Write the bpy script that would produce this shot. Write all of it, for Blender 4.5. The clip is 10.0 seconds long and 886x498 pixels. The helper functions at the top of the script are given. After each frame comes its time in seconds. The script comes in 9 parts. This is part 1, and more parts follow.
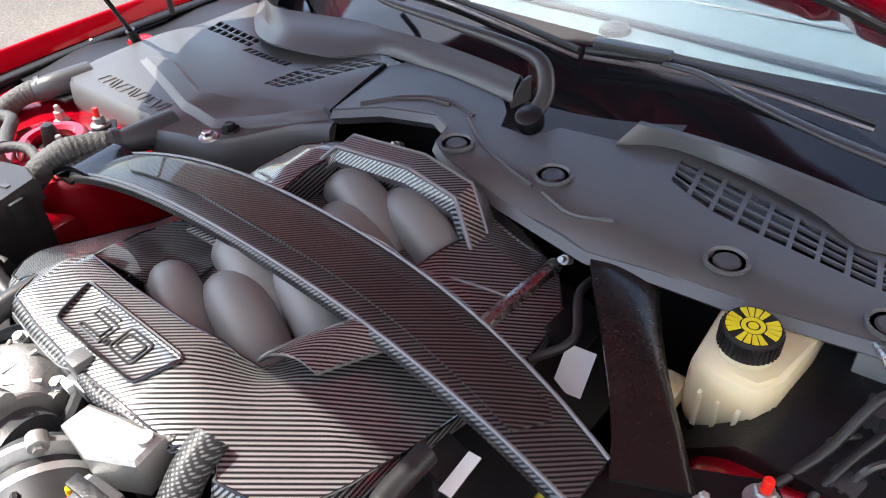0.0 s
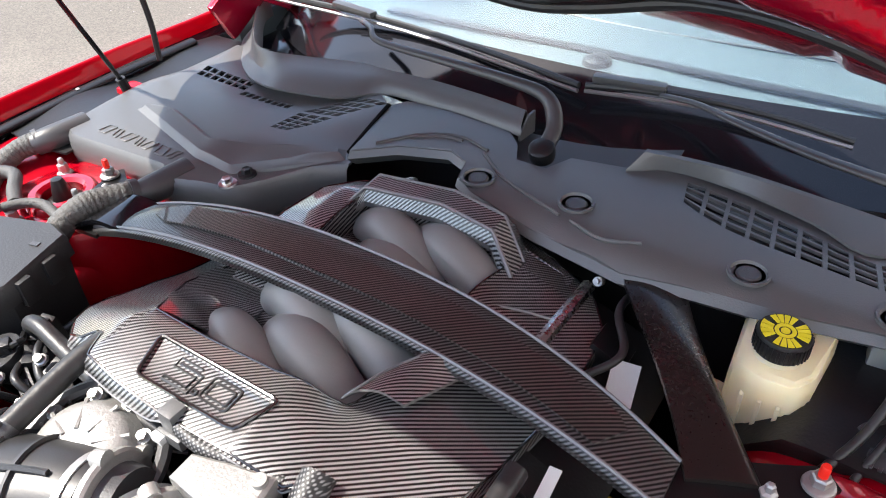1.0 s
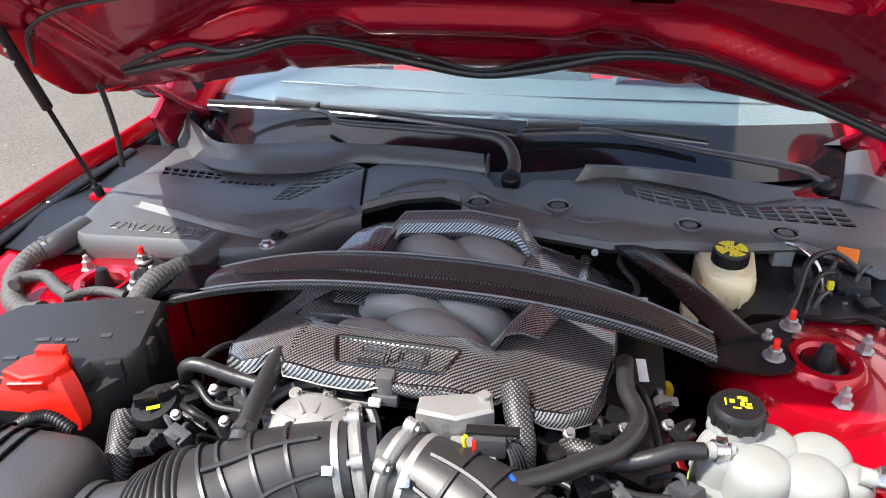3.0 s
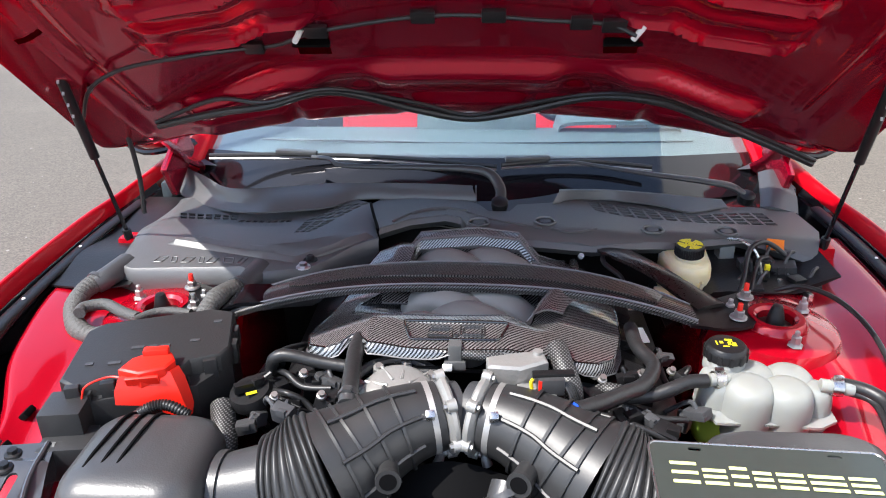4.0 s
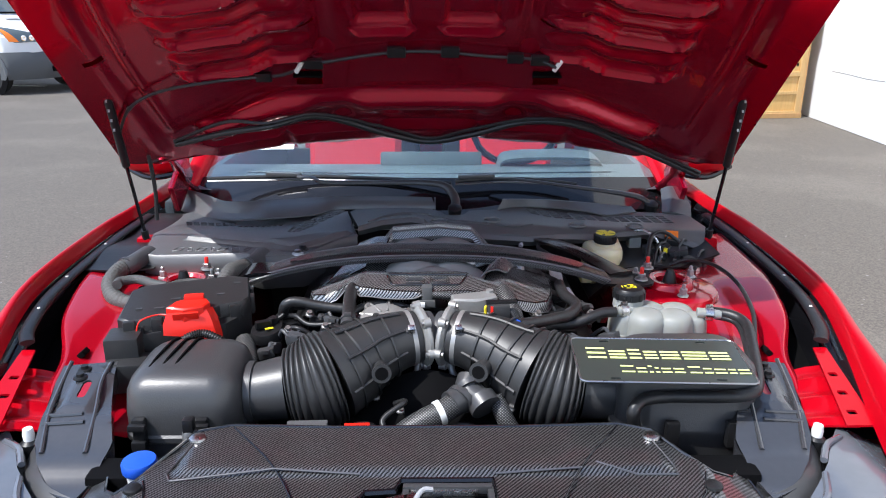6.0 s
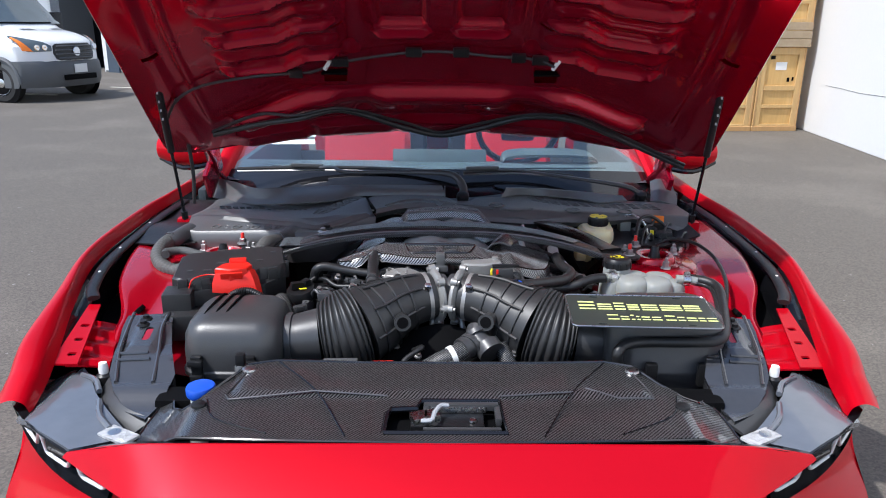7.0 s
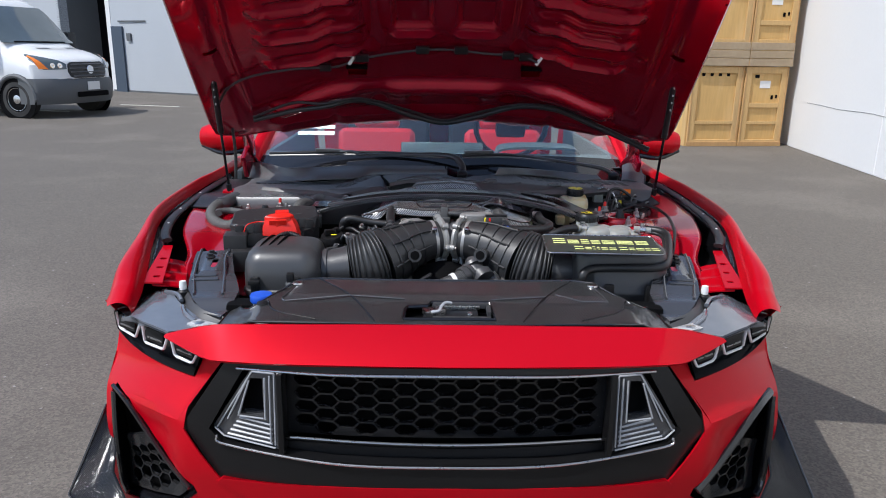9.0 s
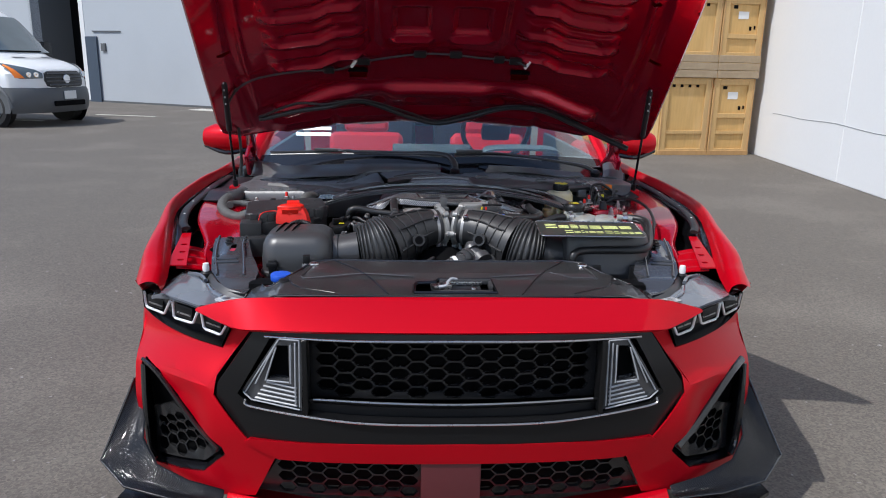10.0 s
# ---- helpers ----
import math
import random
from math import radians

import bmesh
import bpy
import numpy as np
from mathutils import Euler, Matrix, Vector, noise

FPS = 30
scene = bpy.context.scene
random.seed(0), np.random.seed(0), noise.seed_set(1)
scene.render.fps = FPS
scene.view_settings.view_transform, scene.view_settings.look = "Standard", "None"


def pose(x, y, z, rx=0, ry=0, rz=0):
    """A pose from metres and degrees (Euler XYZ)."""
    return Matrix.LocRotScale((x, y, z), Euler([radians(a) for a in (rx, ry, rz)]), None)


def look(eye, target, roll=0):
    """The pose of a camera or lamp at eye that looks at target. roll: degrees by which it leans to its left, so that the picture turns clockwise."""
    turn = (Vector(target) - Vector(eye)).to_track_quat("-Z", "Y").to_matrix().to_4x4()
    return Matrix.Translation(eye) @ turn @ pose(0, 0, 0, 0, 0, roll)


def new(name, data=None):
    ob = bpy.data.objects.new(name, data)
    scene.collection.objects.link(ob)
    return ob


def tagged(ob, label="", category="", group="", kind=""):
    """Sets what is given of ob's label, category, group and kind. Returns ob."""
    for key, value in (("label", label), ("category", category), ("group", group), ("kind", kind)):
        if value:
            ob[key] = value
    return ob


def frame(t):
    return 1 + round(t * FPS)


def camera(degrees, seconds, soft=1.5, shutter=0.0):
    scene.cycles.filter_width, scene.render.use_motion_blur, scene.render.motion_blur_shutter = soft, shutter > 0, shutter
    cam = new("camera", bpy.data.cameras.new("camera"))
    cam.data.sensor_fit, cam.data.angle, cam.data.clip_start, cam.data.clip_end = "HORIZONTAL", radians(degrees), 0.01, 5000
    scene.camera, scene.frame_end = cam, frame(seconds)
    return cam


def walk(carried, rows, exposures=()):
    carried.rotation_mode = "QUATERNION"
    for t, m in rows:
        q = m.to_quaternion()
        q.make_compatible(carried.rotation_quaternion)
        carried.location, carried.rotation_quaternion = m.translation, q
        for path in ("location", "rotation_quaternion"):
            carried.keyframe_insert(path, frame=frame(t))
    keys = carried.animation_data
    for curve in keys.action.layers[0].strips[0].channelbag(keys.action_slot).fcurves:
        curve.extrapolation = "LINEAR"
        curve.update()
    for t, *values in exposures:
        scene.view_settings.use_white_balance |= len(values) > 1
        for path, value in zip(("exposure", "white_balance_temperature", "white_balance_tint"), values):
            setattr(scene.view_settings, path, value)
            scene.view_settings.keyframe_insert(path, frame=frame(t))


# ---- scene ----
cam = camera(62.5, 10.0, 1.0)
PATH = [
    (0, (0.6044, 0.0714, 1.4347), (-0.3697, 1.1102, 0.2846), -3.9),
    (0.5, (0.5583, 0.0251, 1.4695), (-0.3616, 1.1185, 0.3267), -3.5),
    (1, (0.5142, -0.0405, 1.4914), (-0.3344, 1.1289, 0.3687), -3.1),
    (1.5, (0.453, -0.1263, 1.4997), (-0.2988, 1.1367, 0.409), -2.5),
    (2, (0.4074, -0.2138, 1.4969), (-0.2303, 1.1512, 0.4584), -2.2),
    (2.5, (0.3432, -0.349, 1.5061), (-0.1556, 1.11, 0.5197), -1.8),
    (3, (0.2445, -0.514, 1.5436), (-0.1135, 1.0282, 0.6249), -1.5),
    (3.2, (0.193, -0.5705, 1.5564), (-0.1031, 1.0036, 0.6725), -1.2),
    (4.3, (0.0288, -0.9173, 1.55), (-0.0317, 0.7674, 0.8391), -0.5),
    (4.5, (0.0242, -0.9925, 1.5418), (-0.0026, 0.7083, 0.8674), -0.2),
    (5, (0.0309, -1.1662, 1.5409), (0.0587, 0.558, 0.9296), -0.1),
    (5.5, (0.0222, -1.2057, 1.5006), (0.0499, 0.5287, 0.9187), 0.0),
    (6.8, (-0.0079, -1.4376, 1.4768), (0.0095, 0.3049, 0.9196), 0.4),
    (7, (-0.0154, -1.5008, 1.464), (0.0066, 0.2473, 0.9223), 0.6),
    (7.5, (-0.0127, -1.6499, 1.4567), (0.0047, 0.1035, 0.9315), 0.7),
    (8, (0.0087, -1.7622, 1.4457), (0.0023, -0.0063, 0.9296), 0.4),
    (8.5, (0.0055, -1.8721, 1.4128), (0.0099, -0.1123, 0.9113), 0.7),
    (9, (-0.0335, -1.9723, 1.3963), (-0.0081, -0.2086, 0.9086), 0.8),
    (9.5, (-0.0881, -2.08, 1.3826), (-0.0316, -0.3123, 0.9132), 0.9),
    (10, (-0.12, -2.1655, 1.3652), (-0.0287, -0.3956, 0.9077), 1.1),
]
EXPOSURES = [(0, 1.75, 6950, 10), (2, 1.68, 6950, 10), (3, 1.46, 6800, 10), (4.5, 1.28, 6450, 10), (5, 1.20, 6300, 10), (5.5, 1.03, 6250, 10), (7, 0.54, 6150, 10), (8, 0.42, 6200, 10), (10, 0.18, 6250, 10)]
walk(cam, [(t, look(eye, target, roll)) for t, eye, target, roll in PATH], EXPOSURES)

# ---- world and sun ----
TO_SUN = Vector((-1.06, -0.56, 1.72)).normalized()
world = bpy.data.worlds.new("world")
scene.world = world
world.use_nodes = True
wn = world.node_tree
sky = wn.nodes.new("ShaderNodeTexSky")
sky.sky_type, sky.sun_disc = "NISHITA", False
sky.sun_elevation = math.asin(TO_SUN.z)
sky.sun_rotation = math.atan2(TO_SUN.x, TO_SUN.y)
sky.air_density, sky.dust_density, sky.ozone_density = 1.0, 1.4, 2.0
wn.links.new(sky.outputs[0], wn.nodes["Background"].inputs[0])
wn.nodes["Background"].inputs[1].default_value = 0.15
sun = new("sun", bpy.data.lights.new("sun", "SUN"))
sun.data.energy, sun.data.angle, sun.data.color = 3.3, radians(0.53), (1.0, 0.98, 0.95)
sun.matrix_world = look(TO_SUN * 30, (0, 0, 0))


# ---- mesh helpers ----
from mathutils import geometry
ROOT = {}


def thing(name, loc, label, category, group="", kind=""):
    ob = new(name)
    ob.empty_display_size = 0.05
    ob.location = loc
    ROOT[ob.name] = Vector(loc)
    return tagged(ob, label, category, group, kind)


def finish(name, bm, material, offset, angle=35):
    me = bpy.data.meshes.new(name)
    bmesh.ops.recalc_face_normals(bm, faces=bm.faces)
    if offset is not None:
        bmesh.ops.translate(bm, verts=bm.verts, vec=-offset)
    bm.to_mesh(me)
    bm.free()
    me.shade_smooth()
    me.set_sharp_from_angle(angle=radians(angle))
    for m in (material if isinstance(material, (list, tuple)) else [material]):
        me.materials.append(m)
    return me


def part(name, bm, material, parent, label="", angle=35):
    """One mesh object under a thing or under a part; the bmesh is in world metres."""
    me = finish(name, bm, material, ROOT[parent.name], angle)
    ob = new(name, me)
    ob.parent = parent
    ROOT[ob.name] = ROOT[parent.name]
    return tagged(ob, label)


def solo(name, bm, material, label, category, group="", kind="", angle=35):
    """A top-level thing that is one mesh, its origin at its base."""
    xs = [v.co for v in bm.verts]
    base = Vector(((min(c.x for c in xs) + max(c.x for c in xs)) / 2, (min(c.y for c in xs) + max(c.y for c in xs)) / 2, min(c.z for c in xs)))
    ob = new(name, finish(name, bm, material, base, angle))
    ob.location = base
    ROOT[ob.name] = base
    return tagged(ob, label, category, group, kind)


def join(bm, *others):
    for o in others:
        tmp = bpy.data.meshes.new("tmp")
        o.to_mesh(tmp)
        bm.from_mesh(tmp)
        bpy.data.meshes.remove(tmp)
        o.free()
    return bm


def box(c, s, rot=(0, 0, 0), bev=0.0, seg=2, taper=None):
    bm = bmesh.new()
    bmesh.ops.create_cube(bm, size=1)
    if taper:
        for v in bm.verts:
            if v.co.z > 0:
                v.co.x *= taper[0]
                v.co.y *= taper[1]
    bmesh.ops.transform(bm, verts=bm.verts, matrix=Matrix.Diagonal((*s, 1)))
    if bev:
        bmesh.ops.bevel(bm, geom=bm.edges[:], offset=bev, segments=seg, profile=0.7, affect="EDGES", clamp_overlap=True)
    bmesh.ops.transform(bm, verts=bm.verts, matrix=pose(*c, *rot))
    return bm


def spline(pts, n, closed=False):
    """A Catmull-Rom curve through the points, n steps a span."""
    p = [Vector(q) for q in pts]
    out, m = [], len(p)
    for i in range(m if closed else m - 1):
        if closed:
            a, b, c, d = p[i - 1], p[i], p[(i + 1) % m], p[(i + 2) % m]
        else:
            b, c = p[i], p[i + 1]
            a = p[i - 1] if i else b * 2 - c
            d = p[i + 2] if i + 2 < m else c * 2 - b
        for k in range(n):
            t = k / n
            out.append(0.5 * (2 * b + (c - a) * t + (2 * a - 5 * b + 4 * c - d) * t * t + (3 * b - a - 3 * c + d) * t ** 3))
    if not closed:
        out.append(p[-1])
    return out


def skin(rings, caps=True, closed=True):
    bm = bmesh.new()
    vs = [[bm.verts.new(p) for p in r] for r in rings]
    for a, b in zip(vs, vs[1:]):
        n = len(a)
        for i in range(n if closed else n - 1):
            j = (i + 1) % n
            try:
                bm.faces.new((a[i], a[j], b[j], b[i]))
            except ValueError:
                pass
    if caps:
        bm.faces.new(vs[0][::-1])
        bm.faces.new(vs[-1])
    return bm


def tube(pts, r, n=12, smooth=6, caps=True, squash=1.0, up=None):
    """A round rod along the points. r: one radius, a list at the points, or a function of 0..1."""
    line = spline(pts, smooth) if smooth > 1 and len(pts) > 2 else [Vector(p) for p in pts]
    m = len(line)
    rings, nrm = [], Vector(up) if up else None
    for i, p in enumerate(line):
        d = (line[min(i + 1, m - 1)] - line[max(i - 1, 0)]).normalized()
        if nrm is None:
            nrm = d.orthogonal().normalized()
        nrm = (nrm - d * nrm.dot(d)).normalized()
        bn = d.cross(nrm)
        f = i / (m - 1)
        if callable(r):
            rad = r(f)
        elif isinstance(r, (list, tuple)):
            g = f * (len(r) - 1)
            k = min(int(g), len(r) - 2)
            rad = r[k] + (r[k + 1] - r[k]) * (g - k)
        else:
            rad = r
        rings.append([p + (nrm * math.cos(a) * squash + bn * math.sin(a)) * rad for a in (math.tau * q / n for q in range(n))])
    return skin(rings, caps)


def lathe(profile, at, axis=(0, 0, 1), n=24, caps=True):
    """Turns a profile of (radius, height) about an axis through at."""
    q = Vector(axis).to_track_quat("Z", "Y").to_matrix()
    rings = [[Vector(at) + q @ Vector((max(r, 0.0004) * math.cos(math.tau * k / n), max(r, 0.0004) * math.sin(math.tau * k / n), h)) for k in range(n)] for r, h in profile]
    return skin(rings, caps)


def inside(p, poly):
    hit, n = False, len(poly)
    for i in range(n):
        a, b = poly[i], poly[i - 1]
        if (a[1] > p[1]) != (b[1] > p[1]) and p[0] < (b[0] - a[0]) * (p[1] - a[1]) / (b[1] - a[1]) + a[0]:
            hit = not hit
    return hit


def dense(poly, step):
    out = []
    for i, a in enumerate(poly):
        b = poly[(i + 1) % len(poly)]
        n = max(1, math.ceil(math.dist(a, b) / step))
        out += [(a[0] + (b[0] - a[0]) * k / n, a[1] + (b[1] - a[1]) * k / n) for k in range(n)]
    return out


def sheet(outline, f, step=0.03, holes=(), thick=0.004, down=(0, 0, -1), lines=(), lip=0.0):
    """A curved panel: the outline and holes lie in (u, v); f lifts (u, v) into the world. down: the way its thickness goes."""
    outline = dense([tuple(p) for p in outline], step)
    holes = [dense([tuple(p) for p in h], step) for h in holes]
    verts, edges = [], []
    for loop in [outline, *holes]:
        k, n = len(verts), len(loop)
        verts += [Vector(p) for p in loop]
        edges += [(k + i, k + (i + 1) % n) for i in range(n)]
    for line in lines:
        pts = [Vector(p) for p in line]
        k = len(verts)
        verts += pts
        edges += [(k + i, k + i + 1) for i in range(len(pts) - 1)]
    us, vs = [p[0] for p in outline], [p[1] for p in outline]
    u0, v0 = min(us), min(vs)
    for i in range(1, int((max(us) - u0) / step) + 1):
        for j in range(1, int((max(vs) - v0) / step) + 1):
            p = (u0 + (i - 0.5 + 0.25 * (j % 2)) * step, v0 + (j - 0.5) * step)
            if inside(p, outline) and not any(inside(p, h) for h in holes):
                verts.append(Vector(p))
    co, _, tris, *_ = geometry.delaunay_2d_cdt(verts, edges, [], 0, 1e-6)
    bm = bmesh.new()
    uv = bm.loops.layers.uv.new("UVMap")
    down = Vector(down)
    keep = []
    for t in tris:
        c = sum((co[i] for i in t), Vector((0, 0))) / len(t)
        if inside(c, outline) and not any(inside(c, h) for h in holes):
            keep.append(t)
    used = sorted({i for t in keep for i in t})
    top = {i: bm.verts.new(f(*co[i])) for i in used}
    bot = {i: bm.verts.new(top[i].co + down * thick) for i in used} if thick else {}
    count = {}
    for t in keep:
        face = bm.faces.new([top[i] for i in t])
        for l, i in zip(face.loops, t):
            l[uv].uv = co[i]
        if thick:
            face = bm.faces.new([bot[i] for i in reversed(t)])
            for l, i in zip(face.loops, reversed(t)):
                l[uv].uv = co[i]
            for a, b in zip(t, list(t[1:]) + [t[0]]):
                count.setdefault(frozenset((a, b)), []).append((a, b))
    for e, uses in count.items():
        if len(uses) == 1:
            a, b = uses[0]
            face = bm.faces.new((top[b], top[a], bot[a], bot[b]))
            for l, i in zip(face.loops, (b, a, a, b)):
                l[uv].uv = co[i]
    return bm


def patch(ctrl, nu=4, nv=4, thick=0.0, down=(0, 0, -1)):
    """A smooth surface through a grid of points, with uv in metres."""
    cols = [spline(r, nu) for r in ctrl]
    rows = list(zip(*[spline([c[i] for c in cols], nv) for i in range(len(cols[0]))]))
    bm = bmesh.new()
    uv = bm.loops.layers.uv.new("UVMap")
    h, w = len(rows), len(rows[0])
    U = [[0.0] * w for _ in range(h)]
    V = [[0.0] * w for _ in range(h)]
    for i in range(h):
        for j in range(w):
            U[i][j] = U[i][j - 1] + (rows[i][j] - rows[i][j - 1]).length if j else 0.0
            V[i][j] = V[i - 1][j] + (rows[i][j] - rows[i - 1][j]).length if i else 0.0
    lay = [[[bm.verts.new(p + Vector(down) * d) for p in r] for r in rows] for d in ((0.0, thick) if thick else (0.0,))]
    for k, vs in enumerate(lay):
        for i in range(h - 1):
            for j in range(w - 1):
                ij = [(i, j), (i, j + 1), (i + 1, j + 1), (i + 1, j)]
                face = bm.faces.new([vs[a][b] for a, b in (ij if not k else ij[::-1])])
                for l, (a, b) in zip(face.loops, ij if not k else ij[::-1]):
                    l[uv].uv = (U[a][b], V[a][b])
    if thick:
        a, b = lay
        rim = [(0, j) for j in range(w)] + [(i, w - 1) for i in range(1, h)] + [(h - 1, j) for j in range(w - 2, -1, -1)] + [(i, 0) for i in range(h - 2, 0, -1)]
        for (i, j), (k, l) in zip(rim, rim[1:] + rim[:1]):
            bm.faces.new((a[i][j], b[i][j], b[k][l], a[k][l]))
    return bm


def prism(outline, h0, h1, m=None, bev=0.0, seg=2):
    """An outline in (x, y) drawn out from h0 to h1, its edges rounded, then set by the matrix m."""
    bm = skin([[Vector((x, y, h0)) for x, y in outline], [Vector((x, y, h1)) for x, y in outline]])
    bmesh.ops.recalc_face_normals(bm, faces=bm.faces)
    if bev:
        rim = [e for e in bm.edges if abs(e.verts[0].co.z - e.verts[1].co.z) < 1e-6]
        bmesh.ops.bevel(bm, geom=rim, offset=bev, segments=seg, profile=0.7, affect="EDGES", clamp_overlap=True)
    if m:
        bmesh.ops.transform(bm, verts=bm.verts, matrix=m)
    return bm


def rrect(w, h, r, n=4, cx=0.0, cy=0.0):
    out = []
    for sx, sy, a0 in ((1, 1, 0), (-1, 1, 90), (-1, -1, 180), (1, -1, 270)):
        for k in range(n + 1):
            a = radians(a0 + 90 * k / n)
            out.append((cx + sx * (w / 2 - r) + r * math.cos(a), cy + sy * (h / 2 - r) + r * math.sin(a)))
    return out


def lerp(table, x):
    for (a, p), (b, q) in zip(table, table[1:]):
        if x <= b:
            t = max(0.0, min(1.0, (x - a) / (b - a)))
            return p + (q - p) * (t * t * (3 - 2 * t))
    return table[-1][1]


def bump1(x, lo, hi, w):
    """1 between lo and hi, falling off over w."""
    a = min(max((x - lo) / w + 0.5, 0), 1)
    b = min(max((hi - x) / w + 0.5, 0), 1)
    return (a * a * (3 - 2 * a)) * (b * b * (3 - 2 * b))


# ---- materials ----
def material(name, color, rough=0.5, metal=0.0, coat=0.0, vary=0.12, grain=40.0, bump=0.1, dirt=0.0, dirtcol=(0.25, 0.22, 0.19), trans=0.0, ior=1.5, emit=0.0, dist=0.002, spec=0.5, large=3.0):
    m = bpy.data.materials.new(name)
    m.use_nodes = True
    nt = m.node_tree
    p = nt.nodes["Principled BSDF"]
    p.inputs["Roughness"].default_value = rough
    p.inputs["Metallic"].default_value = metal
    p.inputs["Coat Weight"].default_value = coat
    p.inputs["Coat Roughness"].default_value = 0.04
    p.inputs["Transmission Weight"].default_value = trans
    p.inputs["IOR"].default_value = ior
    p.inputs["Specular IOR Level"].default_value = spec
    tc = nt.nodes.new("ShaderNodeTexCoord")
    fine = nt.nodes.new("ShaderNodeTexNoise")
    fine.inputs["Scale"].default_value, fine.inputs["Detail"].default_value = grain, 6
    wide = nt.nodes.new("ShaderNodeTexNoise")
    wide.inputs["Scale"].default_value, wide.inputs["Detail"].default_value = large, 5
    nt.links.new(tc.outputs["Object"], fine.inputs["Vector"])
    nt.links.new(tc.outputs["Object"], wide.inputs["Vector"])
    a, b = [tuple(min(1, c * k) for c in color) + (1,) for k in (1 - vary, 1 + vary)]
    mix = nt.nodes.new("ShaderNodeMix")
    mix.data_type = "RGBA"
    mix.inputs["A"].default_value, mix.inputs["B"].default_value = a, b
    add = nt.nodes.new("ShaderNodeMath")
    add.operation = "MULTIPLY_ADD"
    add.inputs[1].default_value = 0.5
    half = nt.nodes.new("ShaderNodeMath")
    half.operation = "MULTIPLY"
    half.inputs[1].default_value = 0.5
    nt.links.new(wide.outputs[0], half.inputs[0])
    nt.links.new(fine.outputs[0], add.inputs[0])
    nt.links.new(half.outputs[0], add.inputs[2])
    nt.links.new(add.outputs[0], mix.inputs["Factor"])
    last = mix.outputs["Result"]
    if dirt:
        ramp = nt.nodes.new("ShaderNodeMapRange")
        ramp.inputs["From Min"].default_value, ramp.inputs["From Max"].default_value = 0.5, 0.72
        ramp.inputs["To Max"].default_value = dirt
        nt.links.new(wide.outputs[0], ramp.inputs["Value"])
        dm = nt.nodes.new("ShaderNodeMix")
        dm.data_type = "RGBA"
        dm.inputs["B"].default_value = (*dirtcol, 1)
        nt.links.new(ramp.outputs[0], dm.inputs["Factor"])
        nt.links.new(last, dm.inputs["A"])
        last = dm.outputs["Result"]
    nt.links.new(last, p.inputs["Base Color"])
    rr = nt.nodes.new("ShaderNodeMapRange")
    rr.inputs["To Min"].default_value, rr.inputs["To Max"].default_value = max(0.0, rough - 0.08), min(1.0, rough + 0.08)
    nt.links.new(add.outputs[0], rr.inputs["Value"])
    nt.links.new(rr.outputs[0], p.inputs["Roughness"])
    if bump:
        bp = nt.nodes.new("ShaderNodeBump")
        bp.inputs["Strength"].default_value, bp.inputs["Distance"].default_value = bump, dist
        nt.links.new(fine.outputs[0], bp.inputs["Height"])
        nt.links.new(bp.outputs[0], p.inputs["Normal"])
    if emit:
        p.inputs["Emission Color"].default_value = (*color, 1)
        p.inputs["Emission Strength"].default_value = emit
    return m


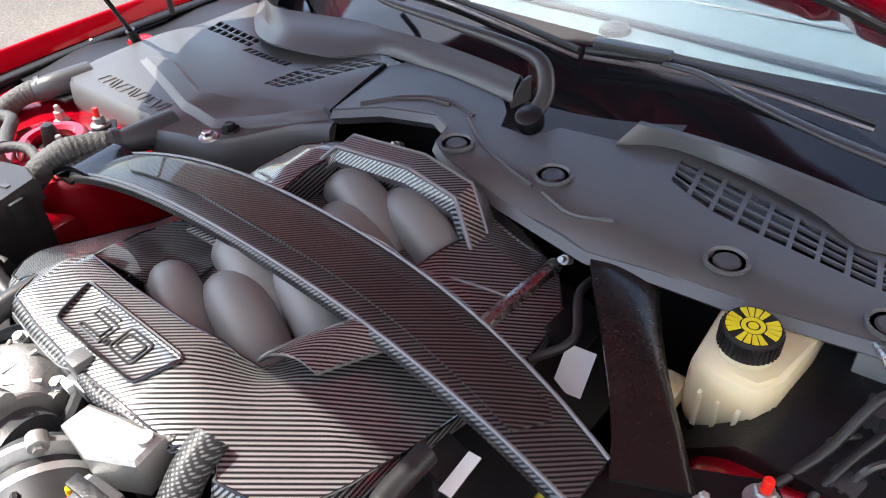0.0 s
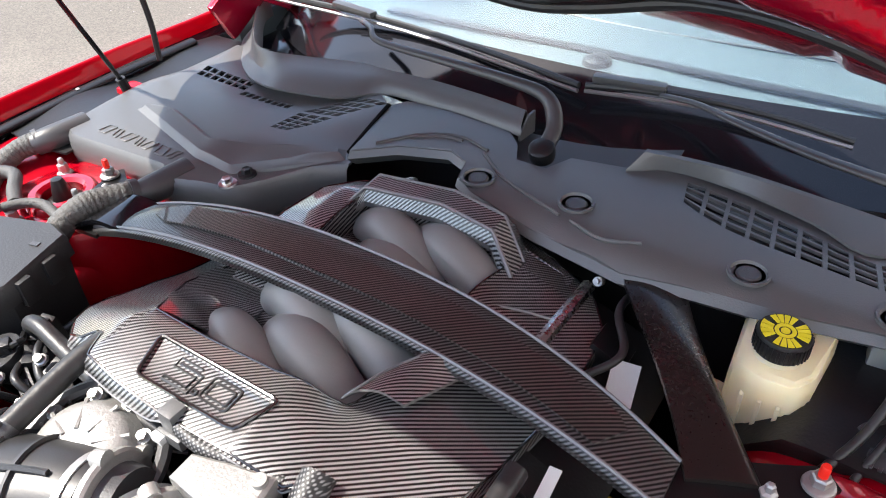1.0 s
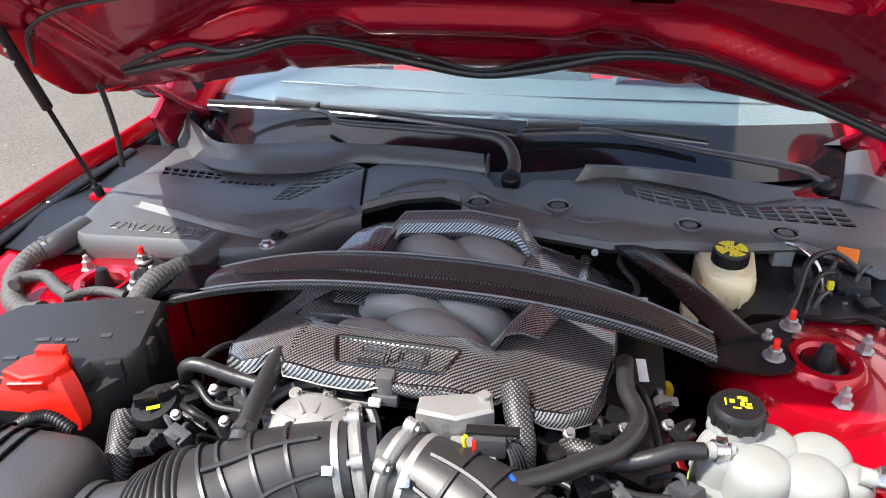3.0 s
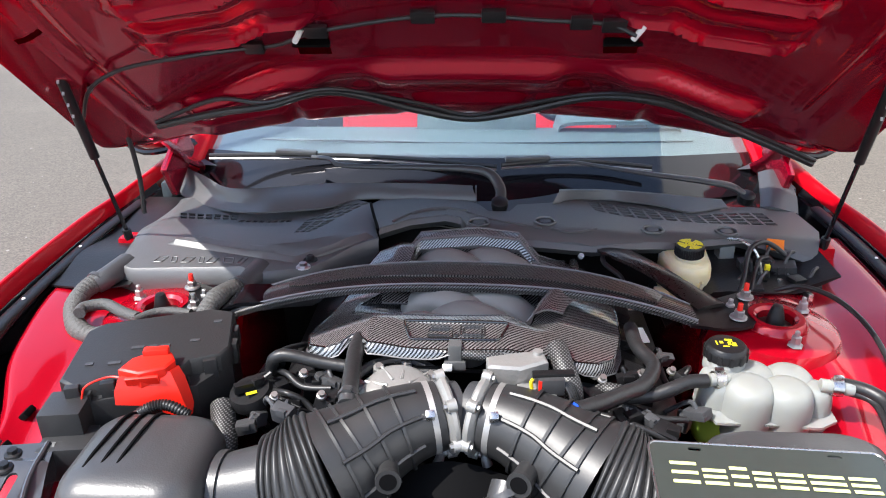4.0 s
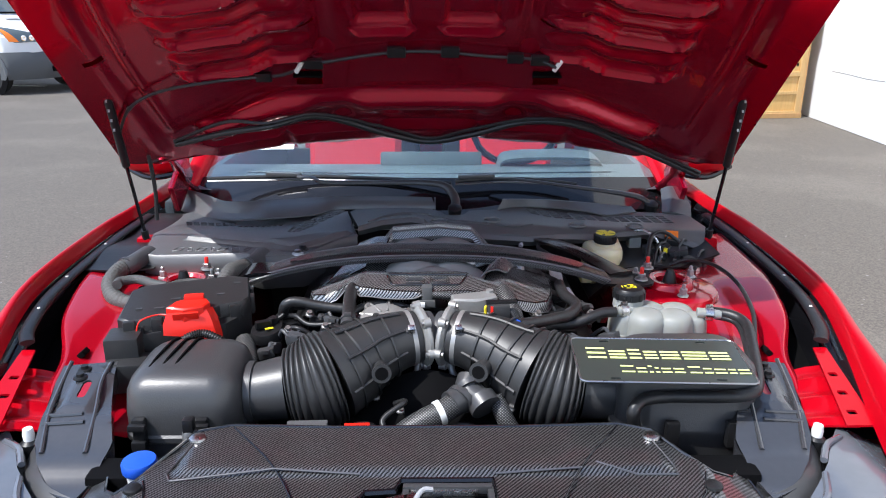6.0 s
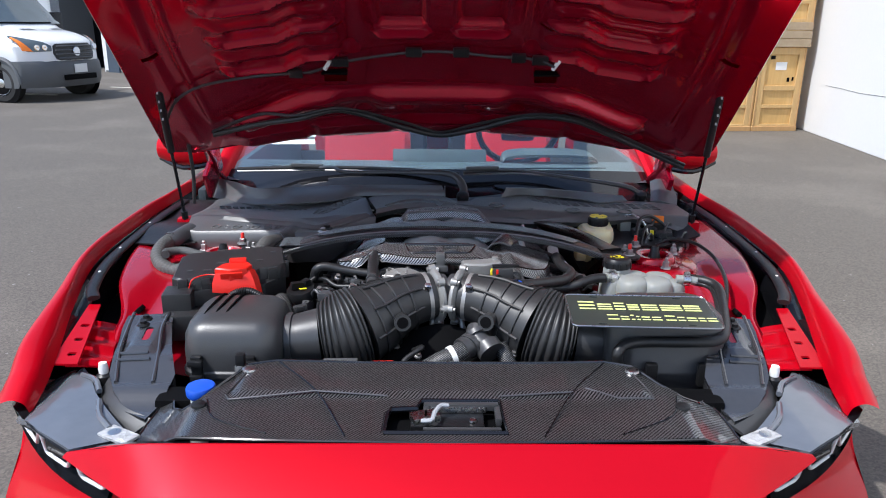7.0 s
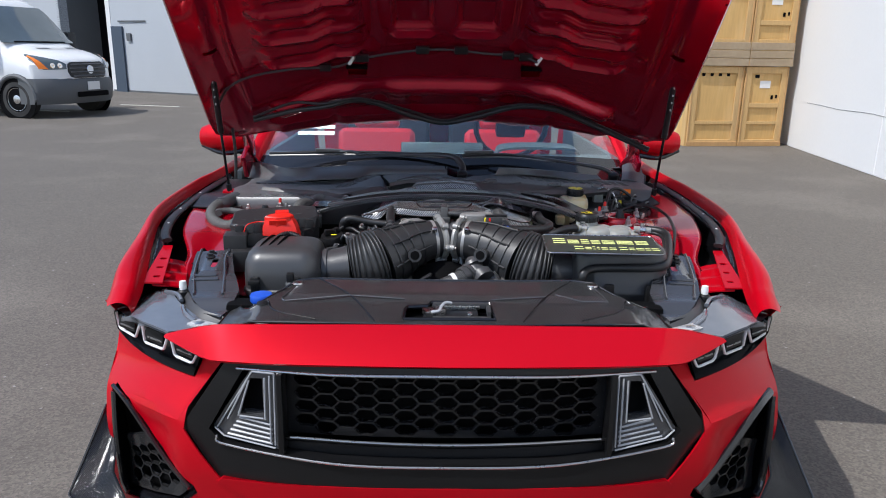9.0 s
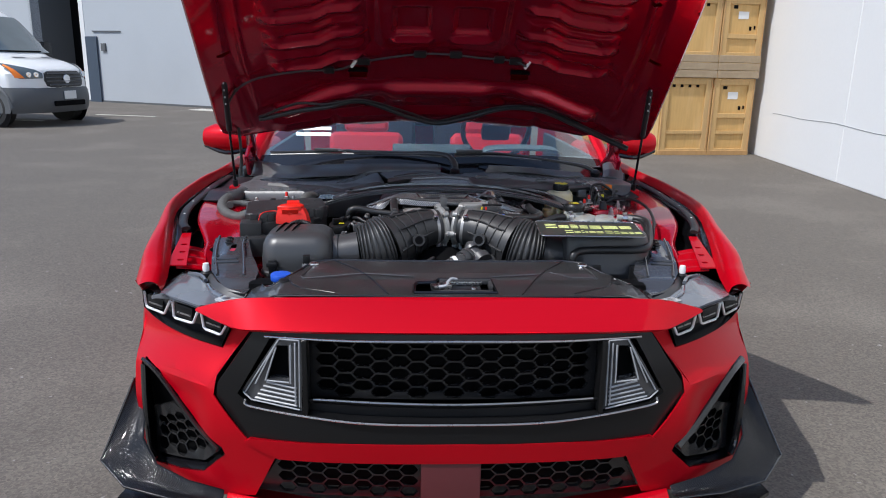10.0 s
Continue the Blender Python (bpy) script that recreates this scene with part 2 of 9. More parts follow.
def carbon_material(name, tow=0.0015, dark=(0.005, 0.005, 0.006), light=(0.11, 0.11, 0.112), rough=0.33, coat=1.0):
    """Twill-woven fibre under clear lacquer, laid out by the panel's own uv in metres."""
    m = bpy.data.materials.new(name)
    m.use_nodes = True
    nt = m.node_tree
    p = nt.nodes["Principled BSDF"]

    def node(kind, op=None, *vals):
        n = nt.nodes.new(kind)
        if op:
            n.operation = op
        for i, v in enumerate(vals):
            if isinstance(v, bpy.types.NodeSocket):
                nt.links.new(v, n.inputs[i])
            elif v is not None:
                n.inputs[i].default_value = v
        return n

    uv = node("ShaderNodeTexCoord").outputs["UV"]
    sep = node("ShaderNodeSeparateXYZ", None, uv)
    U = node("ShaderNodeMath", "MULTIPLY", sep.outputs[0], 1 / tow).outputs[0]
    V = node("ShaderNodeMath", "MULTIPLY", sep.outputs[1], 1 / tow).outputs[0]
    fu = node("ShaderNodeMath", "FLOOR", U).outputs[0]
    fv = node("ShaderNodeMath", "FLOOR", V).outputs[0]
    d = node("ShaderNodeMath", "SUBTRACT", fu, fv).outputs[0]
    k = node("ShaderNodeMath", "FRACT", node("ShaderNodeMath", "MULTIPLY", d, 0.25).outputs[0]).outputs[0]
    warp = node("ShaderNodeMath", "LESS_THAN", k, 0.49).outputs[0]
    cu = node("ShaderNodeMath", "PINGPONG", U, 0.5).outputs[0]
    cv = node("ShaderNodeMath", "PINGPONG", V, 0.5).outputs[0]
    hs = node("ShaderNodeMix")
    nt.links.new(warp, hs.inputs["Factor"])
    nt.links.new(cv, hs.inputs["A"])
    nt.links.new(cu, hs.inputs["B"])
    noi = node("ShaderNodeTexNoise", None, uv)
    noi.inputs["Scale"].default_value = 14.0
    colr = node("ShaderNodeMix")
    colr.data_type = "RGBA"
    colr.inputs["A"].default_value, colr.inputs["B"].default_value = (*dark, 1), (*light, 1)
    nt.links.new(warp, colr.inputs["Factor"])
    br = node("ShaderNodeMapRange", None, noi.outputs[0])
    br.inputs["To Min"].default_value, br.inputs["To Max"].default_value = 0.75, 1.25
    mul = node("ShaderNodeVectorMath", "SCALE", colr.outputs["Result"])
    tw = node("ShaderNodeMapRange", None, hs.outputs["Result"])
    tw.inputs["From Max"].default_value = 0.4
    tw.inputs["To Min"].default_value, tw.inputs["To Max"].default_value = 0.45, 1.25
    nt.links.new(node("ShaderNodeMath", "MULTIPLY", br.outputs[0], tw.outputs[0]).outputs[0], mul.inputs["Scale"])
    nt.links.new(mul.outputs[0], p.inputs["Base Color"])
    bp = node("ShaderNodeBump")
    bp.inputs["Strength"].default_value, bp.inputs["Distance"].default_value = 0.5, 0.0006
    nt.links.new(hs.outputs["Result"], bp.inputs["Height"])
    nt.links.new(bp.outputs[0], p.inputs["Normal"])
    p.inputs["Metallic"].default_value = 0.55
    p.inputs["Roughness"].default_value = rough
    p.inputs["Coat Weight"].default_value = coat
    p.inputs["Coat Roughness"].default_value = 0.03
    return m


def asphalt_material():
    """Grey binder with pale and dark stones, hairline cracks and broad worn patches."""
    m = material("worn_asphalt", (0.117, 0.102, 0.085), 0.85, 0, 0, 0.26, 34, 0.5, 0.55, (0.174, 0.154, 0.129), dist=0.004, large=0.9)
    nt = m.node_tree
    p = nt.nodes["Principled BSDF"]
    base = p.inputs["Base Color"].links[0].from_socket
    tc = next(n for n in nt.nodes if n.type == "TEX_COORD")
    stones = nt.nodes.new("ShaderNodeTexVoronoi")
    stones.inputs["Scale"].default_value = 120.0
    nt.links.new(tc.outputs["Object"], stones.inputs["Vector"])
    hsv = nt.nodes.new("ShaderNodeSeparateColor")
    nt.links.new(stones.outputs["Color"], hsv.inputs[0])
    pale = nt.nodes.new("ShaderNodeMapRange")
    pale.inputs["From Min"].default_value, pale.inputs["From Max"].default_value = 0.0, 1.0
    pale.inputs["To Min"].default_value, pale.inputs["To Max"].default_value = 0.74, 1.28
    nt.links.new(hsv.outputs[0], pale.inputs["Value"])
    mul = nt.nodes.new("ShaderNodeVectorMath")
    mul.operation = "SCALE"
    nt.links.new(base, mul.inputs[0])
    nt.links.new(pale.outputs[0], mul.inputs["Scale"])
    spots = nt.nodes.new("ShaderNodeTexNoise")
    spots.inputs["Scale"].default_value, spots.inputs["Detail"].default_value = 22.0, 3
    nt.links.new(tc.outputs["Object"], spots.inputs["Vector"])
    spotr = nt.nodes.new("ShaderNodeMapRange")
    spotr.inputs["From Min"].default_value, spotr.inputs["From Max"].default_value = 0.70, 0.74
    spotr.inputs["To Max"].default_value = 0.6
    nt.links.new(spots.outputs[0], spotr.inputs["Value"])
    mix = nt.nodes.new("ShaderNodeMix")
    mix.data_type = "RGBA"
    mix.inputs["B"].default_value = (0.34, 0.33, 0.31, 1)
    nt.links.new(spotr.outputs[0], mix.inputs["Factor"])
    nt.links.new(mul.outputs[0], mix.inputs["A"])
    nt.links.new(mix.outputs["Result"], p.inputs["Base Color"])
    bp = next(n for n in nt.nodes if n.type == "BUMP")
    bp.inputs["Distance"].default_value = 0.0015
    nt.links.new(stones.outputs["Distance"], bp.inputs["Height"])
    return m


RED = material("red_paint", (0.52, 0.001, 0.010), 0.42, 0.30, 0.35, 0.05, 900, 0.02, spec=0.05)
RED_DEEP = material("red_underside_paint", (0.40, 0.001, 0.022), 0.22, 0.62, 0.8, 0.08, 300, 0.02, spec=0.2)
RED_APRON = material("red_apron_paint", (0.46, 0.002, 0.014), 0.24, 0.35, 0.9, 0.10, 300, 0.02, spec=0.3)
BLACK = material("black_plastic", (0.010, 0.010, 0.011), 0.40, 0, 0, 0.25, 220, 0.25, 0.2, (0.04, 0.039, 0.037), spec=0.4)
GREY = material("grained_grey_plastic", (0.088, 0.089, 0.090), 0.40, 0, 0, 0.14, 500, 0.2, 0.35, (0.10, 0.098, 0.092), spec=0.75)
GLOSS = material("gloss_black", (0.008, 0.008, 0.010), 0.09, 0, 0.0, 0.2, 60, 0.02)
SATIN = material("satin_black_metal", (0.007, 0.007, 0.0075), 0.34, 0.0, 0.05, 0.15, 400, 0.08, spec=0.3)
RUBBER = material("black_rubber", (0.018, 0.018, 0.019), 0.42, 0, 0, 0.3, 120, 0.3, 0.3, (0.04, 0.039, 0.037))
# for voids and recesses the shade is in the colour; also plain black parts
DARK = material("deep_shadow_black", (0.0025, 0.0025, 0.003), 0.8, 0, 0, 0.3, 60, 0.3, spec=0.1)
RUNNER = material("grey_satin_runner", (0.22, 0.22, 0.212), 0.42, 0.0, 0.0, 0.08, 300, 0.1)
ALU = material("cast_aluminium", (0.33, 0.326, 0.315), 0.42, 0.45, 0, 0.16, 220, 0.4, 0.35, (0.30, 0.285, 0.26), large=18)
STEEL = material("zinc_steel", (0.62, 0.61, 0.60), 0.28, 1.0, 0, 0.1, 200, 0.15)
RESERVOIR = material("cream_translucent_plastic", (0.86, 0.72, 0.45), 0.32, 0, 0.15, 0.10, 30, 0.06, 0.35, (0.72, 0.55, 0.30))
COOLANT = material("milky_white_plastic", (0.27, 0.278, 0.262), 0.48, 0, 0.0, 0.06, 30, 0.08)
for m_, w_ in ((RESERVOIR, 0.6), (COOLANT, 0.35)):
    p_ = m_.node_tree.nodes["Principled BSDF"]
    p_.inputs["Subsurface Weight"].default_value = w_
    p_.inputs["Subsurface Radius"].default_value = (0.05, 0.04, 0.025)
    p_.inputs["Subsurface Scale"].default_value = 1.0
LIME = material("lime_coolant", (0.42, 0.62, 0.08), 0.3, 0, 0.2, 0.1, 40, 0.05)
YELLOW = material("yellow_print", (0.78, 0.66, 0.02), 0.45, 0, 0, 0.06, 80, 0.05)
SIGNYEL = material("yellow_green_print", (0.76, 0.80, 0.30), 0.4, 0, 0, 0.05, 60, 0.03)
SIGNBLK = material("dark_green_black_plate", (0.040, 0.048, 0.043), 0.32, 0, 0.3, 0.2, 50, 0.05)
REDCAP = material("bright_red_plastic", (0.80, 0.018, 0.008), 0.42, 0, 0.1, 0.06, 200, 0.1)
BLUE = material("blue_plastic", (0.015, 0.09, 0.55), 0.4, 0, 0.1, 0.08, 200, 0.1)
WHITE = material("white_plastic", (0.78, 0.78, 0.76), 0.45, 0, 0, 0.05, 100, 0.05)
ORANGE = material("orange_tag", (0.9, 0.22, 0.02), 0.5, 0, 0, 0.05, 100, 0.05)
CARBON = carbon_material("woven_carbon", 0.0017, (0.004, 0.004, 0.005), (0.31, 0.31, 0.312), 0.34)
CHROME = material("bright_trim", (0.75, 0.75, 0.76), 0.12, 1.0, 0, 0.03, 60, 0.0)
LENSBRIGHT = material("bright_light_guide", (0.82, 0.83, 0.85), 0.2, 0, 0.4, 0.03, 60, 0.03)
LENSWHITE = material("white_light_guide", (0.36, 0.37, 0.39), 0.22, 0, 0.4, 0.03, 60, 0.05)
SEATRED = material("red_leather", (0.55, 0.012, 0.02), 0.45, 0, 0, 0.12, 250, 0.3)
DASH = material("dark_dash_plastic", (0.046, 0.062, 0.070), 0.5, 0, 0, 0.12, 300, 0.25)
TYRE = material("tyre_rubber", (0.02, 0.02, 0.02), 0.75, 0, 0, 0.2, 90, 0.3, 0.4, (0.08, 0.075, 0.07))
VANWHITE = material("white_van_paint", (0.80, 0.80, 0.79), 0.25, 0, 0.7, 0.04, 60, 0.02)
VANGREY = material("van_grey_plastic", (0.10, 0.105, 0.11), 0.55, 0, 0, 0.1, 80, 0.15)
WOOD = material("crate_plywood", (0.60, 0.37, 0.13), 0.6, 0, 0, 0.32, 18, 0.3, 0.7, (0.72, 0.50, 0.24), large=3.2)
WOODDARK = material("crate_batten_wood", (0.58, 0.37, 0.15), 0.62, 0, 0, 0.3, 22, 0.3, 0.5, (0.36, 0.24, 0.12))
WOODRED = material("crate_edge_wood", (0.46, 0.27, 0.11), 0.65, 0, 0, 0.35, 20, 0.3)
WOODGREY = material("weathered_grey_plank", (0.36, 0.27, 0.17), 0.7, 0, 0, 0.3, 20, 0.3, 0.5, (0.46, 0.38, 0.28))
WALLWHITE = material("white_painted_concrete", (0.72, 0.72, 0.71), 0.8, 0, 0, 0.05, 30, 0.25, 0.18, (0.50, 0.50, 0.49), dist=0.004, large=0.6)
# back wall's base colour, darker and bluer than WALLWHITE
WALLGREY = material("pale_blue_grey_wall", (0.43, 0.455, 0.48), 0.75, 0, 0, 0.07, 30, 0.2, 0.25, (0.33, 0.35, 0.37), dist=0.004, large=0.5)
LINEPAINT = material("faded_line_paint", (0.55, 0.53, 0.47), 0.8, 0, 0, 0.3, 30, 0.2)
VANGLASS = material("grey_tinted_glass", (0.10, 0.125, 0.135), 0.08, 0, 0.6, 0.2, 5, 0.0)
CRACKGREY = material("grey_hairline_crack", (0.22, 0.22, 0.22), 0.9)
GRILLE = material("satin_black_grille", (0.020, 0.020, 0.021), 0.25, 0.1, 0.2, 0.15, 200, 0.05)
GREYPRINT = material("pale_grey_print", (0.35, 0.35, 0.35), 0.6)
ZINC = material("grey_zinc_nut", (0.42, 0.41, 0.40), 0.42, 0.6, 0, 0.15, 260, 0.2)
CARBON_DARK = carbon_material("dark_woven_carbon", 0.0015, (0.003, 0.003, 0.004), (0.016, 0.016, 0.017), 0.12)
CARBON_DARK.node_tree.nodes["Principled BSDF"].inputs["Coat Weight"].default_value = 0.2
CARBON_DARK.node_tree.nodes["Principled BSDF"].inputs["Metallic"].default_value = 0.1
CARBON_DARK.node_tree.nodes["Principled BSDF"].inputs["Specular IOR Level"].default_value = 0.2
CARBON_BODY = material("dark_carbon_lip", (0.012, 0.012, 0.013), 0.25, 0.3, 0.8, 0.5, 500, 0.2)
CHROME_SOFT = material("satin_bright_grey", (0.40, 0.40, 0.41), 0.28, 0.9, 0, 0.05, 60, 0.02)
LENSWHITE_DIM = material("ribbed_lamp_plastic", (0.085, 0.087, 0.092), 0.15, 0.3, 0.6, 0.1, 120, 0.1)
STEEL_DULL = material("dull_zinc_steel", (0.36, 0.35, 0.34), 0.40, 0.8, 0, 0.15, 260, 0.2)
CARBON_WARM = carbon_material("dark_carbon_inlay", 0.0015, (0.005, 0.0045, 0.0045), (0.125, 0.110, 0.107), 0.38, 0.4)
CARBON_BEAM = carbon_material("beam_carbon", 0.0015, (0.005, 0.005, 0.005), (0.125, 0.123, 0.123), 0.38, 0.4)
CARBON_EDGE = material("lacquered_carbon_edge", (0.022, 0.022, 0.023), 0.15, 0.4, 1.0, 0.4, 500, 0.1)
CARBON_NUM = material("lacquered_carbon_number", (0.030, 0.030, 0.031), 0.36, 0.3, 0.6, 0.4, 500, 0.1)
# grey for lines along carbon edges; their highlight is put into this colour
BRIGHT_EDGE = material("edge_highlight", (0.20, 0.20, 0.205), 0.40, 0.4, 0.0, 0.1, 200, 0.05)
SATIN_WARM = material("satin_dark_steel", (0.020, 0.016, 0.015), 0.28, 0.35, 0.2, 0.15, 300, 0.08)
GREY_DARK = material("dark_grained_plastic", (0.055, 0.057, 0.062), 0.42, 0, 0, 0.15, 500, 0.2)
MAROON = material("dark_slot_backing", (0.022, 0.020, 0.021), 0.6, 0, 0, 0.5, 300, 0.5, 0.5, (0.09, 0.018, 0.018))
TAPED = material("taped_loom_cloth", (0.066, 0.066, 0.064), 0.62, 0, 0, 0.3, 260, 0.6, 0.4, (0.14, 0.135, 0.125), dist=0.004)
BLACK_SHEEN = material("smooth_black_plastic", (0.048, 0.048, 0.050), 0.36, 0, 0, 0.15, 350, 0.15, 0.3, (0.070, 0.069, 0.067), spec=0.6)
RUBBER_SHEEN = material("smooth_black_rubber", (0.024, 0.024, 0.025), 0.44, 0, 0.0, 0.2, 400, 0.05, 0.4, (0.050, 0.048, 0.045), spec=0.6)
BLACK_DUST = material("dusty_black_plastic", (0.022, 0.022, 0.023), 0.42, 0, 0, 0.2, 260, 0.2, 0.4, (0.08, 0.078, 0.075))
BRACKET = material("painted_black_steel", (0.044, 0.045, 0.050), 0.24, 0.0, 0.7, 0.2, 90, 0.04, 0.3, (0.06, 0.06, 0.062))
LAMPTOP = material("hazy_lamp_plastic", (0.125, 0.135, 0.155), 0.20, 0, 0.6, 0.3, 25, 0.08)
CRUMPLED = material("crumpled_film", (0.55, 0.55, 0.55), 0.2, 0.2, 0.4, 0.4, 60, 1.0, dist=0.01)
CARBON_RAD = carbon_material("radiator_cover_carbon", 0.0017, (0.004, 0.004, 0.005), (0.155, 0.155, 0.157), 0.34)
CARBON_BRIGHT = material("carbon_edge_highlight", (0.12, 0.12, 0.124), 0.3, 0.6, 0.8, 0.5, 500, 0.2)


def braid_material(name, scale):
    """Black sleeve with pale crossing threads."""
    m = material(name, (0.03, 0.03, 0.032), 0.5, 0, 0, 0.3, 300, 0.3)
    nt = m.node_tree
    p = nt.nodes["Principled BSDF"]
    tc = next(n for n in nt.nodes if n.type == "TEX_COORD")
    waves = []
    for d in ((1.0, 0.6, 1.0), (1.0, -0.6, -1.0)):
        mp = nt.nodes.new("ShaderNodeVectorMath")
        mp.operation = "DOT_PRODUCT"
        mp.inputs[1].default_value = d
        nt.links.new(tc.outputs["Object"], mp.inputs[0])
        s = nt.nodes.new("ShaderNodeMath")
        s.operation = "MULTIPLY"
        s.inputs[1].default_value = scale
        nt.links.new(mp.outputs["Value"], s.inputs[0])
        w = nt.nodes.new("ShaderNodeMath")
        w.operation = "PINGPONG"
        w.inputs[1].default_value = 0.5
        nt.links.new(s.outputs[0], w.inputs[0])
        waves.append(w.outputs[0])
    mul = nt.nodes.new("ShaderNodeMath")
    mul.operation = "MULTIPLY"
    nt.links.new(waves[0], mul.inputs[0])
    nt.links.new(waves[1], mul.inputs[1])
    r = nt.nodes.new("ShaderNodeMapRange")
    r.inputs["From Min"].default_value, r.inputs["From Max"].default_value = 0.07, 0.12
    nt.links.new(mul.outputs[0], r.inputs["Value"])
    mix = nt.nodes.new("ShaderNodeMix")
    mix.data_type = "RGBA"
    mix.inputs["A"].default_value, mix.inputs["B"].default_value = (0.010, 0.010, 0.011, 1), (0.17, 0.17, 0.17, 1)
    nt.links.new(r.outputs[0], mix.inputs["Factor"])
    nt.links.new(mix.outputs["Result"], p.inputs["Base Color"])
    return m


BRAID = braid_material("braided_sleeve", 170.0)
def grained(m, sx, sz):
    """Stretches a material's noise into grain along z."""
    nt = m.node_tree
    tc = next(n for n in nt.nodes if n.type == "TEX_COORD")
    mp = nt.nodes.new("ShaderNodeMapping")
    mp.inputs["Scale"].default_value = (sx, sx, sz)
    nt.links.new(tc.outputs["Object"], mp.inputs["Vector"])
    for n in nt.nodes:
        if n.type == "TEX_NOISE":
            nt.links.new(mp.outputs[0], n.inputs["Vector"])
    return m


grained(WOODRED, 1.6, 0.25)
grained(WOOD, 1.6, 0.22)
grained(WOODDARK, 1.6, 0.22)
ASPHALT = asphalt_material()


def glass_material(name, tint, rough=0.02, ior=1.5):
    m = bpy.data.materials.new(name)
    m.use_nodes = True
    p = m.node_tree.nodes["Principled BSDF"]
    p.inputs["Base Color"].default_value = (*tint, 1)
    p.inputs["Roughness"].default_value = rough
    p.inputs["Transmission Weight"].default_value = 1.0
    p.inputs["IOR"].default_value = ior
    return m


GLASS = glass_material("windscreen_glass", (0.80, 0.92, 0.94), 0.02, 1.6)


# ---- the yard ----
def build_yard():
    ground = bmesh.new()
    n = 60
    xs = [math.copysign(abs(i / n) ** 2.6, i) * 300 for i in range(-n, n + 1)]
    g = [[ground.verts.new((x, y, 0)) for x in xs] for y in xs]
    for a, b in zip(g, g[1:]):
        for i in range(len(xs) - 1):
            ground.faces.new((a[i], a[i + 1], b[i + 1], b[i]))
    solo("ground", ground, ASPHALT, "worn dark grey asphalt yard in sunlight", "ground", kind="structure")
    # wall along the right-hand side of the yard
    d = Vector((0.1, 1, 0)).normalized()
    side = Vector((d.y, -d.x, 0))
    p = Vector((5.43, 9.25, 0))
    wall = thing("wall_east", p, "white painted concrete wall with white control joints", "wall", kind="structure")
    joints = [-2.75, -6.2, -9.7, -13.2, 3.4, 7]
    ends = sorted(joints) + [12]
    start = -30
    for j in ends:
        a, b = p + d * (start + 0.008), p + d * (j - 0.008)
        c = (a + b) / 2 + side * 0.15
        part("wall_panel", box((c.x, c.y, 3.5), (0.3, (b - a).length, 7), (0, 0, math.degrees(math.atan2(-d.x, d.y))), 0.006, 1), WALLWHITE, wall)
        start = j
    for j in joints:
        c = p + d * j + side * 0.14
        part("joint_filler", box((c.x, c.y, 3.5), (0.27, 0.02, 6.98), (0, 0, math.degrees(math.atan2(-d.x, d.y)))), WHITE, wall, "white sealant strip")
    line = [p + d * (-8.5 + 0.5 * k) - side * 0.002 + Vector((0, 0, 0.68 + 0.012 * math.sin(k * 1.7) + 0.01 * math.sin(k * 0.6))) for k in range(17)]
    part("wall_crack", tube(line, 0.0032, 5, 2), CRACKGREY, wall, "thin dark crack along the wall")
    # building across the back with its dark doorway
    a = Vector((-9.36, 20.3, 0))
    d2 = Vector((4.39, -2.3, 0)).normalized()
    n2 = Vector((-d2.y, d2.x, 0))
    rz = math.degrees(math.atan2(d2.y, d2.x))
    back = thing("wall_north", a, "white painted warehouse wall with a dark open doorway", "wall", kind="structure")

    def seg(u0, u1, z0, z1, mat, name, depth=0.3, push=0.0, label=""):
        c = a + d2 * ((u0 + u1) / 2) + n2 * (depth / 2 + push)
        part(name, box((c.x, c.y, (z0 + z1) / 2), (u1 - u0, depth, z1 - z0), (0, 0, rz)), mat, back, label)

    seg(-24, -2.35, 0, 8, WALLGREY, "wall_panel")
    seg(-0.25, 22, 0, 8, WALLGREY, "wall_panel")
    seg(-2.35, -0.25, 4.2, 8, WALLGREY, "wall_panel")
    # flat black panel puts the doorway's darkness into colour; no room is built
    seg(-2.35, -0.25, 0, 4.2, DARK, "doorway_blackout", 0.1, 1.4, "black panel standing in for the unlit room behind the doorway")
    seg(-2.45, -2.35, 0, 4.2, VANGREY, "door_jamb", 1.5, 0.0)
    seg(-0.29, -0.12, 0, 4.2, WALLWHITE, "door_jamb", 1.5, -0.012)
    seg(-0.08, 0.36, 0, 1.85, material("slate_blue_board", (0.05, 0.07, 0.10), 0.6), "leaning_board", 0.05, -0.06, "slate blue board beside the door")
    seg(0.52, 0.68, 1.45, 1.66, VANGREY, "switch_box", 0.06, -0.05, "small grey box on the wall")
    seg(0.2, 1.3, 1.98, 2.01, VANGREY, "wall_pipe", 0.03, -0.034, "thin grey pipe on the wall")
    seg(-0.25, 22, 0, 0.05, VANGREY, "wall_base", 0.02, -0.024, "thin dark grey strip along the foot of the wall")
    # kerb strip and parking lines
    strip = box((-3.2, 16.3, 0.004), (5.6, 0.5, 0.008), (0, 0, rz))
    solo("painted_strip", strip, LINEPAINT, "faded cream painted strip on the asphalt", "road marking", kind="structure")
    for x, y, l in ((-6.6, 15.2, 1.5), (-8.2, 13.6, 1.2), (-4.6, 17.3, 1.6)):
        solo("parking_line", box((x, y, 0.004), (l, 0.09, 0.008), (0, 0, rz + 14)), LINEPAINT, "worn white parking line on the asphalt", "road marking", "parking lines", kind="structure")




